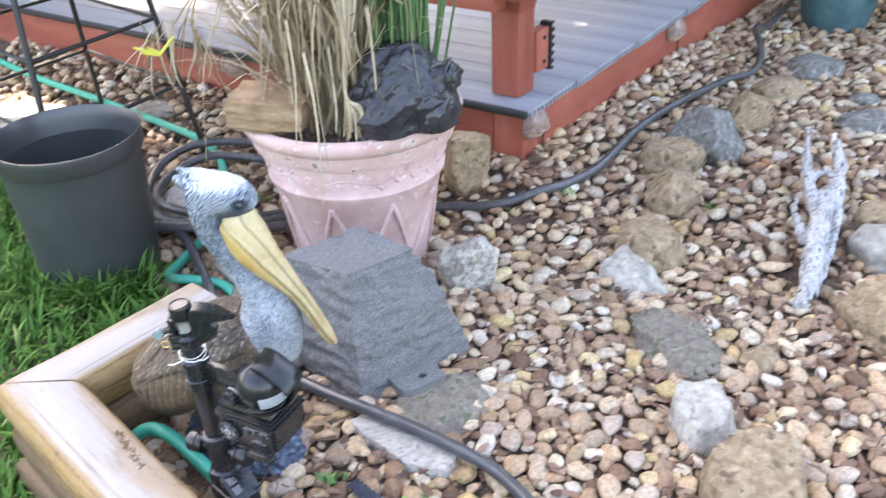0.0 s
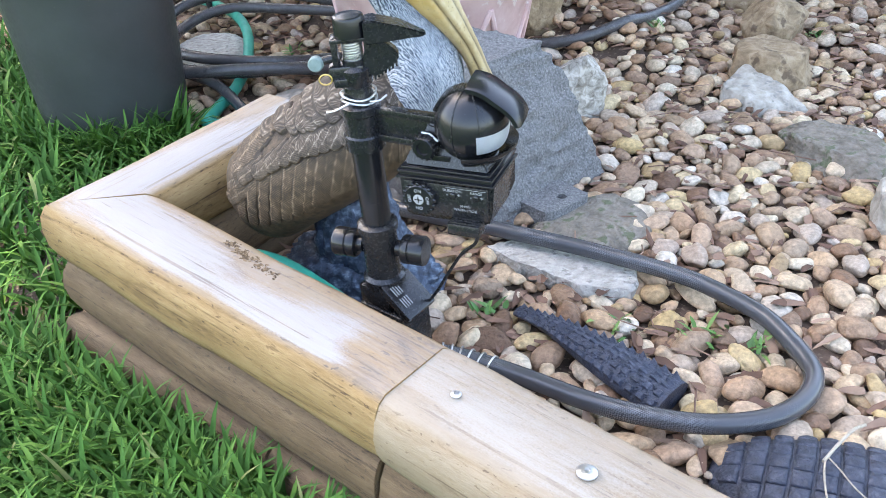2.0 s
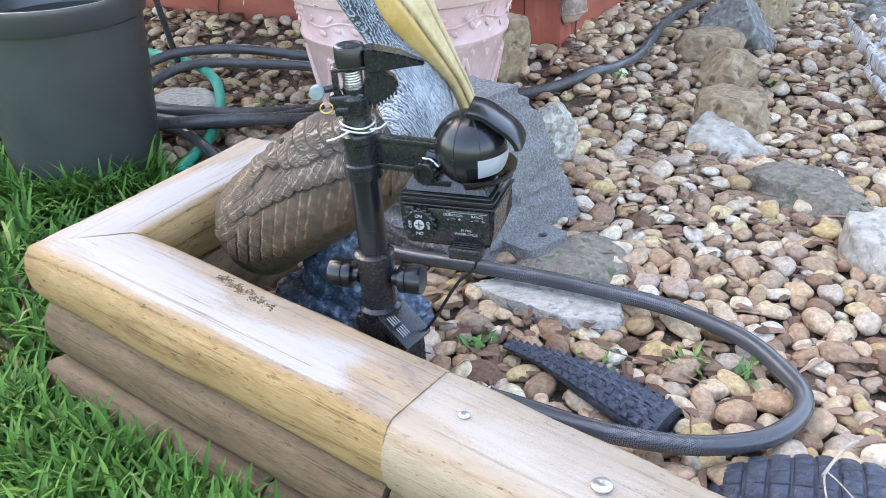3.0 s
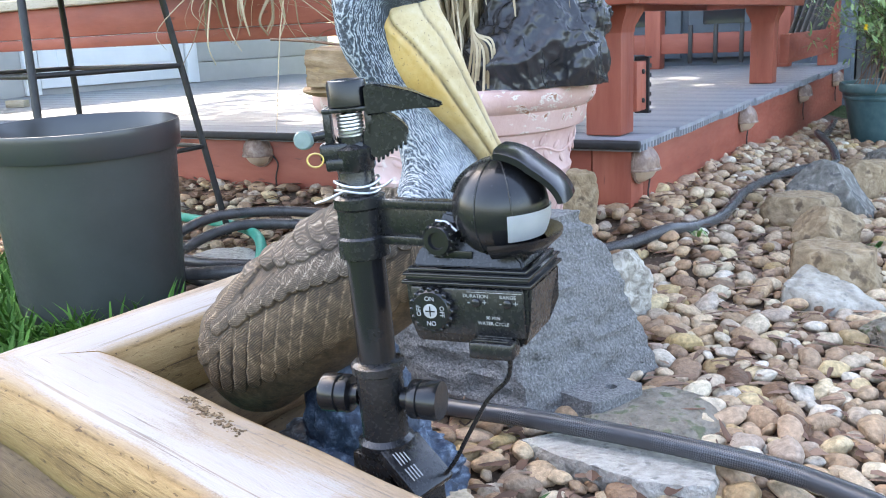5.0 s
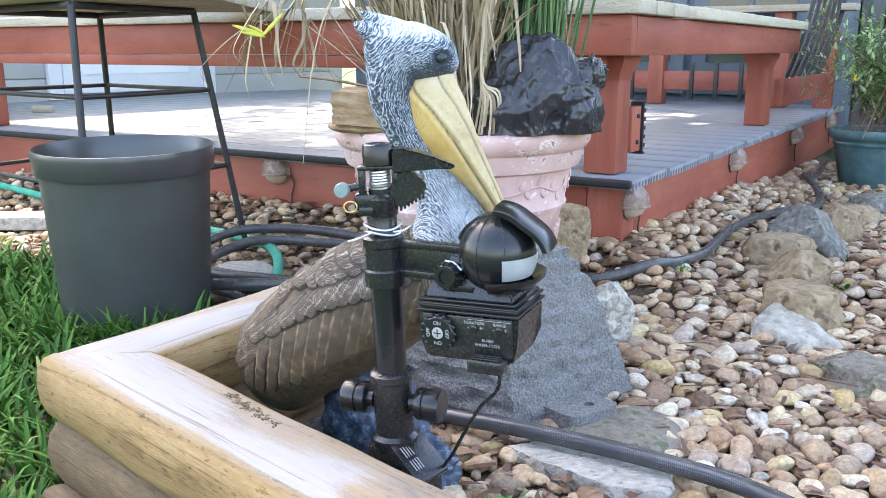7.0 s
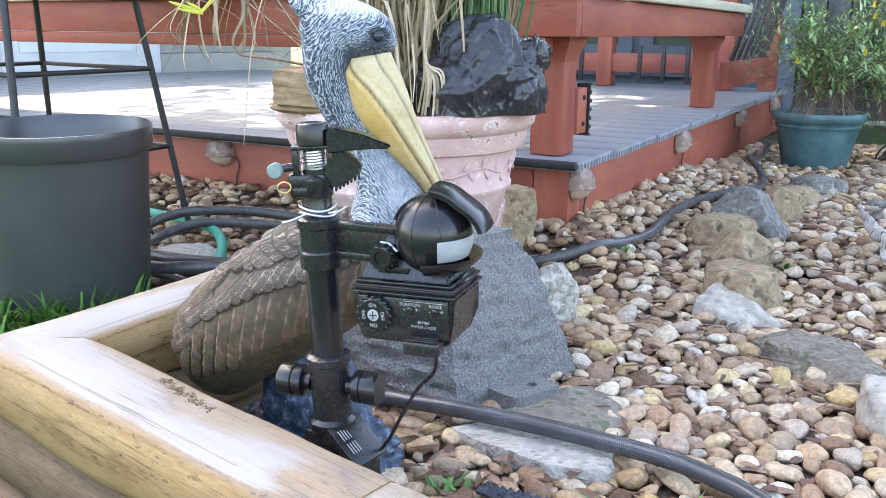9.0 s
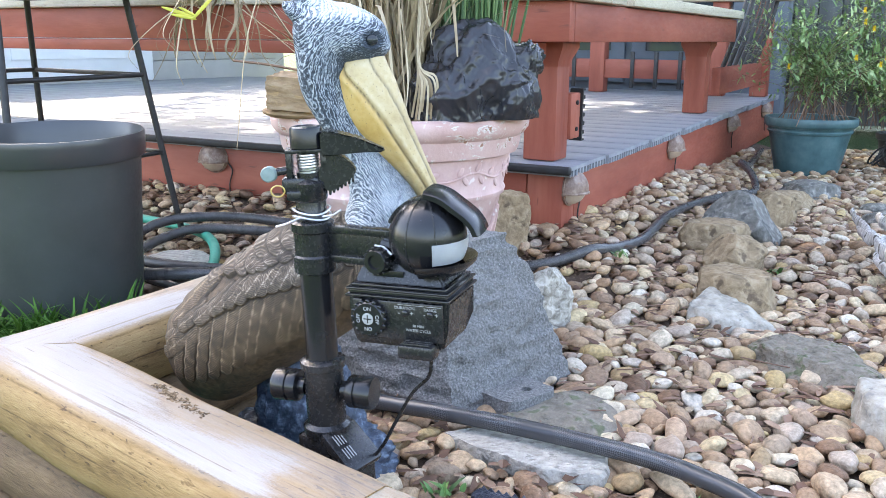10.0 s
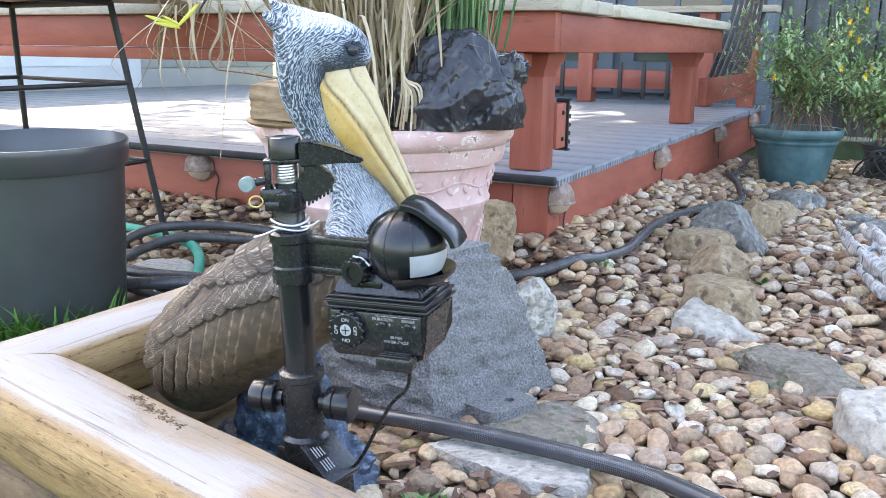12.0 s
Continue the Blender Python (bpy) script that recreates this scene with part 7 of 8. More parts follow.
def pot_plant():
    e = thing("potted_reeds", "half-dried reed clump with green stems and straw in the planter", "plant", (POT.x, POT.y - 0.07, POT.z + 0.36))
    rnd = random.Random(9)
    bm = bmesh.new()
    for k in range(300):
        a, r = rnd.uniform(0, 6.28), rnd.uniform(0, 0.065)
        b = Vector((0.125 + 1.15 * r * math.cos(a), 0.03 + r * math.sin(a), 0))
        h = rnd.uniform(0.55, 0.9)
        t = b + Vector((rnd.gauss(0.0, 0.05), rnd.gauss(0, 0.05), h))
        tube(bm, [b, b.lerp(t, 0.5) + Vector((rnd.gauss(0, 0.008), rnd.gauss(0, 0.008), 0)), t], [0.0029, 0.0027, 0.0013], 5)
    tagged(part("green_growth", bm, M_REED, e, "upright green stems"), kind="stuff")
    bm = bmesh.new()
    for k in range(230):
        a = rnd.uniform(0, 6.28)
        r = rnd.uniform(0, 0.06)
        b = Vector((-0.030 + 1.25 * r * math.cos(a), -0.01 + r * math.sin(a) * 0.8, rnd.uniform(0.0, 0.03)))
        h = rnd.uniform(0.25, 0.62)
        lean = Vector((rnd.gauss(-0.05, 0.09), rnd.gauss(-0.02, 0.06), h))
        m1 = b + lean * 0.55 + Vector((rnd.gauss(0, 0.012), rnd.gauss(0, 0.012), 0))
        t = b + lean
        tube(bm, spline([b, m1, t], 3), rnd.uniform(0.0016, 0.0036), 5, flat=0.5)
    for k in range(230):
        a = rnd.uniform(0, 6.28)
        b = Vector((-0.025 + 0.065 * math.cos(a), -0.01 + 0.05 * math.sin(a), rnd.uniform(0.0, 0.2)))
        leaf(bm, b, (rnd.gauss(-0.15, 0.30), rnd.gauss(-0.1, 0.22), 1.0), rnd.uniform(0.20, 0.45), rnd.uniform(0.007, 0.018), rnd.uniform(0.0, 0.45), 7)
    tagged(part("dry_straw", bm, M_STRAW, e, "bundle of dry straw stems"), kind="stuff")
    # dead blades that hang down over the rim and the side
    bm = bmesh.new()
    for k in range(34):
        z = rnd.uniform(0.18, 0.5)
        b = Vector((rnd.gauss(-0.05, 0.05), rnd.gauss(-0.06, 0.03), z))
        o = Vector((rnd.gauss(0.0, 0.05), -abs(rnd.gauss(0.05, 0.04)), 0))
        tip = b + o * 1.4 + Vector((0, 0, -rnd.uniform(0.12, 0.34)))
        pts = spline([b, b + o * 0.7 + Vector((0, 0, 0.03)), b + o * 1.2 + Vector((rnd.gauss(0, 0.01), 0, -0.08)), tip], 4)
        n = len(pts)
        w = rnd.uniform(0.003, 0.006)
        tube(bm, pts, [w * (1 - 0.8 * i / n) for i in range(n)], 5, flat=0.25)
    # a blade knotted below its middle, its ends looping down to the rim
    knot = Vector((0.027, -0.155, 0.152))
    for k, (dx, dz) in enumerate(((0.0, -0.105), (0.030, -0.088), (0.014, -0.112), (-0.012, -0.10), (0.022, -0.103), (0.006, -0.09), (-0.006, -0.112), (0.018, -0.095), (0.034, -0.07))):
        pts = spline([(0.02 + 0.006 * k, -0.06, 0.45), (0.03 + 0.003 * k, -0.13, 0.30), knot, knot + Vector((dx * 0.7 + 0.006, -0.012, dz * 0.4)), knot + Vector((dx, 0.0, dz))], 5)
        n = len(pts)
        tube(bm, pts, [(0.0030 if i < n * 0.5 else 0.0022) for i in range(n)], 5, flat=0.3)
    tagged(part("hanging_straw", bm, M_STRAW, e, "dead blades hanging over the rim"), kind="stuff")
    # long stalk arching out to the side with a withered tuft
    tuft = Vector((-0.345, -0.06, 0.240))
    bm = bmesh.new()
    for k in range(3):
        tube(bm, spline([(-0.05, 0, 0.20 + 0.05 * k), (-0.16, -0.02, 0.36 + 0.02 * k), (-0.27, -0.05, 0.345), tuft + Vector((0.02 * k, 0, 0.03))], 6), 0.0035, 6, flat=0.6)
    part("arching_stalk", bm, M_STRAW, e)
    bm = bmesh.new()
    for k in range(26):
        b = tuft + Vector((rnd.uniform(-0.07, 0.06), rnd.gauss(0, 0.015), rnd.uniform(-0.01, 0.05)))
        ln = rnd.uniform(0.07, 0.15)
        o = Vector((rnd.gauss(-0.005, 0.022), rnd.gauss(0, 0.015), 0))
        pts = spline([b, b + o + Vector((0, 0, -ln * 0.35)), b + o * 1.7 + Vector((rnd.gauss(0, 0.008), 0, -ln * 0.75)), b + o * 1.5 + Vector((rnd.gauss(0, 0.012), 0, -ln))], 4)
        w = rnd.uniform(0.002, 0.005)
        n = len(pts)
        tube(bm, pts, [w * (1 - 0.75 * i / n) for i in range(n)], 5, flat=0.25)
    part("withered_tuft", bm, M_STRAW, e, "withered hanging tuft")
    bm = bmesh.new()
    for x0, z0, x1, z1, w in ((-0.424, 0.240, -0.366, 0.222, 0.0036), (-0.410, 0.228, -0.364, 0.219, 0.0030), (-0.394, 0.240, -0.364, 0.224, 0.0028), (-0.372, 0.218, -0.330, 0.262, 0.0034)):
        p, q = Vector((x0, -0.100, z0)), Vector((x1, -0.096, z1))
        m = Matrix.Translation((p + q) / 2) @ (q - p).to_track_quat("X", "Z").to_matrix().to_4x4() @ Matrix.Diagonal(((q - p).length / 2, 0.0012, w, 1))
        bmesh.ops.create_uvsphere(bm, u_segments=12, v_segments=8, radius=1, matrix=m)
    part("yellow_leaf", bm, M_YLEAF, e, "yellow-green leaf")


pot_plant()

# ---------------------------------------------------------------- hoses


def hose(label, pts, r, mats, seg=14, n=10, name="garden_hose", over=0.034):
    """A hose through plan points, lying on the stones."""
    bm = bmesh.new()
    line = spline([(p[0], p[1], gz(p[0], p[1]) + over + (p[2] if len(p) > 2 else 0)) for p in pts], n)
    for p in line[::4]:
        ROCKS_EXCLUDE.append((p.x, p.y, 0.008))
    tube(bm, line, r, seg)
    return single(name, bm, mats, label, "hose", smooth=80)


def black_hose():
    r = 0.0122
    loop = [(-0.335, 1.035, 0.065), (-0.285, 1.030, 0.052), (-0.225, 1.001, 0.045), (-0.153, 0.951, 0.044), (-0.091, 0.919, 0.044), (-0.023, 0.899, 0.044), (0.047, 0.902, 0.044), (0.097, 0.929, 0.044), (0.124, 0.968, 0.044),
            (0.125, 1.014, 0.044), (0.107, 1.087, 0.045), (0.067, 1.148, 0.045), (0.018, 1.197, 0.046), (-0.097, 1.277, 0.046), (-0.226, 1.352, 0.045), (-0.323, 1.418, 0.036), (-0.43, 1.50, 0.03), (-0.55, 1.62, 0.035), (-0.61, 1.74, 0.035), (-0.665, 1.85, 0.04), (-0.75, 2.0, 0.05), (-0.84, 2.10, 0.05)]
    e = thing("sprinkler_hose", "thick black braided hose looping over the gravel to the sprinkler", "hose")
    bm = bmesh.new()
    tube(bm, spline(loop, 12), r, 18)
    part("hose", bm, M_HOSE_BRAID, e, smooth=80)
    sp = spline(loop, 30)
    bm = bmesh.new()
    pts = []
    for i in range(8, 48):
        tan = (sp[i + 1] - sp[i]).normalized()
        side = tan.cross(Vector((0, 0, 1))).normalized()
        up = side.cross(tan)
        a = 2 * math.pi * (i - 8) / 7.0
        pts.append(sp[i] + (r + 0.0015) * (math.cos(a) * side + math.sin(a) * up))
    tube(bm, spline([tuple(p) for p in pts], 4), 0.0013, 6)
    part("strain_spring", bm, M_STEEL, e, "wire spring round the hose end")
    for p in sp[::6]:
        ROCKS_EXCLUDE.append((p.x, p.y, 0.006))


black_hose()


def coil():
    """Slack loops of black hose on the ground behind the planter, and its run along the deck."""
    turns = [(-0.30, 2.36, 0.05), (-0.45, 2.43, 0.08), (-0.643, 2.505, 0.098), (-0.756, 2.530, 0.100), (-0.865, 2.515, 0.098), (-0.940, 2.455, 0.080), (-0.962, 2.36, 0.055), (-0.938, 2.25, 0.045), (-0.890, 2.165, 0.045), (-0.810, 2.100, 0.050),
             (-0.720, 2.066, 0.055), (-0.620, 2.073, 0.055), (-0.520, 2.115, 0.050), (-0.430, 2.21, 0.050), (-0.405, 2.32, 0.060), (-0.50, 2.40, 0.075), (-0.65, 2.435, 0.082), (-0.717, 2.458, 0.082), (-0.812, 2.468, 0.080),
             (-0.880, 2.435, 0.065), (-0.916, 2.352, 0.055), (-0.908, 2.255, 0.062), (-0.866, 2.175, 0.070), (-0.785, 2.118, 0.072), (-0.69, 2.092, 0.070), (-0.59, 2.105, 0.060), (-0.50, 2.17, 0.040)]
    bm = bmesh.new()
    tube(bm, spline(turns, 9), 0.0130, 14)
    single("hose_coil", bm, M_HOSE_BLK, "slack loops of black hose lying behind the planter", "hose", smooth=80)
    hose("black hose running along the gravel beside the deck", [(-1.00, 2.13, 0.03), (-0.90, 2.045, 0.05), (-0.80, 2.018, 0.058), (-0.70, 2.012, 0.058), (-0.60, 2.02, 0.05), (-0.51, 2.055, 0.03), (-0.40, 2.15, 0.01), (-0.25, 2.20), (-0.075, 2.19), (0.006, 2.172), (0.09, 2.168), (0.178, 2.190), (0.252, 2.250), (0.350, 2.365), (0.430, 2.50),
         (0.52, 2.655), (0.675, 2.865), (0.90, 3.13), (1.04, 3.27), (1.10, 3.44, 0.03), (1.12, 3.60, 0.045), (1.24, 3.80, 0.02), (1.6, 4.5)], 0.0135, M_HOSE_BLK, over=0.024)


coil()
hose("green garden hose winding over stones and grass edge", [(-2.9, 3.95), (-2.16, 3.60), (-1.704, 3.27), (-1.35, 3.02), (-1.046, 2.80), (-0.892, 2.66, 0.01), (-0.782, 2.47, 0.03), (-0.727, 2.30, 0.03), (-0.712, 2.15, 0.01), (-0.722, 2.03), (-0.745, 1.92), (-0.758, 1.865), (-0.735, 1.84), (-0.69, 1.832), (-0.60, 1.80), (-0.52, 1.70)], 0.0125, M_HOSE_GRN)


def green_end():
    e = thing("green_hose_end", "green hose end with brass coupling inside the timber corner", "hose")
    pts = [(-0.634, 1.183, 0.02), (-0.615, 1.210, 0.072), (-0.577, 1.222, 0.098), (-0.525, 1.198, 0.098), (-0.465, 1.154, 0.080), (-0.425, 1.124, 0.062)]
    bm = bmesh.new()
    tube(bm, spline(pts, 8), 0.0125, 16)
    part("hose", bm, M_HOSE_GRN, e, smooth=80)
    a, b = Vector(pts[-2]), Vector(pts[-1])
    w = (b - a).normalized()
    m = Matrix.Translation(b - w * 0.002) @ w.to_track_quat("Z", "Y").to_matrix().to_4x4()
    bm = bmesh.new()
    prof = [(0.0135, 0.0)]
    for k in range(5):
        prof += [(0.0135, 0.003 + 0.004 * k), (0.0118, 0.005 + 0.004 * k)]
    prof += [(0.0135, 0.024), (0.010, 0.025), (0.009, 0.016)]
    lathe(bm, prof, 20, m)
    part("coupling", bm, M_BRASS, e, "threaded brass coupling")


green_end()

# ---------------------------------------------------------------- rubber alligator decoy


def gator():
    e = thing("alligator_decoy", "dark rubber floating alligator decoy lying in the gravel", "garden decoy")
    # tail
    line = spline([(-0.205, 1.168, 0.019), (-0.158, 1.108, 0.028), (-0.108, 1.038, 0.030), (-0.046, 0.966, 0.020)], 12)
    n = len(line)
    bm = bmesh.new()
    wide = [0.011 + 0.024 * smooth01(i / (n - 1) * 1.1) for i in range(n)]
    tube(bm, line, wide, 24, flat=0.55)
    part("tail", bm, M_RUBBER, e, smooth=60)

    def scute(i, o, h, long, w, sharp):
        """One horny plate on the tail; sharp pulls its crown into a point that leans back."""
        tan = (line[i + 1] - line[i - 1]).normalized()
        side = tan.cross(Vector((0, 0, 1))).normalized()
        rr = wide[i]
        p = line[i] + side * o * rr + Vector((0, 0, math.sqrt(max(0, 1 - o * o)) * rr * 0.55 - 0.0015))
        nrm = (side * o * 0.8 + Vector((0, 0, 1))).normalized()
        cross = nrm.cross(tan)
        bm = bmesh.new()
        a = [bm.verts.new(p + tan * s1 * long + cross * s2 * w) for s1, s2 in ((-1, -1), (1, -1), (1, 1), (-1, 1))]
        b = [bm.verts.new(p + nrm * h * (1.0 if s1 < 0 else 1 - 0.75 * sharp) + tan * (s1 * long * (0.75 - 0.35 * sharp) - 0.0012) + cross * s2 * w * (0.7 - 0.45 * sharp)) for s1, s2 in ((-1, -1), (1, -1), (1, 1), (-1, 1))]
        for k in range(4):
            bm.faces.new((a[k], a[(k + 1) % 4], b[(k + 1) % 4], b[k]))
        bm.faces.new(b)
        bmesh.ops.recalc_face_normals(bm, faces=bm.faces)
        part("tail_scute", bm, M_RUBBER, e)

    rnd = random.Random(19)
    for i in range(1, n - 1, 2):
        t = i / (n - 1)
        grow = 0.7 + 0.5 * t
        scute(i, -0.62, 0.0080 * grow * rnd.uniform(0.85, 1.1), 0.0070, 0.0026 * grow, 0.75)
        scute(i, -0.24, 0.0042 * grow * rnd.uniform(0.85, 1.1), 0.0074, 0.0028 * grow, 0.5)
        scute(i, 0.06, 0.0042 * grow * rnd.uniform(0.85, 1.1), 0.0074, 0.0028 * grow, 0.5)
        scute(i, 0.46, 0.0032 * grow, 0.0050, 0.0050 * grow, 0.1)
        scute(i, 0.84, 0.0050 * grow, 0.0052, 0.0050 * grow, 0.2)
    # pebbled skin between the plates
    bm = bmesh.new()
    for k in range(420):
        i = rnd.randrange(2, n - 2)
        o = rnd.uniform(0.18, 0.95) if rnd.random() < 0.75 else rnd.uniform(-0.9, -0.4)
        tan = (line[i + 1] - line[i - 1]).normalized()
        side = tan.cross(Vector((0, 0, 1))).normalized()
        p = line[i] + tan * rnd.uniform(-0.004, 0.004) + side * o * wide[i] + Vector((0, 0, math.sqrt(1 - o * o) * wide[i] * 0.55))
        bmesh.ops.create_icosphere(bm, subdivisions=1, radius=rnd.uniform(0.0012, 0.0022), matrix=Matrix.Translation(p))
    tagged(part("grained_skin", bm, M_RUBBER, e), kind="stuff")
    # back: a long low oval with rows of flat scutes
    c = Vector((0.115, 0.79, 0.0))
    m = pose(c.x, c.y, 0.006, 0, 0, -28)
    bm = bmesh.new()
    bmesh.ops.create_uvsphere(bm, u_segments=48, v_segments=24, radius=1)
    for v in bm.verts:
        p = v.co
        v.co = m @ Vector((p.x * 0.165, p.y * 0.082, max(p.z, -0.2) * 0.05))
    part("back", bm, M_RUBBER, e, smooth=60)
    for i in range(-6, 7):
        for j in range(-3, 4):
            x, y = i * 0.0235, j * 0.0205
            q = 1 - (x / 0.165) ** 2 - (y / 0.082) ** 2
            if q < 0.1:
                continue
            z = 0.05 * math.sqrt(q)
            nx, ny, nz = x / 0.165 ** 2, y / 0.082 ** 2, z / 0.05 ** 2
            nrm = Vector((nx, ny, nz)).normalized()
            ax = (Vector((1, 0, 0)) - nrm * nrm.x).normalized()
            mm = m @ Matrix.Translation((x, y, z)) @ Matrix((ax, nrm.cross(ax), nrm)).transposed().to_4x4()
            bm = bmesh.new()
            lathe(bm, [(0.0150, -0.003), (0.0146, 0.0012), (0.0128, 0.0030), (0.0085, 0.0042), (0.001, 0.0052)], 4, mm @ pose(0, 0, 0, 0, 0, 45))
            part("back_scute", bm, M_RUBBER, e)
    for x, y, r in ((-0.18, 1.14, 0.02), (-0.14, 1.09, 0.022), (-0.10, 1.04, 0.026), (-0.06, 0.99, 0.028), (0.115, 0.79, 0.07), (0.05, 0.82, 0.06), (0.2, 0.75, 0.06)):
        ROCKS_EXCLUDE.append((x, y, r))


gator()


def dry_twig():
    """A forked dry twig lying over the decoy's back."""
    bm = bmesh.new()
    tube(bm, spline([(0.142, 0.876, 0.050), (0.118, 0.858, 0.062), (0.092, 0.836, 0.066), (0.065, 0.812, 0.067)], 6), 0.0019, 7)
    tube(bm, spline([(0.068, 0.814, 0.067), (0.061, 0.800, 0.066), (0.054, 0.776, 0.060), (0.050, 0.745, 0.050)], 5), 0.0011, 6)
    tube(bm, spline([(0.072, 0.818, 0.067), (0.076, 0.800, 0.068), (0.085, 0.776, 0.062), (0.10, 0.745, 0.060)], 5), 0.0009, 6)
    o = Vector((0.142, 0.876, 0.050))
    bmesh.ops.translate(bm, verts=bm.verts, vec=-o)
    single("twig", bm, M_BENCHTOP, "dry grey forked twig lying on the alligator decoy", "twig", o, smooth=60)


dry_twig()

# ---------------------------------------------------------------- metal stand, driftwood, teal pot


def metal_stand():
    e = thing("plant_stand", "black iron stand with splayed legs and a pale board on top", "stand", (-1.24, 2.57, 0.03))
    feet = [(-0.39, -0.03), (0.37, 0.035), (0.13, -0.46), (-0.13, 0.45)]
    tops = [(-0.29, -0.02), (0.26, 0.03), (0.08, -0.33), (-0.10, 0.33)]

    def at(k, z):
        f = (z - 0.0) / 0.645
        return Vector((feet[k][0] + (tops[k][0] - feet[k][0]) * f, feet[k][1] + (tops[k][1] - feet[k][1]) * f, z))

    for k in range(4):
        bm = bmesh.new()
        rod(bm, at(k, 0.0), at(k, 0.645), 0.0085)
        part("leg", bm, M_IRON, e)
    order = [0, 2, 1, 3]
    for z, r in ((0.645, 0.009), (0.44, 0.006), (0.235, 0.006)):
        for a, b in zip(order, order[1:] + order[:1]):
            bm = bmesh.new()
            rod(bm, at(a, z), at(b, z), r)
            part("rail", bm, M_IRON, e)
    for k, y in enumerate((-0.26, -0.125, 0.01, 0.145, 0.28)):
        bm = bmesh.new()
        box(bm, (-0.42, y - 0.062, 0.655), (0.42, y + 0.062, 0.688), 0.004)
        part("board", bm, M_BENCHTOP, e, "pale wooden board")


metal_stand()


def driftwood():
    bm = bmesh.new()
    rnd = random.Random(8)
    limbs = [(((-0.02, 0.0, 0.02), (0.01, 0.10, 0.04), (0.04, 0.24, 0.06), (0.07, 0.36, 0.07), (0.08, 0.46, 0.075)), (0.022, 0.036, 0.044, 0.048, 0.040)),
             (((0.03, 0.06, 0.02), (0.06, 0.18, 0.04), (0.10, 0.32, 0.06), (0.12, 0.42, 0.07), (0.13, 0.52, 0.08)), (0.016, 0.030, 0.034, 0.034, 0.030)),
             (((0.05, 0.38, 0.07), (0.03, 0.50, 0.08), (0.02, 0.62, 0.09), (0.03, 0.74, 0.10), (0.05, 0.86, 0.105)), (0.036, 0.028, 0.024, 0.018, 0.008)),
             (((0.11, 0.40, 0.07), (0.14, 0.52, 0.08), (0.16, 0.64, 0.09), (0.155, 0.76, 0.095), (0.15, 0.84, 0.10)), (0.036, 0.034, 0.032, 0.026, 0.010)),
             (((0.04, 0.55, 0.08), (0.08, 0.585, 0.09), (0.11, 0.59, 0.09), (0.13, 0.57, 0.09), (0.15, 0.56, 0.085)), (0.012, 0.014, 0.014, 0.014, 0.012)),
             (((0.0, 0.26, 0.05), (-0.02, 0.31, 0.06), (-0.03, 0.36, 0.07), (-0.035, 0.40, 0.075), (-0.03, 0.43, 0.08)), (0.024, 0.02, 0.016, 0.012, 0.006))]
    for line, radii in limbs:
        pts = spline(line, 8)
        n = len(pts)
        tube(bm, pts, [radii[min(k * 4 // (n - 1), 3)] * (1 - (k * 4 / (n - 1)) % 1) + radii[min(k * 4 // (n - 1) + 1, 4)] * ((k * 4 / (n - 1)) % 1) if k < n - 1 else radii[4] for k in range(n)], 16, flat=0.75)
    bm = remeshed(bm, 0.005, 0)
    for v in bm.verts:
        p = v.co
        d = 0.010 * noise.noise(Vector((p.x * 42, p.y * 9, p.z * 42))) + 0.004 * noise.noise(Vector((p.x * 110, p.y * 20, p.z * 110))) - 0.020 * max(0, noise.noise(Vector((p.x * 30, p.y * 14, p.z * 30 + 3))) - 0.12) * 2
        v.co += v.normal * d
        v.co.x *= 0.62
    single("driftwood", bm, M_DRIFT, "bleached gnarled piece of driftwood standing in the gravel", "driftwood", (0.745, 1.70, 0.0), (0, 0, -15), smooth=70)
    ROCKS_EXCLUDE.append((0.80, 1.85, 0.06))


driftwood()


def shrub(e, base, height, spread, n, rnd, flowers=0):
    """Thin branching stems with many small leaves."""
    stems, leaves, blooms = bmesh.new(), bmesh.new(), []
    for k in range(n):
        a = rnd.uniform(0, 6.28)
        r = spread * math.sqrt(rnd.uniform(0.02, 1.0))
        root = base + Vector((rnd.gauss(0, 0.22), rnd.gauss(0, 0.22), 0)) * spread
        t = Vector((r * math.cos(a), r * math.sin(a), height * rnd.uniform(0.40, 1.0) * (1.1 - 0.35 * r / spread)))
        rise = Vector((root.x * 0.4 + t.x * 0.25, root.y * 0.4 + t.y * 0.25, t.z * 0.62))
        pts = spline([root, base + rise, base + t], 7)
        tube(stems, pts, [0.0022 * (1 - 0.7 * i / len(pts)) for i in range(len(pts))], 5)
        for i in range(5, len(pts)):
            for q in range(8):
                w = Vector((rnd.gauss(0, 1), rnd.gauss(0, 1), rnd.gauss(0.1, 0.6)))
                p = pts[i] + w.normalized() * rnd.uniform(0, 0.075)
                leaf(leaves, p, w, rnd.uniform(0.022, 0.052), rnd.uniform(0.011, 0.022), 0.15, 2)
        blooms.append(pts[-1])
    tagged(part("branching", stems, M_LEAF_DRY, e), kind="stuff")
    tagged(part("foliage", leaves, M_SHRUB, e, "feathery green foliage"), kind="stuff")
    for p in sorted(blooms, key=lambda q: q.y + rnd.uniform(0, 0.25))[:flowers]:
        bm = bmesh.new()
        for q in range(9):
            a = 2 * math.pi * q / 9
            leaf(bm, p + Vector((0, -0.01, 0.01)), (math.cos(a), -0.35, math.sin(a)), 0.017, 0.016, 0.0, 2)
        part("flower", bm, M_FLOWER, e, "yellow flower")


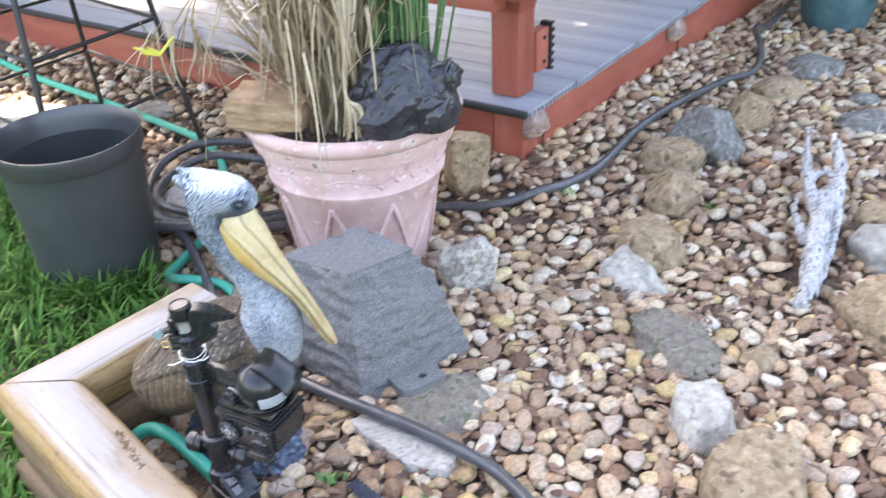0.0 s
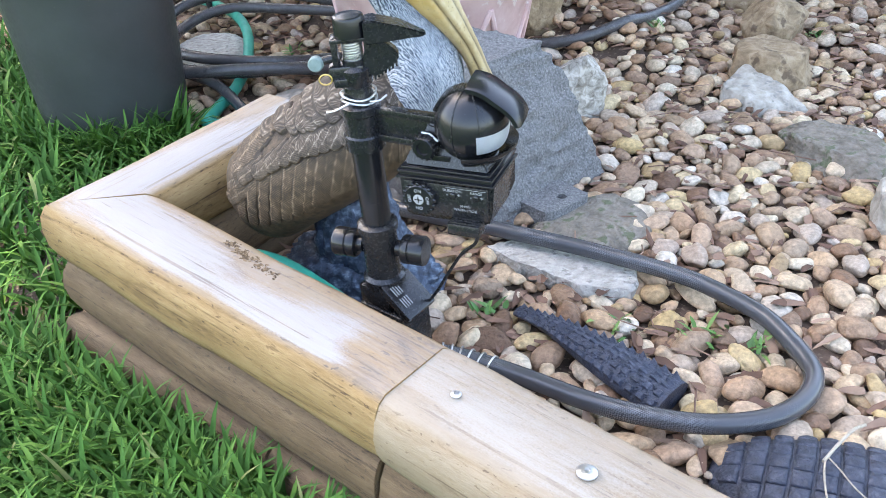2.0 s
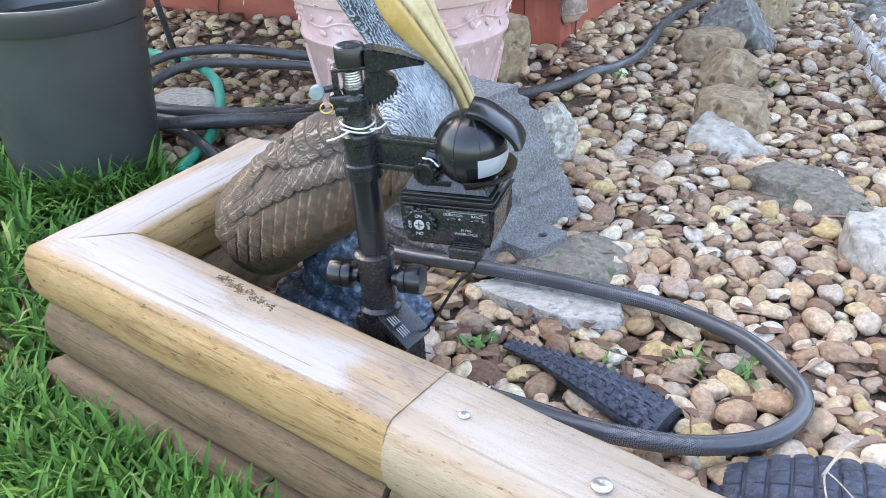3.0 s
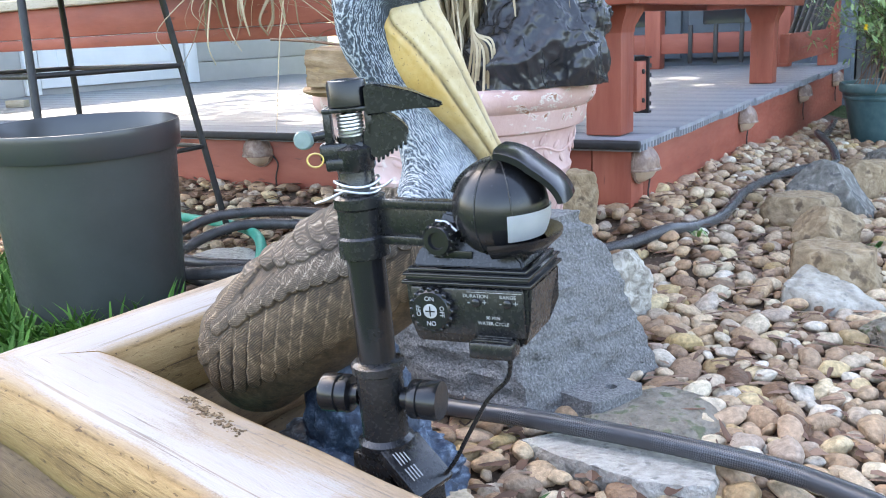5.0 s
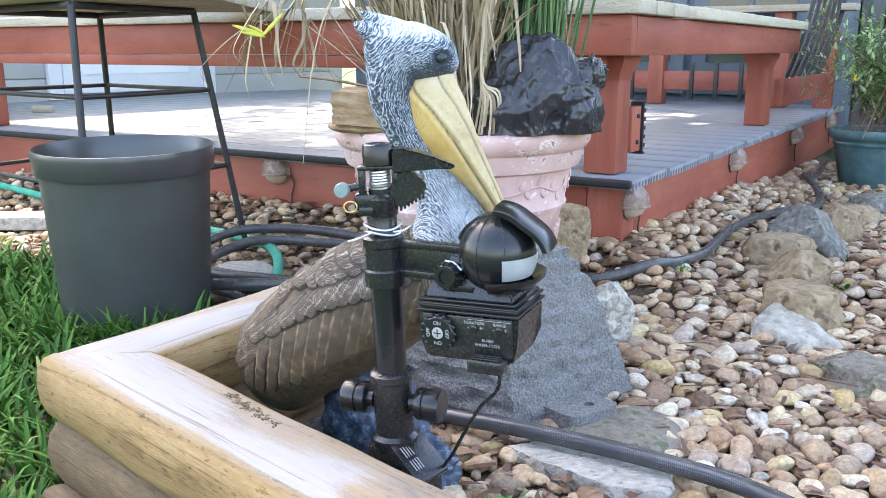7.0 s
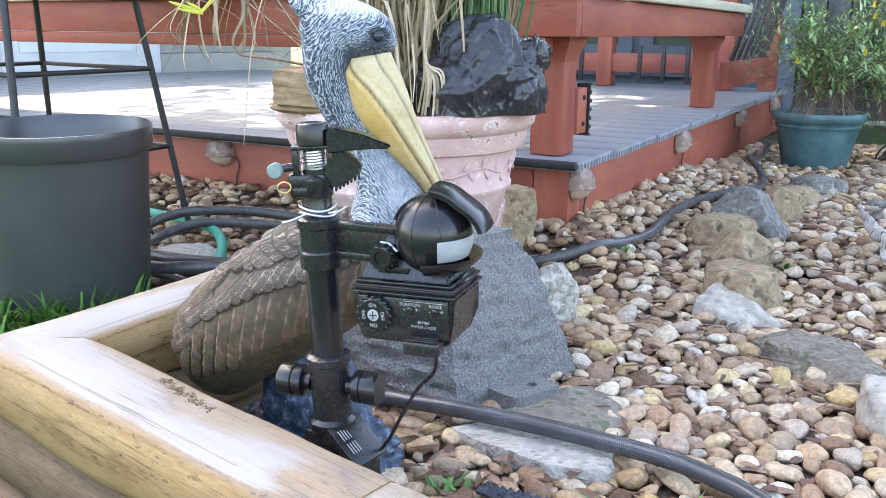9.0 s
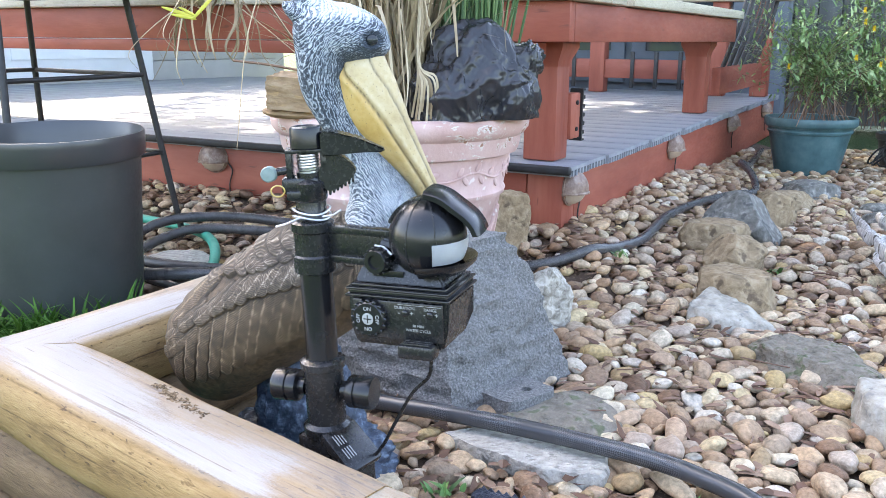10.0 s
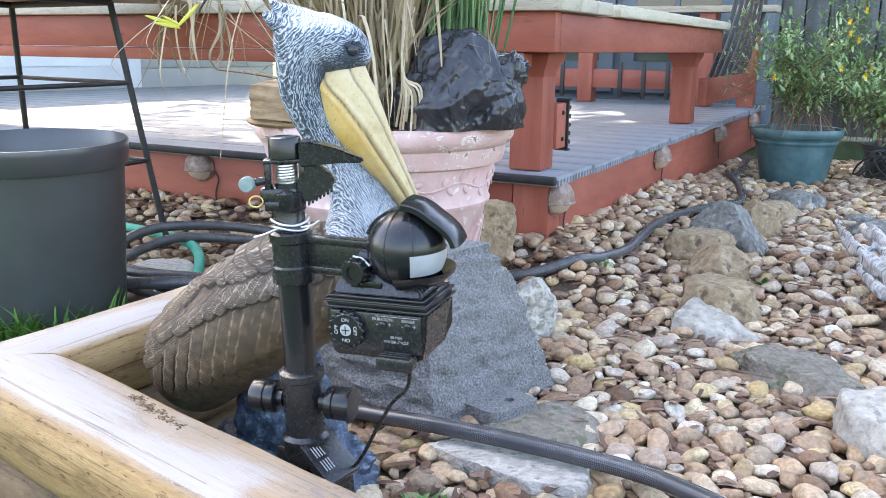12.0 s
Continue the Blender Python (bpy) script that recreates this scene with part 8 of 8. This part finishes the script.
def teal_pot():
    e = thing("teal_pot", "teal glazed pot with a leafy yellow-flowered shrub on the gravel", "flower pot", (1.545, 3.91, 0.0))
    e.scale = (0.86, 0.86, 0.92)
    bm = bmesh.new()
    lathe(bm, [(0.145, 0.0), (0.152, 0.005), (0.195, 0.195), (0.202, 0.20), (0.204, 0.208), (0.200, 0.214), (0.205, 0.225), (0.215, 0.228), (0.222, 0.236), (0.224, 0.262), (0.219, 0.270), (0.208, 0.268), (0.20, 0.23), (0.02, 0.22)], 56, cap=False)
    part("pot", bm, M_TEAL, e)
    bm = bmesh.new()
    lathe(bm, [(0.20, 0.238), (0.1, 0.245), (0.01, 0.246)], 32, cap=False)
    part("soil", bm, M_SOIL, e)
    shrub(e, Vector((0, 0, 0.24)), 0.66, 0.40, 42, random.Random(3), 8)
    e2 = thing("small_dark_pot", "small dark pot with trailing leaves by the fence", "flower pot", (2.02, 3.95, 0.0))
    bm = bmesh.new()
    lathe(bm, [(0.09, 0.0), (0.095, 0.005), (0.12, 0.14), (0.13, 0.145), (0.132, 0.17), (0.122, 0.172), (0.11, 0.14), (0.02, 0.14)], 40, cap=False)
    part("pot", bm, M_BUCKET, e2)
    shrub(e2, Vector((0, 0, 0.14)), 0.42, 0.28, 26, random.Random(6), 4)
    e3 = thing("clay_pot", "terracotta pot with a yellow-flowered plant near the fence", "flower pot", (2.62, 4.75, 0.12))
    bm = bmesh.new()
    lathe(bm, [(0.08, 0.0), (0.085, 0.005), (0.11, 0.15), (0.12, 0.152), (0.122, 0.18), (0.11, 0.18), (0.02, 0.15)], 40, cap=False)
    part("pot", bm, M_SANDSTONE, e3)
    shrub(e3, Vector((0, 0, 0.16)), 0.5, 0.30, 26, random.Random(16), 5)
    for k, (x, y, s) in enumerate(((3.1, 5.2, 1.0), (2.75, 5.6, 1.3))):
        e4 = thing("garden_shrub", "leafy green shrub in front of the fence", "shrub", (x, y, 0.03), group="shrubs along the fence")
        shrub(e4, Vector((0, 0, 0)), 0.9 * s, 0.4 * s, 40, random.Random(26 + k))
    # bent black wire lying by the pots
    bm = bmesh.new()
    rnd = random.Random(2)
    for k in range(7):
        a = k * 0.9
        pts = [Vector((1.86 + 0.14 * math.cos(a + t) + 0.02 * k, 3.70 + 0.12 * math.sin(a + t), 0.06 + 0.05 * (1 + math.sin(2 * t + k)))) for t in [6.28 * q / 24 for q in range(25)]]
        tube(bm, pts, 0.004, 6)
    single("wire_tangle", bm, M_IRON, "tangle of bent black wire beside the pots", "wire")


teal_pot()

# ---------------------------------------------------------------- gravel, litter and lawn


def in_gravel(x, y):
    lx, ly = deck_local(x, y)
    if lx > 0.01 and ly > 0.01:
        return False
    if is_lawn(x, y):
        return False
    if near_out(x, y) > -0.02 and y < 1.24:
        return False
    far_out = -(x - CORNER.x) * FAR.y + (y - CORNER.y) * FAR.x
    if x < -0.5 and 1.2 < y < 1.5 and -0.02 < far_out < 0.1:
        return False
    return True


def pebble_variants(sub):
    out = []
    for s in range(10):
        rnd = random.Random(200 + s)
        bm = bmesh.new()
        bmesh.ops.create_icosphere(bm, subdivisions=sub, radius=1)
        pl = [(Vector((rnd.gauss(0, 1), rnd.gauss(0, 1), rnd.gauss(0, 1))).normalized(), rnd.uniform(0.62, 0.95)) for k in range(8)]
        for v in bm.verts:
            p = v.co.copy()
            for n, d in pl:
                k = p.dot(n)
                if k > d:
                    p -= n * (k - d) * 0.8
            v.co = p * (1 + 0.17 * noise.noise(p * 1.1 + Vector((s * 3.1, 0, 0))) + 0.035 * noise.noise(p * 3))
        bm.verts.index_update()
        V = np.array([v.co[:] for v in bm.verts])
        F = np.array([[v.index for v in f.verts] for f in bm.faces])
        bm.free()
        out.append((V, F))
    return out


def place_pebbles():
    rnd = random.Random(31)
    cell = 0.05
    grid = {}
    found = []

    def free(x, y, r, k):
        cx, cy = int(x // cell), int(y // cell)
        for i in range(cx - 1, cx + 2):
            for j in range(cy - 1, cy + 2):
                for (a, b, q) in grid.get((i, j), ()):
                    if (a - x) ** 2 + (b - y) ** 2 < (k * (r + q)) ** 2:
                        return False
        return True

    def blocked(x, y):
        return any((a - x) ** 2 + (b - y) ** 2 < q * q for a, b, q in ROCKS_EXCLUDE)

    for tries, r0, r1, k in ((22000, 0.017, 0.025, 0.80), (70000, 0.011, 0.018, 0.76), (70000, 0.007, 0.012, 0.72)):
        for _ in range(tries):
            x, y = rnd.uniform(-2.0, 2.4), rnd.uniform(0.55, 4.6)
            dist = math.hypot(x + 0.2, y - 0.5)
            if r1 < 0.014 and dist > 1.6:
                continue
            if abs(math.atan2(x + 0.1, y + 0.3)) > 0.75:
                continue
            r = rnd.uniform(r0, r1)
            if not in_gravel(x, y) or not free(x, y, r, k):
                continue
            if blocked(x, y):
                continue
            # fewer stones in the leaf litter on the far side of the planter
            if x < -0.35 and y > 1.7 and rnd.random() < 0.62:
                continue
            grid.setdefault((int(x // cell), int(y // cell)), []).append((x, y, r))
            found.append((x, y, r))
    return found


def pebble_pose(x, y, r, rnd):
    sx, sy, sz = r * rnd.uniform(1.05, 1.55), r * rnd.uniform(0.78, 1.02), r * rnd.uniform(0.52, 0.76)
    rot = Euler((rnd.gauss(0, 0.26), rnd.gauss(0, 0.26), rnd.uniform(0, 6.28)))
    z = gz(x, y) + sz * 0.62 + rnd.uniform(-0.004, 0.010)
    return Matrix.LocRotScale((x, y, z), rot, (sx, sy, sz))


def gravel():
    rnd = random.Random(41)
    fine, coarse = pebble_variants(3), pebble_variants(2)
    spots = place_pebbles()
    spots.sort(key=lambda s: math.hypot(s[0] - 0.02, s[1] - 1.10))
    singles, rest = spots[:300], spots[300:]
    VV, FF, n = [], [], 0
    for i, (x, y, r) in enumerate(rest):
        V, F = (fine if math.hypot(x, y - 1.1) < 0.75 else coarse)[rnd.randrange(10)]
        m = np.array(pebble_pose(x, y, r, rnd))
        VV.append(V @ m[:3, :3].T + m[:3, 3])
        FF.append(F + n)
        n += len(V)
    VV, FF = np.concatenate(VV), np.concatenate(FF)
    me = bpy.data.meshes.new("gravel_bed")
    me.vertices.add(len(VV))
    me.vertices.foreach_set("co", VV.ravel())
    me.loops.add(FF.size)
    me.loops.foreach_set("vertex_index", FF.ravel().astype(np.int32))
    me.polygons.add(len(FF))
    me.polygons.foreach_set("loop_start", np.arange(0, FF.size, 3, dtype=np.int32))
    me.update(calc_edges=True)
    me.materials.append(M_PEB_STUFF)
    me.shade_smooth()
    bed = tagged(new("gravel_bed", me), "tan, cream and brown rounded river gravel", "gravel", kind="stuff")
    meshes = []
    for V, F in fine:
        q = bpy.data.meshes.new("pebble")
        q.from_pydata(V.tolist(), [], F.tolist())
        q.materials.append(M_PEB)
        q.shade_smooth()
        meshes.append(q)
    for x, y, r in singles:
        ob = new("pebble", meshes[rnd.randrange(10)])
        ob.parent = bed
        ob.matrix_basis = pebble_pose(x, y, r, rnd)
    return bed


def litter():
    """Brown leaves and bark flakes between the stones."""
    rnd = random.Random(51)
    bm = bmesh.new()
    n = 0
    while n < 6200:
        x, y = rnd.uniform(-1.9, 1.6), rnd.uniform(0.7, 3.6)
        if not in_gravel(x, y) or any((a - x) ** 2 + (b - y) ** 2 < q * q for a, b, q in ROCKS_EXCLUDE):
            continue
        heavy = x < -0.35 and y > 1.5
        if not heavy and rnd.random() < 0.25:
            continue
        a = rnd.uniform(0, 6.28)
        leaf(bm, (x, y, gz(x, y) + rnd.uniform(0.008, 0.024)), (math.cos(a), math.sin(a), rnd.gauss(0.02, 0.16)), rnd.uniform(0.02, 0.055), rnd.uniform(0.009, 0.022), rnd.uniform(0.0, 0.25), 4, rnd.uniform(-0.5, 0.6))
        n += 1
    single("leaf_litter", bm, M_LEAF_DRY, "scattered dry brown leaves and bark flakes on the gravel", "leaves", kind="stuff", smooth=60)
    bm = bmesh.new()
    for k in range(220):
        x, y = rnd.uniform(-1.7, 0.9), rnd.uniform(0.8, 2.8)
        if not in_gravel(x, y):
            continue
        a = rnd.uniform(0, 6.28)
        p = Vector((x, y, gz(x, y) + rnd.uniform(0.018, 0.035)))
        d = Vector((math.cos(a), math.sin(a), rnd.gauss(0, 0.15))) * rnd.uniform(0.03, 0.09)
        tube(bm, [p, p + d * 0.5 + Vector((rnd.gauss(0, 0.005), rnd.gauss(0, 0.005), 0)), p + d], 0.0012, 4)
    single("twigs", bm, M_LEAF_DRY, "thin dry twigs scattered over the gravel", "twigs", kind="stuff")


M_WEED = varied("weed_leaf", [(0.0, (0.05, 0.14, 0.035)), (0.6, (0.12, 0.26, 0.06)), (1.0, (0.24, 0.38, 0.10))], "object", rough=0.5, mottle=0.2, bump=0.05)


def weeds():
    rnd = random.Random(61)
    for x, y, s in ((0.655, 2.20, 1.0), (0.44, 1.43, 0.8), (-0.075, 1.12, 0.8), (0.04, 1.09, 1.0), (-0.255, 1.17, 0.9), (0.46, 1.52, 1.0), (0.25, 2.22, 1.0), (-0.86, 2.12, 1.2), (-0.62, 2.30, 1.0), (0.09, 1.06, 0.9)):
        e = thing("weed", "small green weed sprouting between the stones", "weed", (x, y, gz(x, y) + 0.016), group="weeds in the gravel")
        for k in range(int(15 * s)):
            bm = bmesh.new()
            a = rnd.uniform(0, 6.28)
            leaf(bm, (rnd.gauss(0, 0.012), rnd.gauss(0, 0.012), 0), (math.cos(a), math.sin(a), rnd.uniform(0.2, 1.4)), rnd.uniform(0.018, 0.04) * s, rnd.uniform(0.006, 0.012), 0.3, 3)
            part("leaf", bm, M_WEED, e, smooth=60)


def lawn():
    rnd = random.Random(71)
    bm = bmesh.new()
    n = 0
    while n < 22000:
        x, y = rnd.uniform(-2.5, 0.1), rnd.uniform(0.55, 2.85)
        beside = n % 3 == 0
        if beside:
            # thicker growth along the foot of the timbers
            w, q = rnd.uniform(-0.15, 0.9), 0.132 + abs(rnd.gauss(0, 0.10))
            x, y = CORNER.x + NEAR.x * w + NEAR.y * q, CORNER.y + NEAR.y * w - NEAR.x * q
        elif n % 17 == 1:
            q, w = rnd.uniform(3.3, 6.1), 0.150 + abs(rnd.gauss(0, 0.035))
            x, y = -0.950 + w * math.cos(q), 1.925 + w * math.sin(q)
        if not is_lawn(x, y) or (x + 0.950) ** 2 + (y - 1.925) ** 2 < 0.148 ** 2:
            continue
        if near_out(x, y) < 0.130 and y < 1.25:
            continue
        if math.atan2(abs(x + 0.1), y + 0.25) > 1.0:
            continue
        a = rnd.uniform(0, 6.28)
        lean = rnd.uniform(0.25, 1.15)
        ln = rnd.uniform(0.06, 0.125) if beside else rnd.uniform(0.08, 0.15) if n % 17 == 1 else rnd.uniform(0.06, 0.125)
        leaf(bm, (x, y, gz(x, y) - 0.005), (lean * math.cos(a), lean * math.sin(a), 1.0), ln, rnd.uniform(0.0085, 0.0155), rnd.uniform(0.12, 0.60), 5, 0.35)
        n += 1
    single("lawn", bm, M_GRASS, "thick bright green broad-bladed lawn grass", "grass", kind="stuff", smooth=180)


SUNWARD = Vector((math.sin(az) * math.cos(radians(SUN_ELEV)), math.cos(az) * math.cos(radians(SUN_ELEV)), math.sin(radians(SUN_ELEV))))


def shade_tree():
    """An unseen tree added beside the deck so that its crown keeps the bed in shade; it stands outside the view."""
    e = thing("shade_tree", "broad leafy tree added out of view to shade the bed", "tree", (-4.6, 3.9, 0.0))
    o = Vector((-4.6, 3.9, 0.0))
    rnd = random.Random(91)
    limbs, crown = bmesh.new(), bmesh.new()
    tube(limbs, spline([(0, 0, -0.1), (0.05, 0.0, 1.5), (0.25, 0.1, 2.8), (0.6, 0.2, 3.8)], 6), [0.24 - 0.005 * k for k in range(19)], 14)
    tips = []
    for k in range(14):
        g = Vector((rnd.uniform(-0.6, 2.6), rnd.uniform(0.4, 4.2), 0)) + SUNWARD * rnd.uniform(5.4, 7.2) - o
        a = Vector((0.5, 0.2, 3.2 + 0.05 * k))
        pts = spline([a, a.lerp(g, 0.4) + Vector((0, 0, 0.5)), g], 6)
        tube(limbs, pts, [0.09 * (1 - 0.85 * i / len(pts)) + 0.006 for i in range(len(pts))], 8)
    n = 0
    while n < 8200:
        x, y = rnd.uniform(-1.3, 4.4), rnd.uniform(-0.8, 5.6)
        lx, ly = deck_local(x, y)
        edge = 0.35 * noise.noise((x * 1.6, y * 1.6, 2.0)) + 0.2 * noise.noise((x * 5, y * 5, 7.0))
        # the crown stays thin over parts of the deck to let sun through
        inside = x > -1.0 + edge and not (ly > 0.5 + edge and lx > 0.15) and not (2.75 < lx < 2.98 and -0.1 < ly < 1.6)
        if not inside and rnd.random() > 0.16:
            continue
        p = Vector((x, y, 0)) + SUNWARD * rnd.uniform(5.0, 7.4) - o
        w = Vector((rnd.gauss(0, 1), rnd.gauss(0, 1), rnd.gauss(0, 0.5)))
        leaf(crown, p, w, rnd.uniform(0.16, 0.30), rnd.uniform(0.12, 0.2), 0.15, 2)
        n += 1
    # extra leaves that block sun flecks on the near timber and the gravel
    for k in range(560):
        gx, gy, wide = (-0.44, 0.95, 0.115) if k < 240 else (0.40, 1.36, 0.20)
        p = Vector((rnd.gauss(gx, wide), rnd.gauss(gy, wide), 0)) + SUNWARD * rnd.uniform(5.0, 7.4) - o
        leaf(crown, p, Vector((rnd.gauss(0, 1), rnd.gauss(0, 1), rnd.gauss(0, 0.5))), rnd.uniform(0.16, 0.30), rnd.uniform(0.12, 0.2), 0.15, 2)
    part("trunk", limbs, M_FENCE, e, "grey-brown trunk and limbs")
    part("crown", crown, M_SHRUB, e, "loose green crown")


def deck_bits():
    bm = bmesh.new()
    tube(bm, spline([(-0.62, 2.05, 0.522), (-0.54, 2.0, 0.515), (-0.46, 1.95, 0.503)], 4), 0.0028, 6)
    single("bamboo_stake", bm, M_LEAF_DRY, "thin brown stake leaning out of the planter", "stake")
    bm = bmesh.new()
    box(bm, (-0.05, -0.025, 0), (0.05, 0.025, 0.035), 0.004)
    single("wood_offcut", bm, M_BENCHTOP, "small pale wooden offcut lying on the deck", "offcut", (BLOCK[0], BLOCK[1], 0.2605), (0, 0, -10))


BLOCK = (-2.35, 4.75)
deck_bits()
shade_tree()
litter()
weeds()
lawn()
gravel()
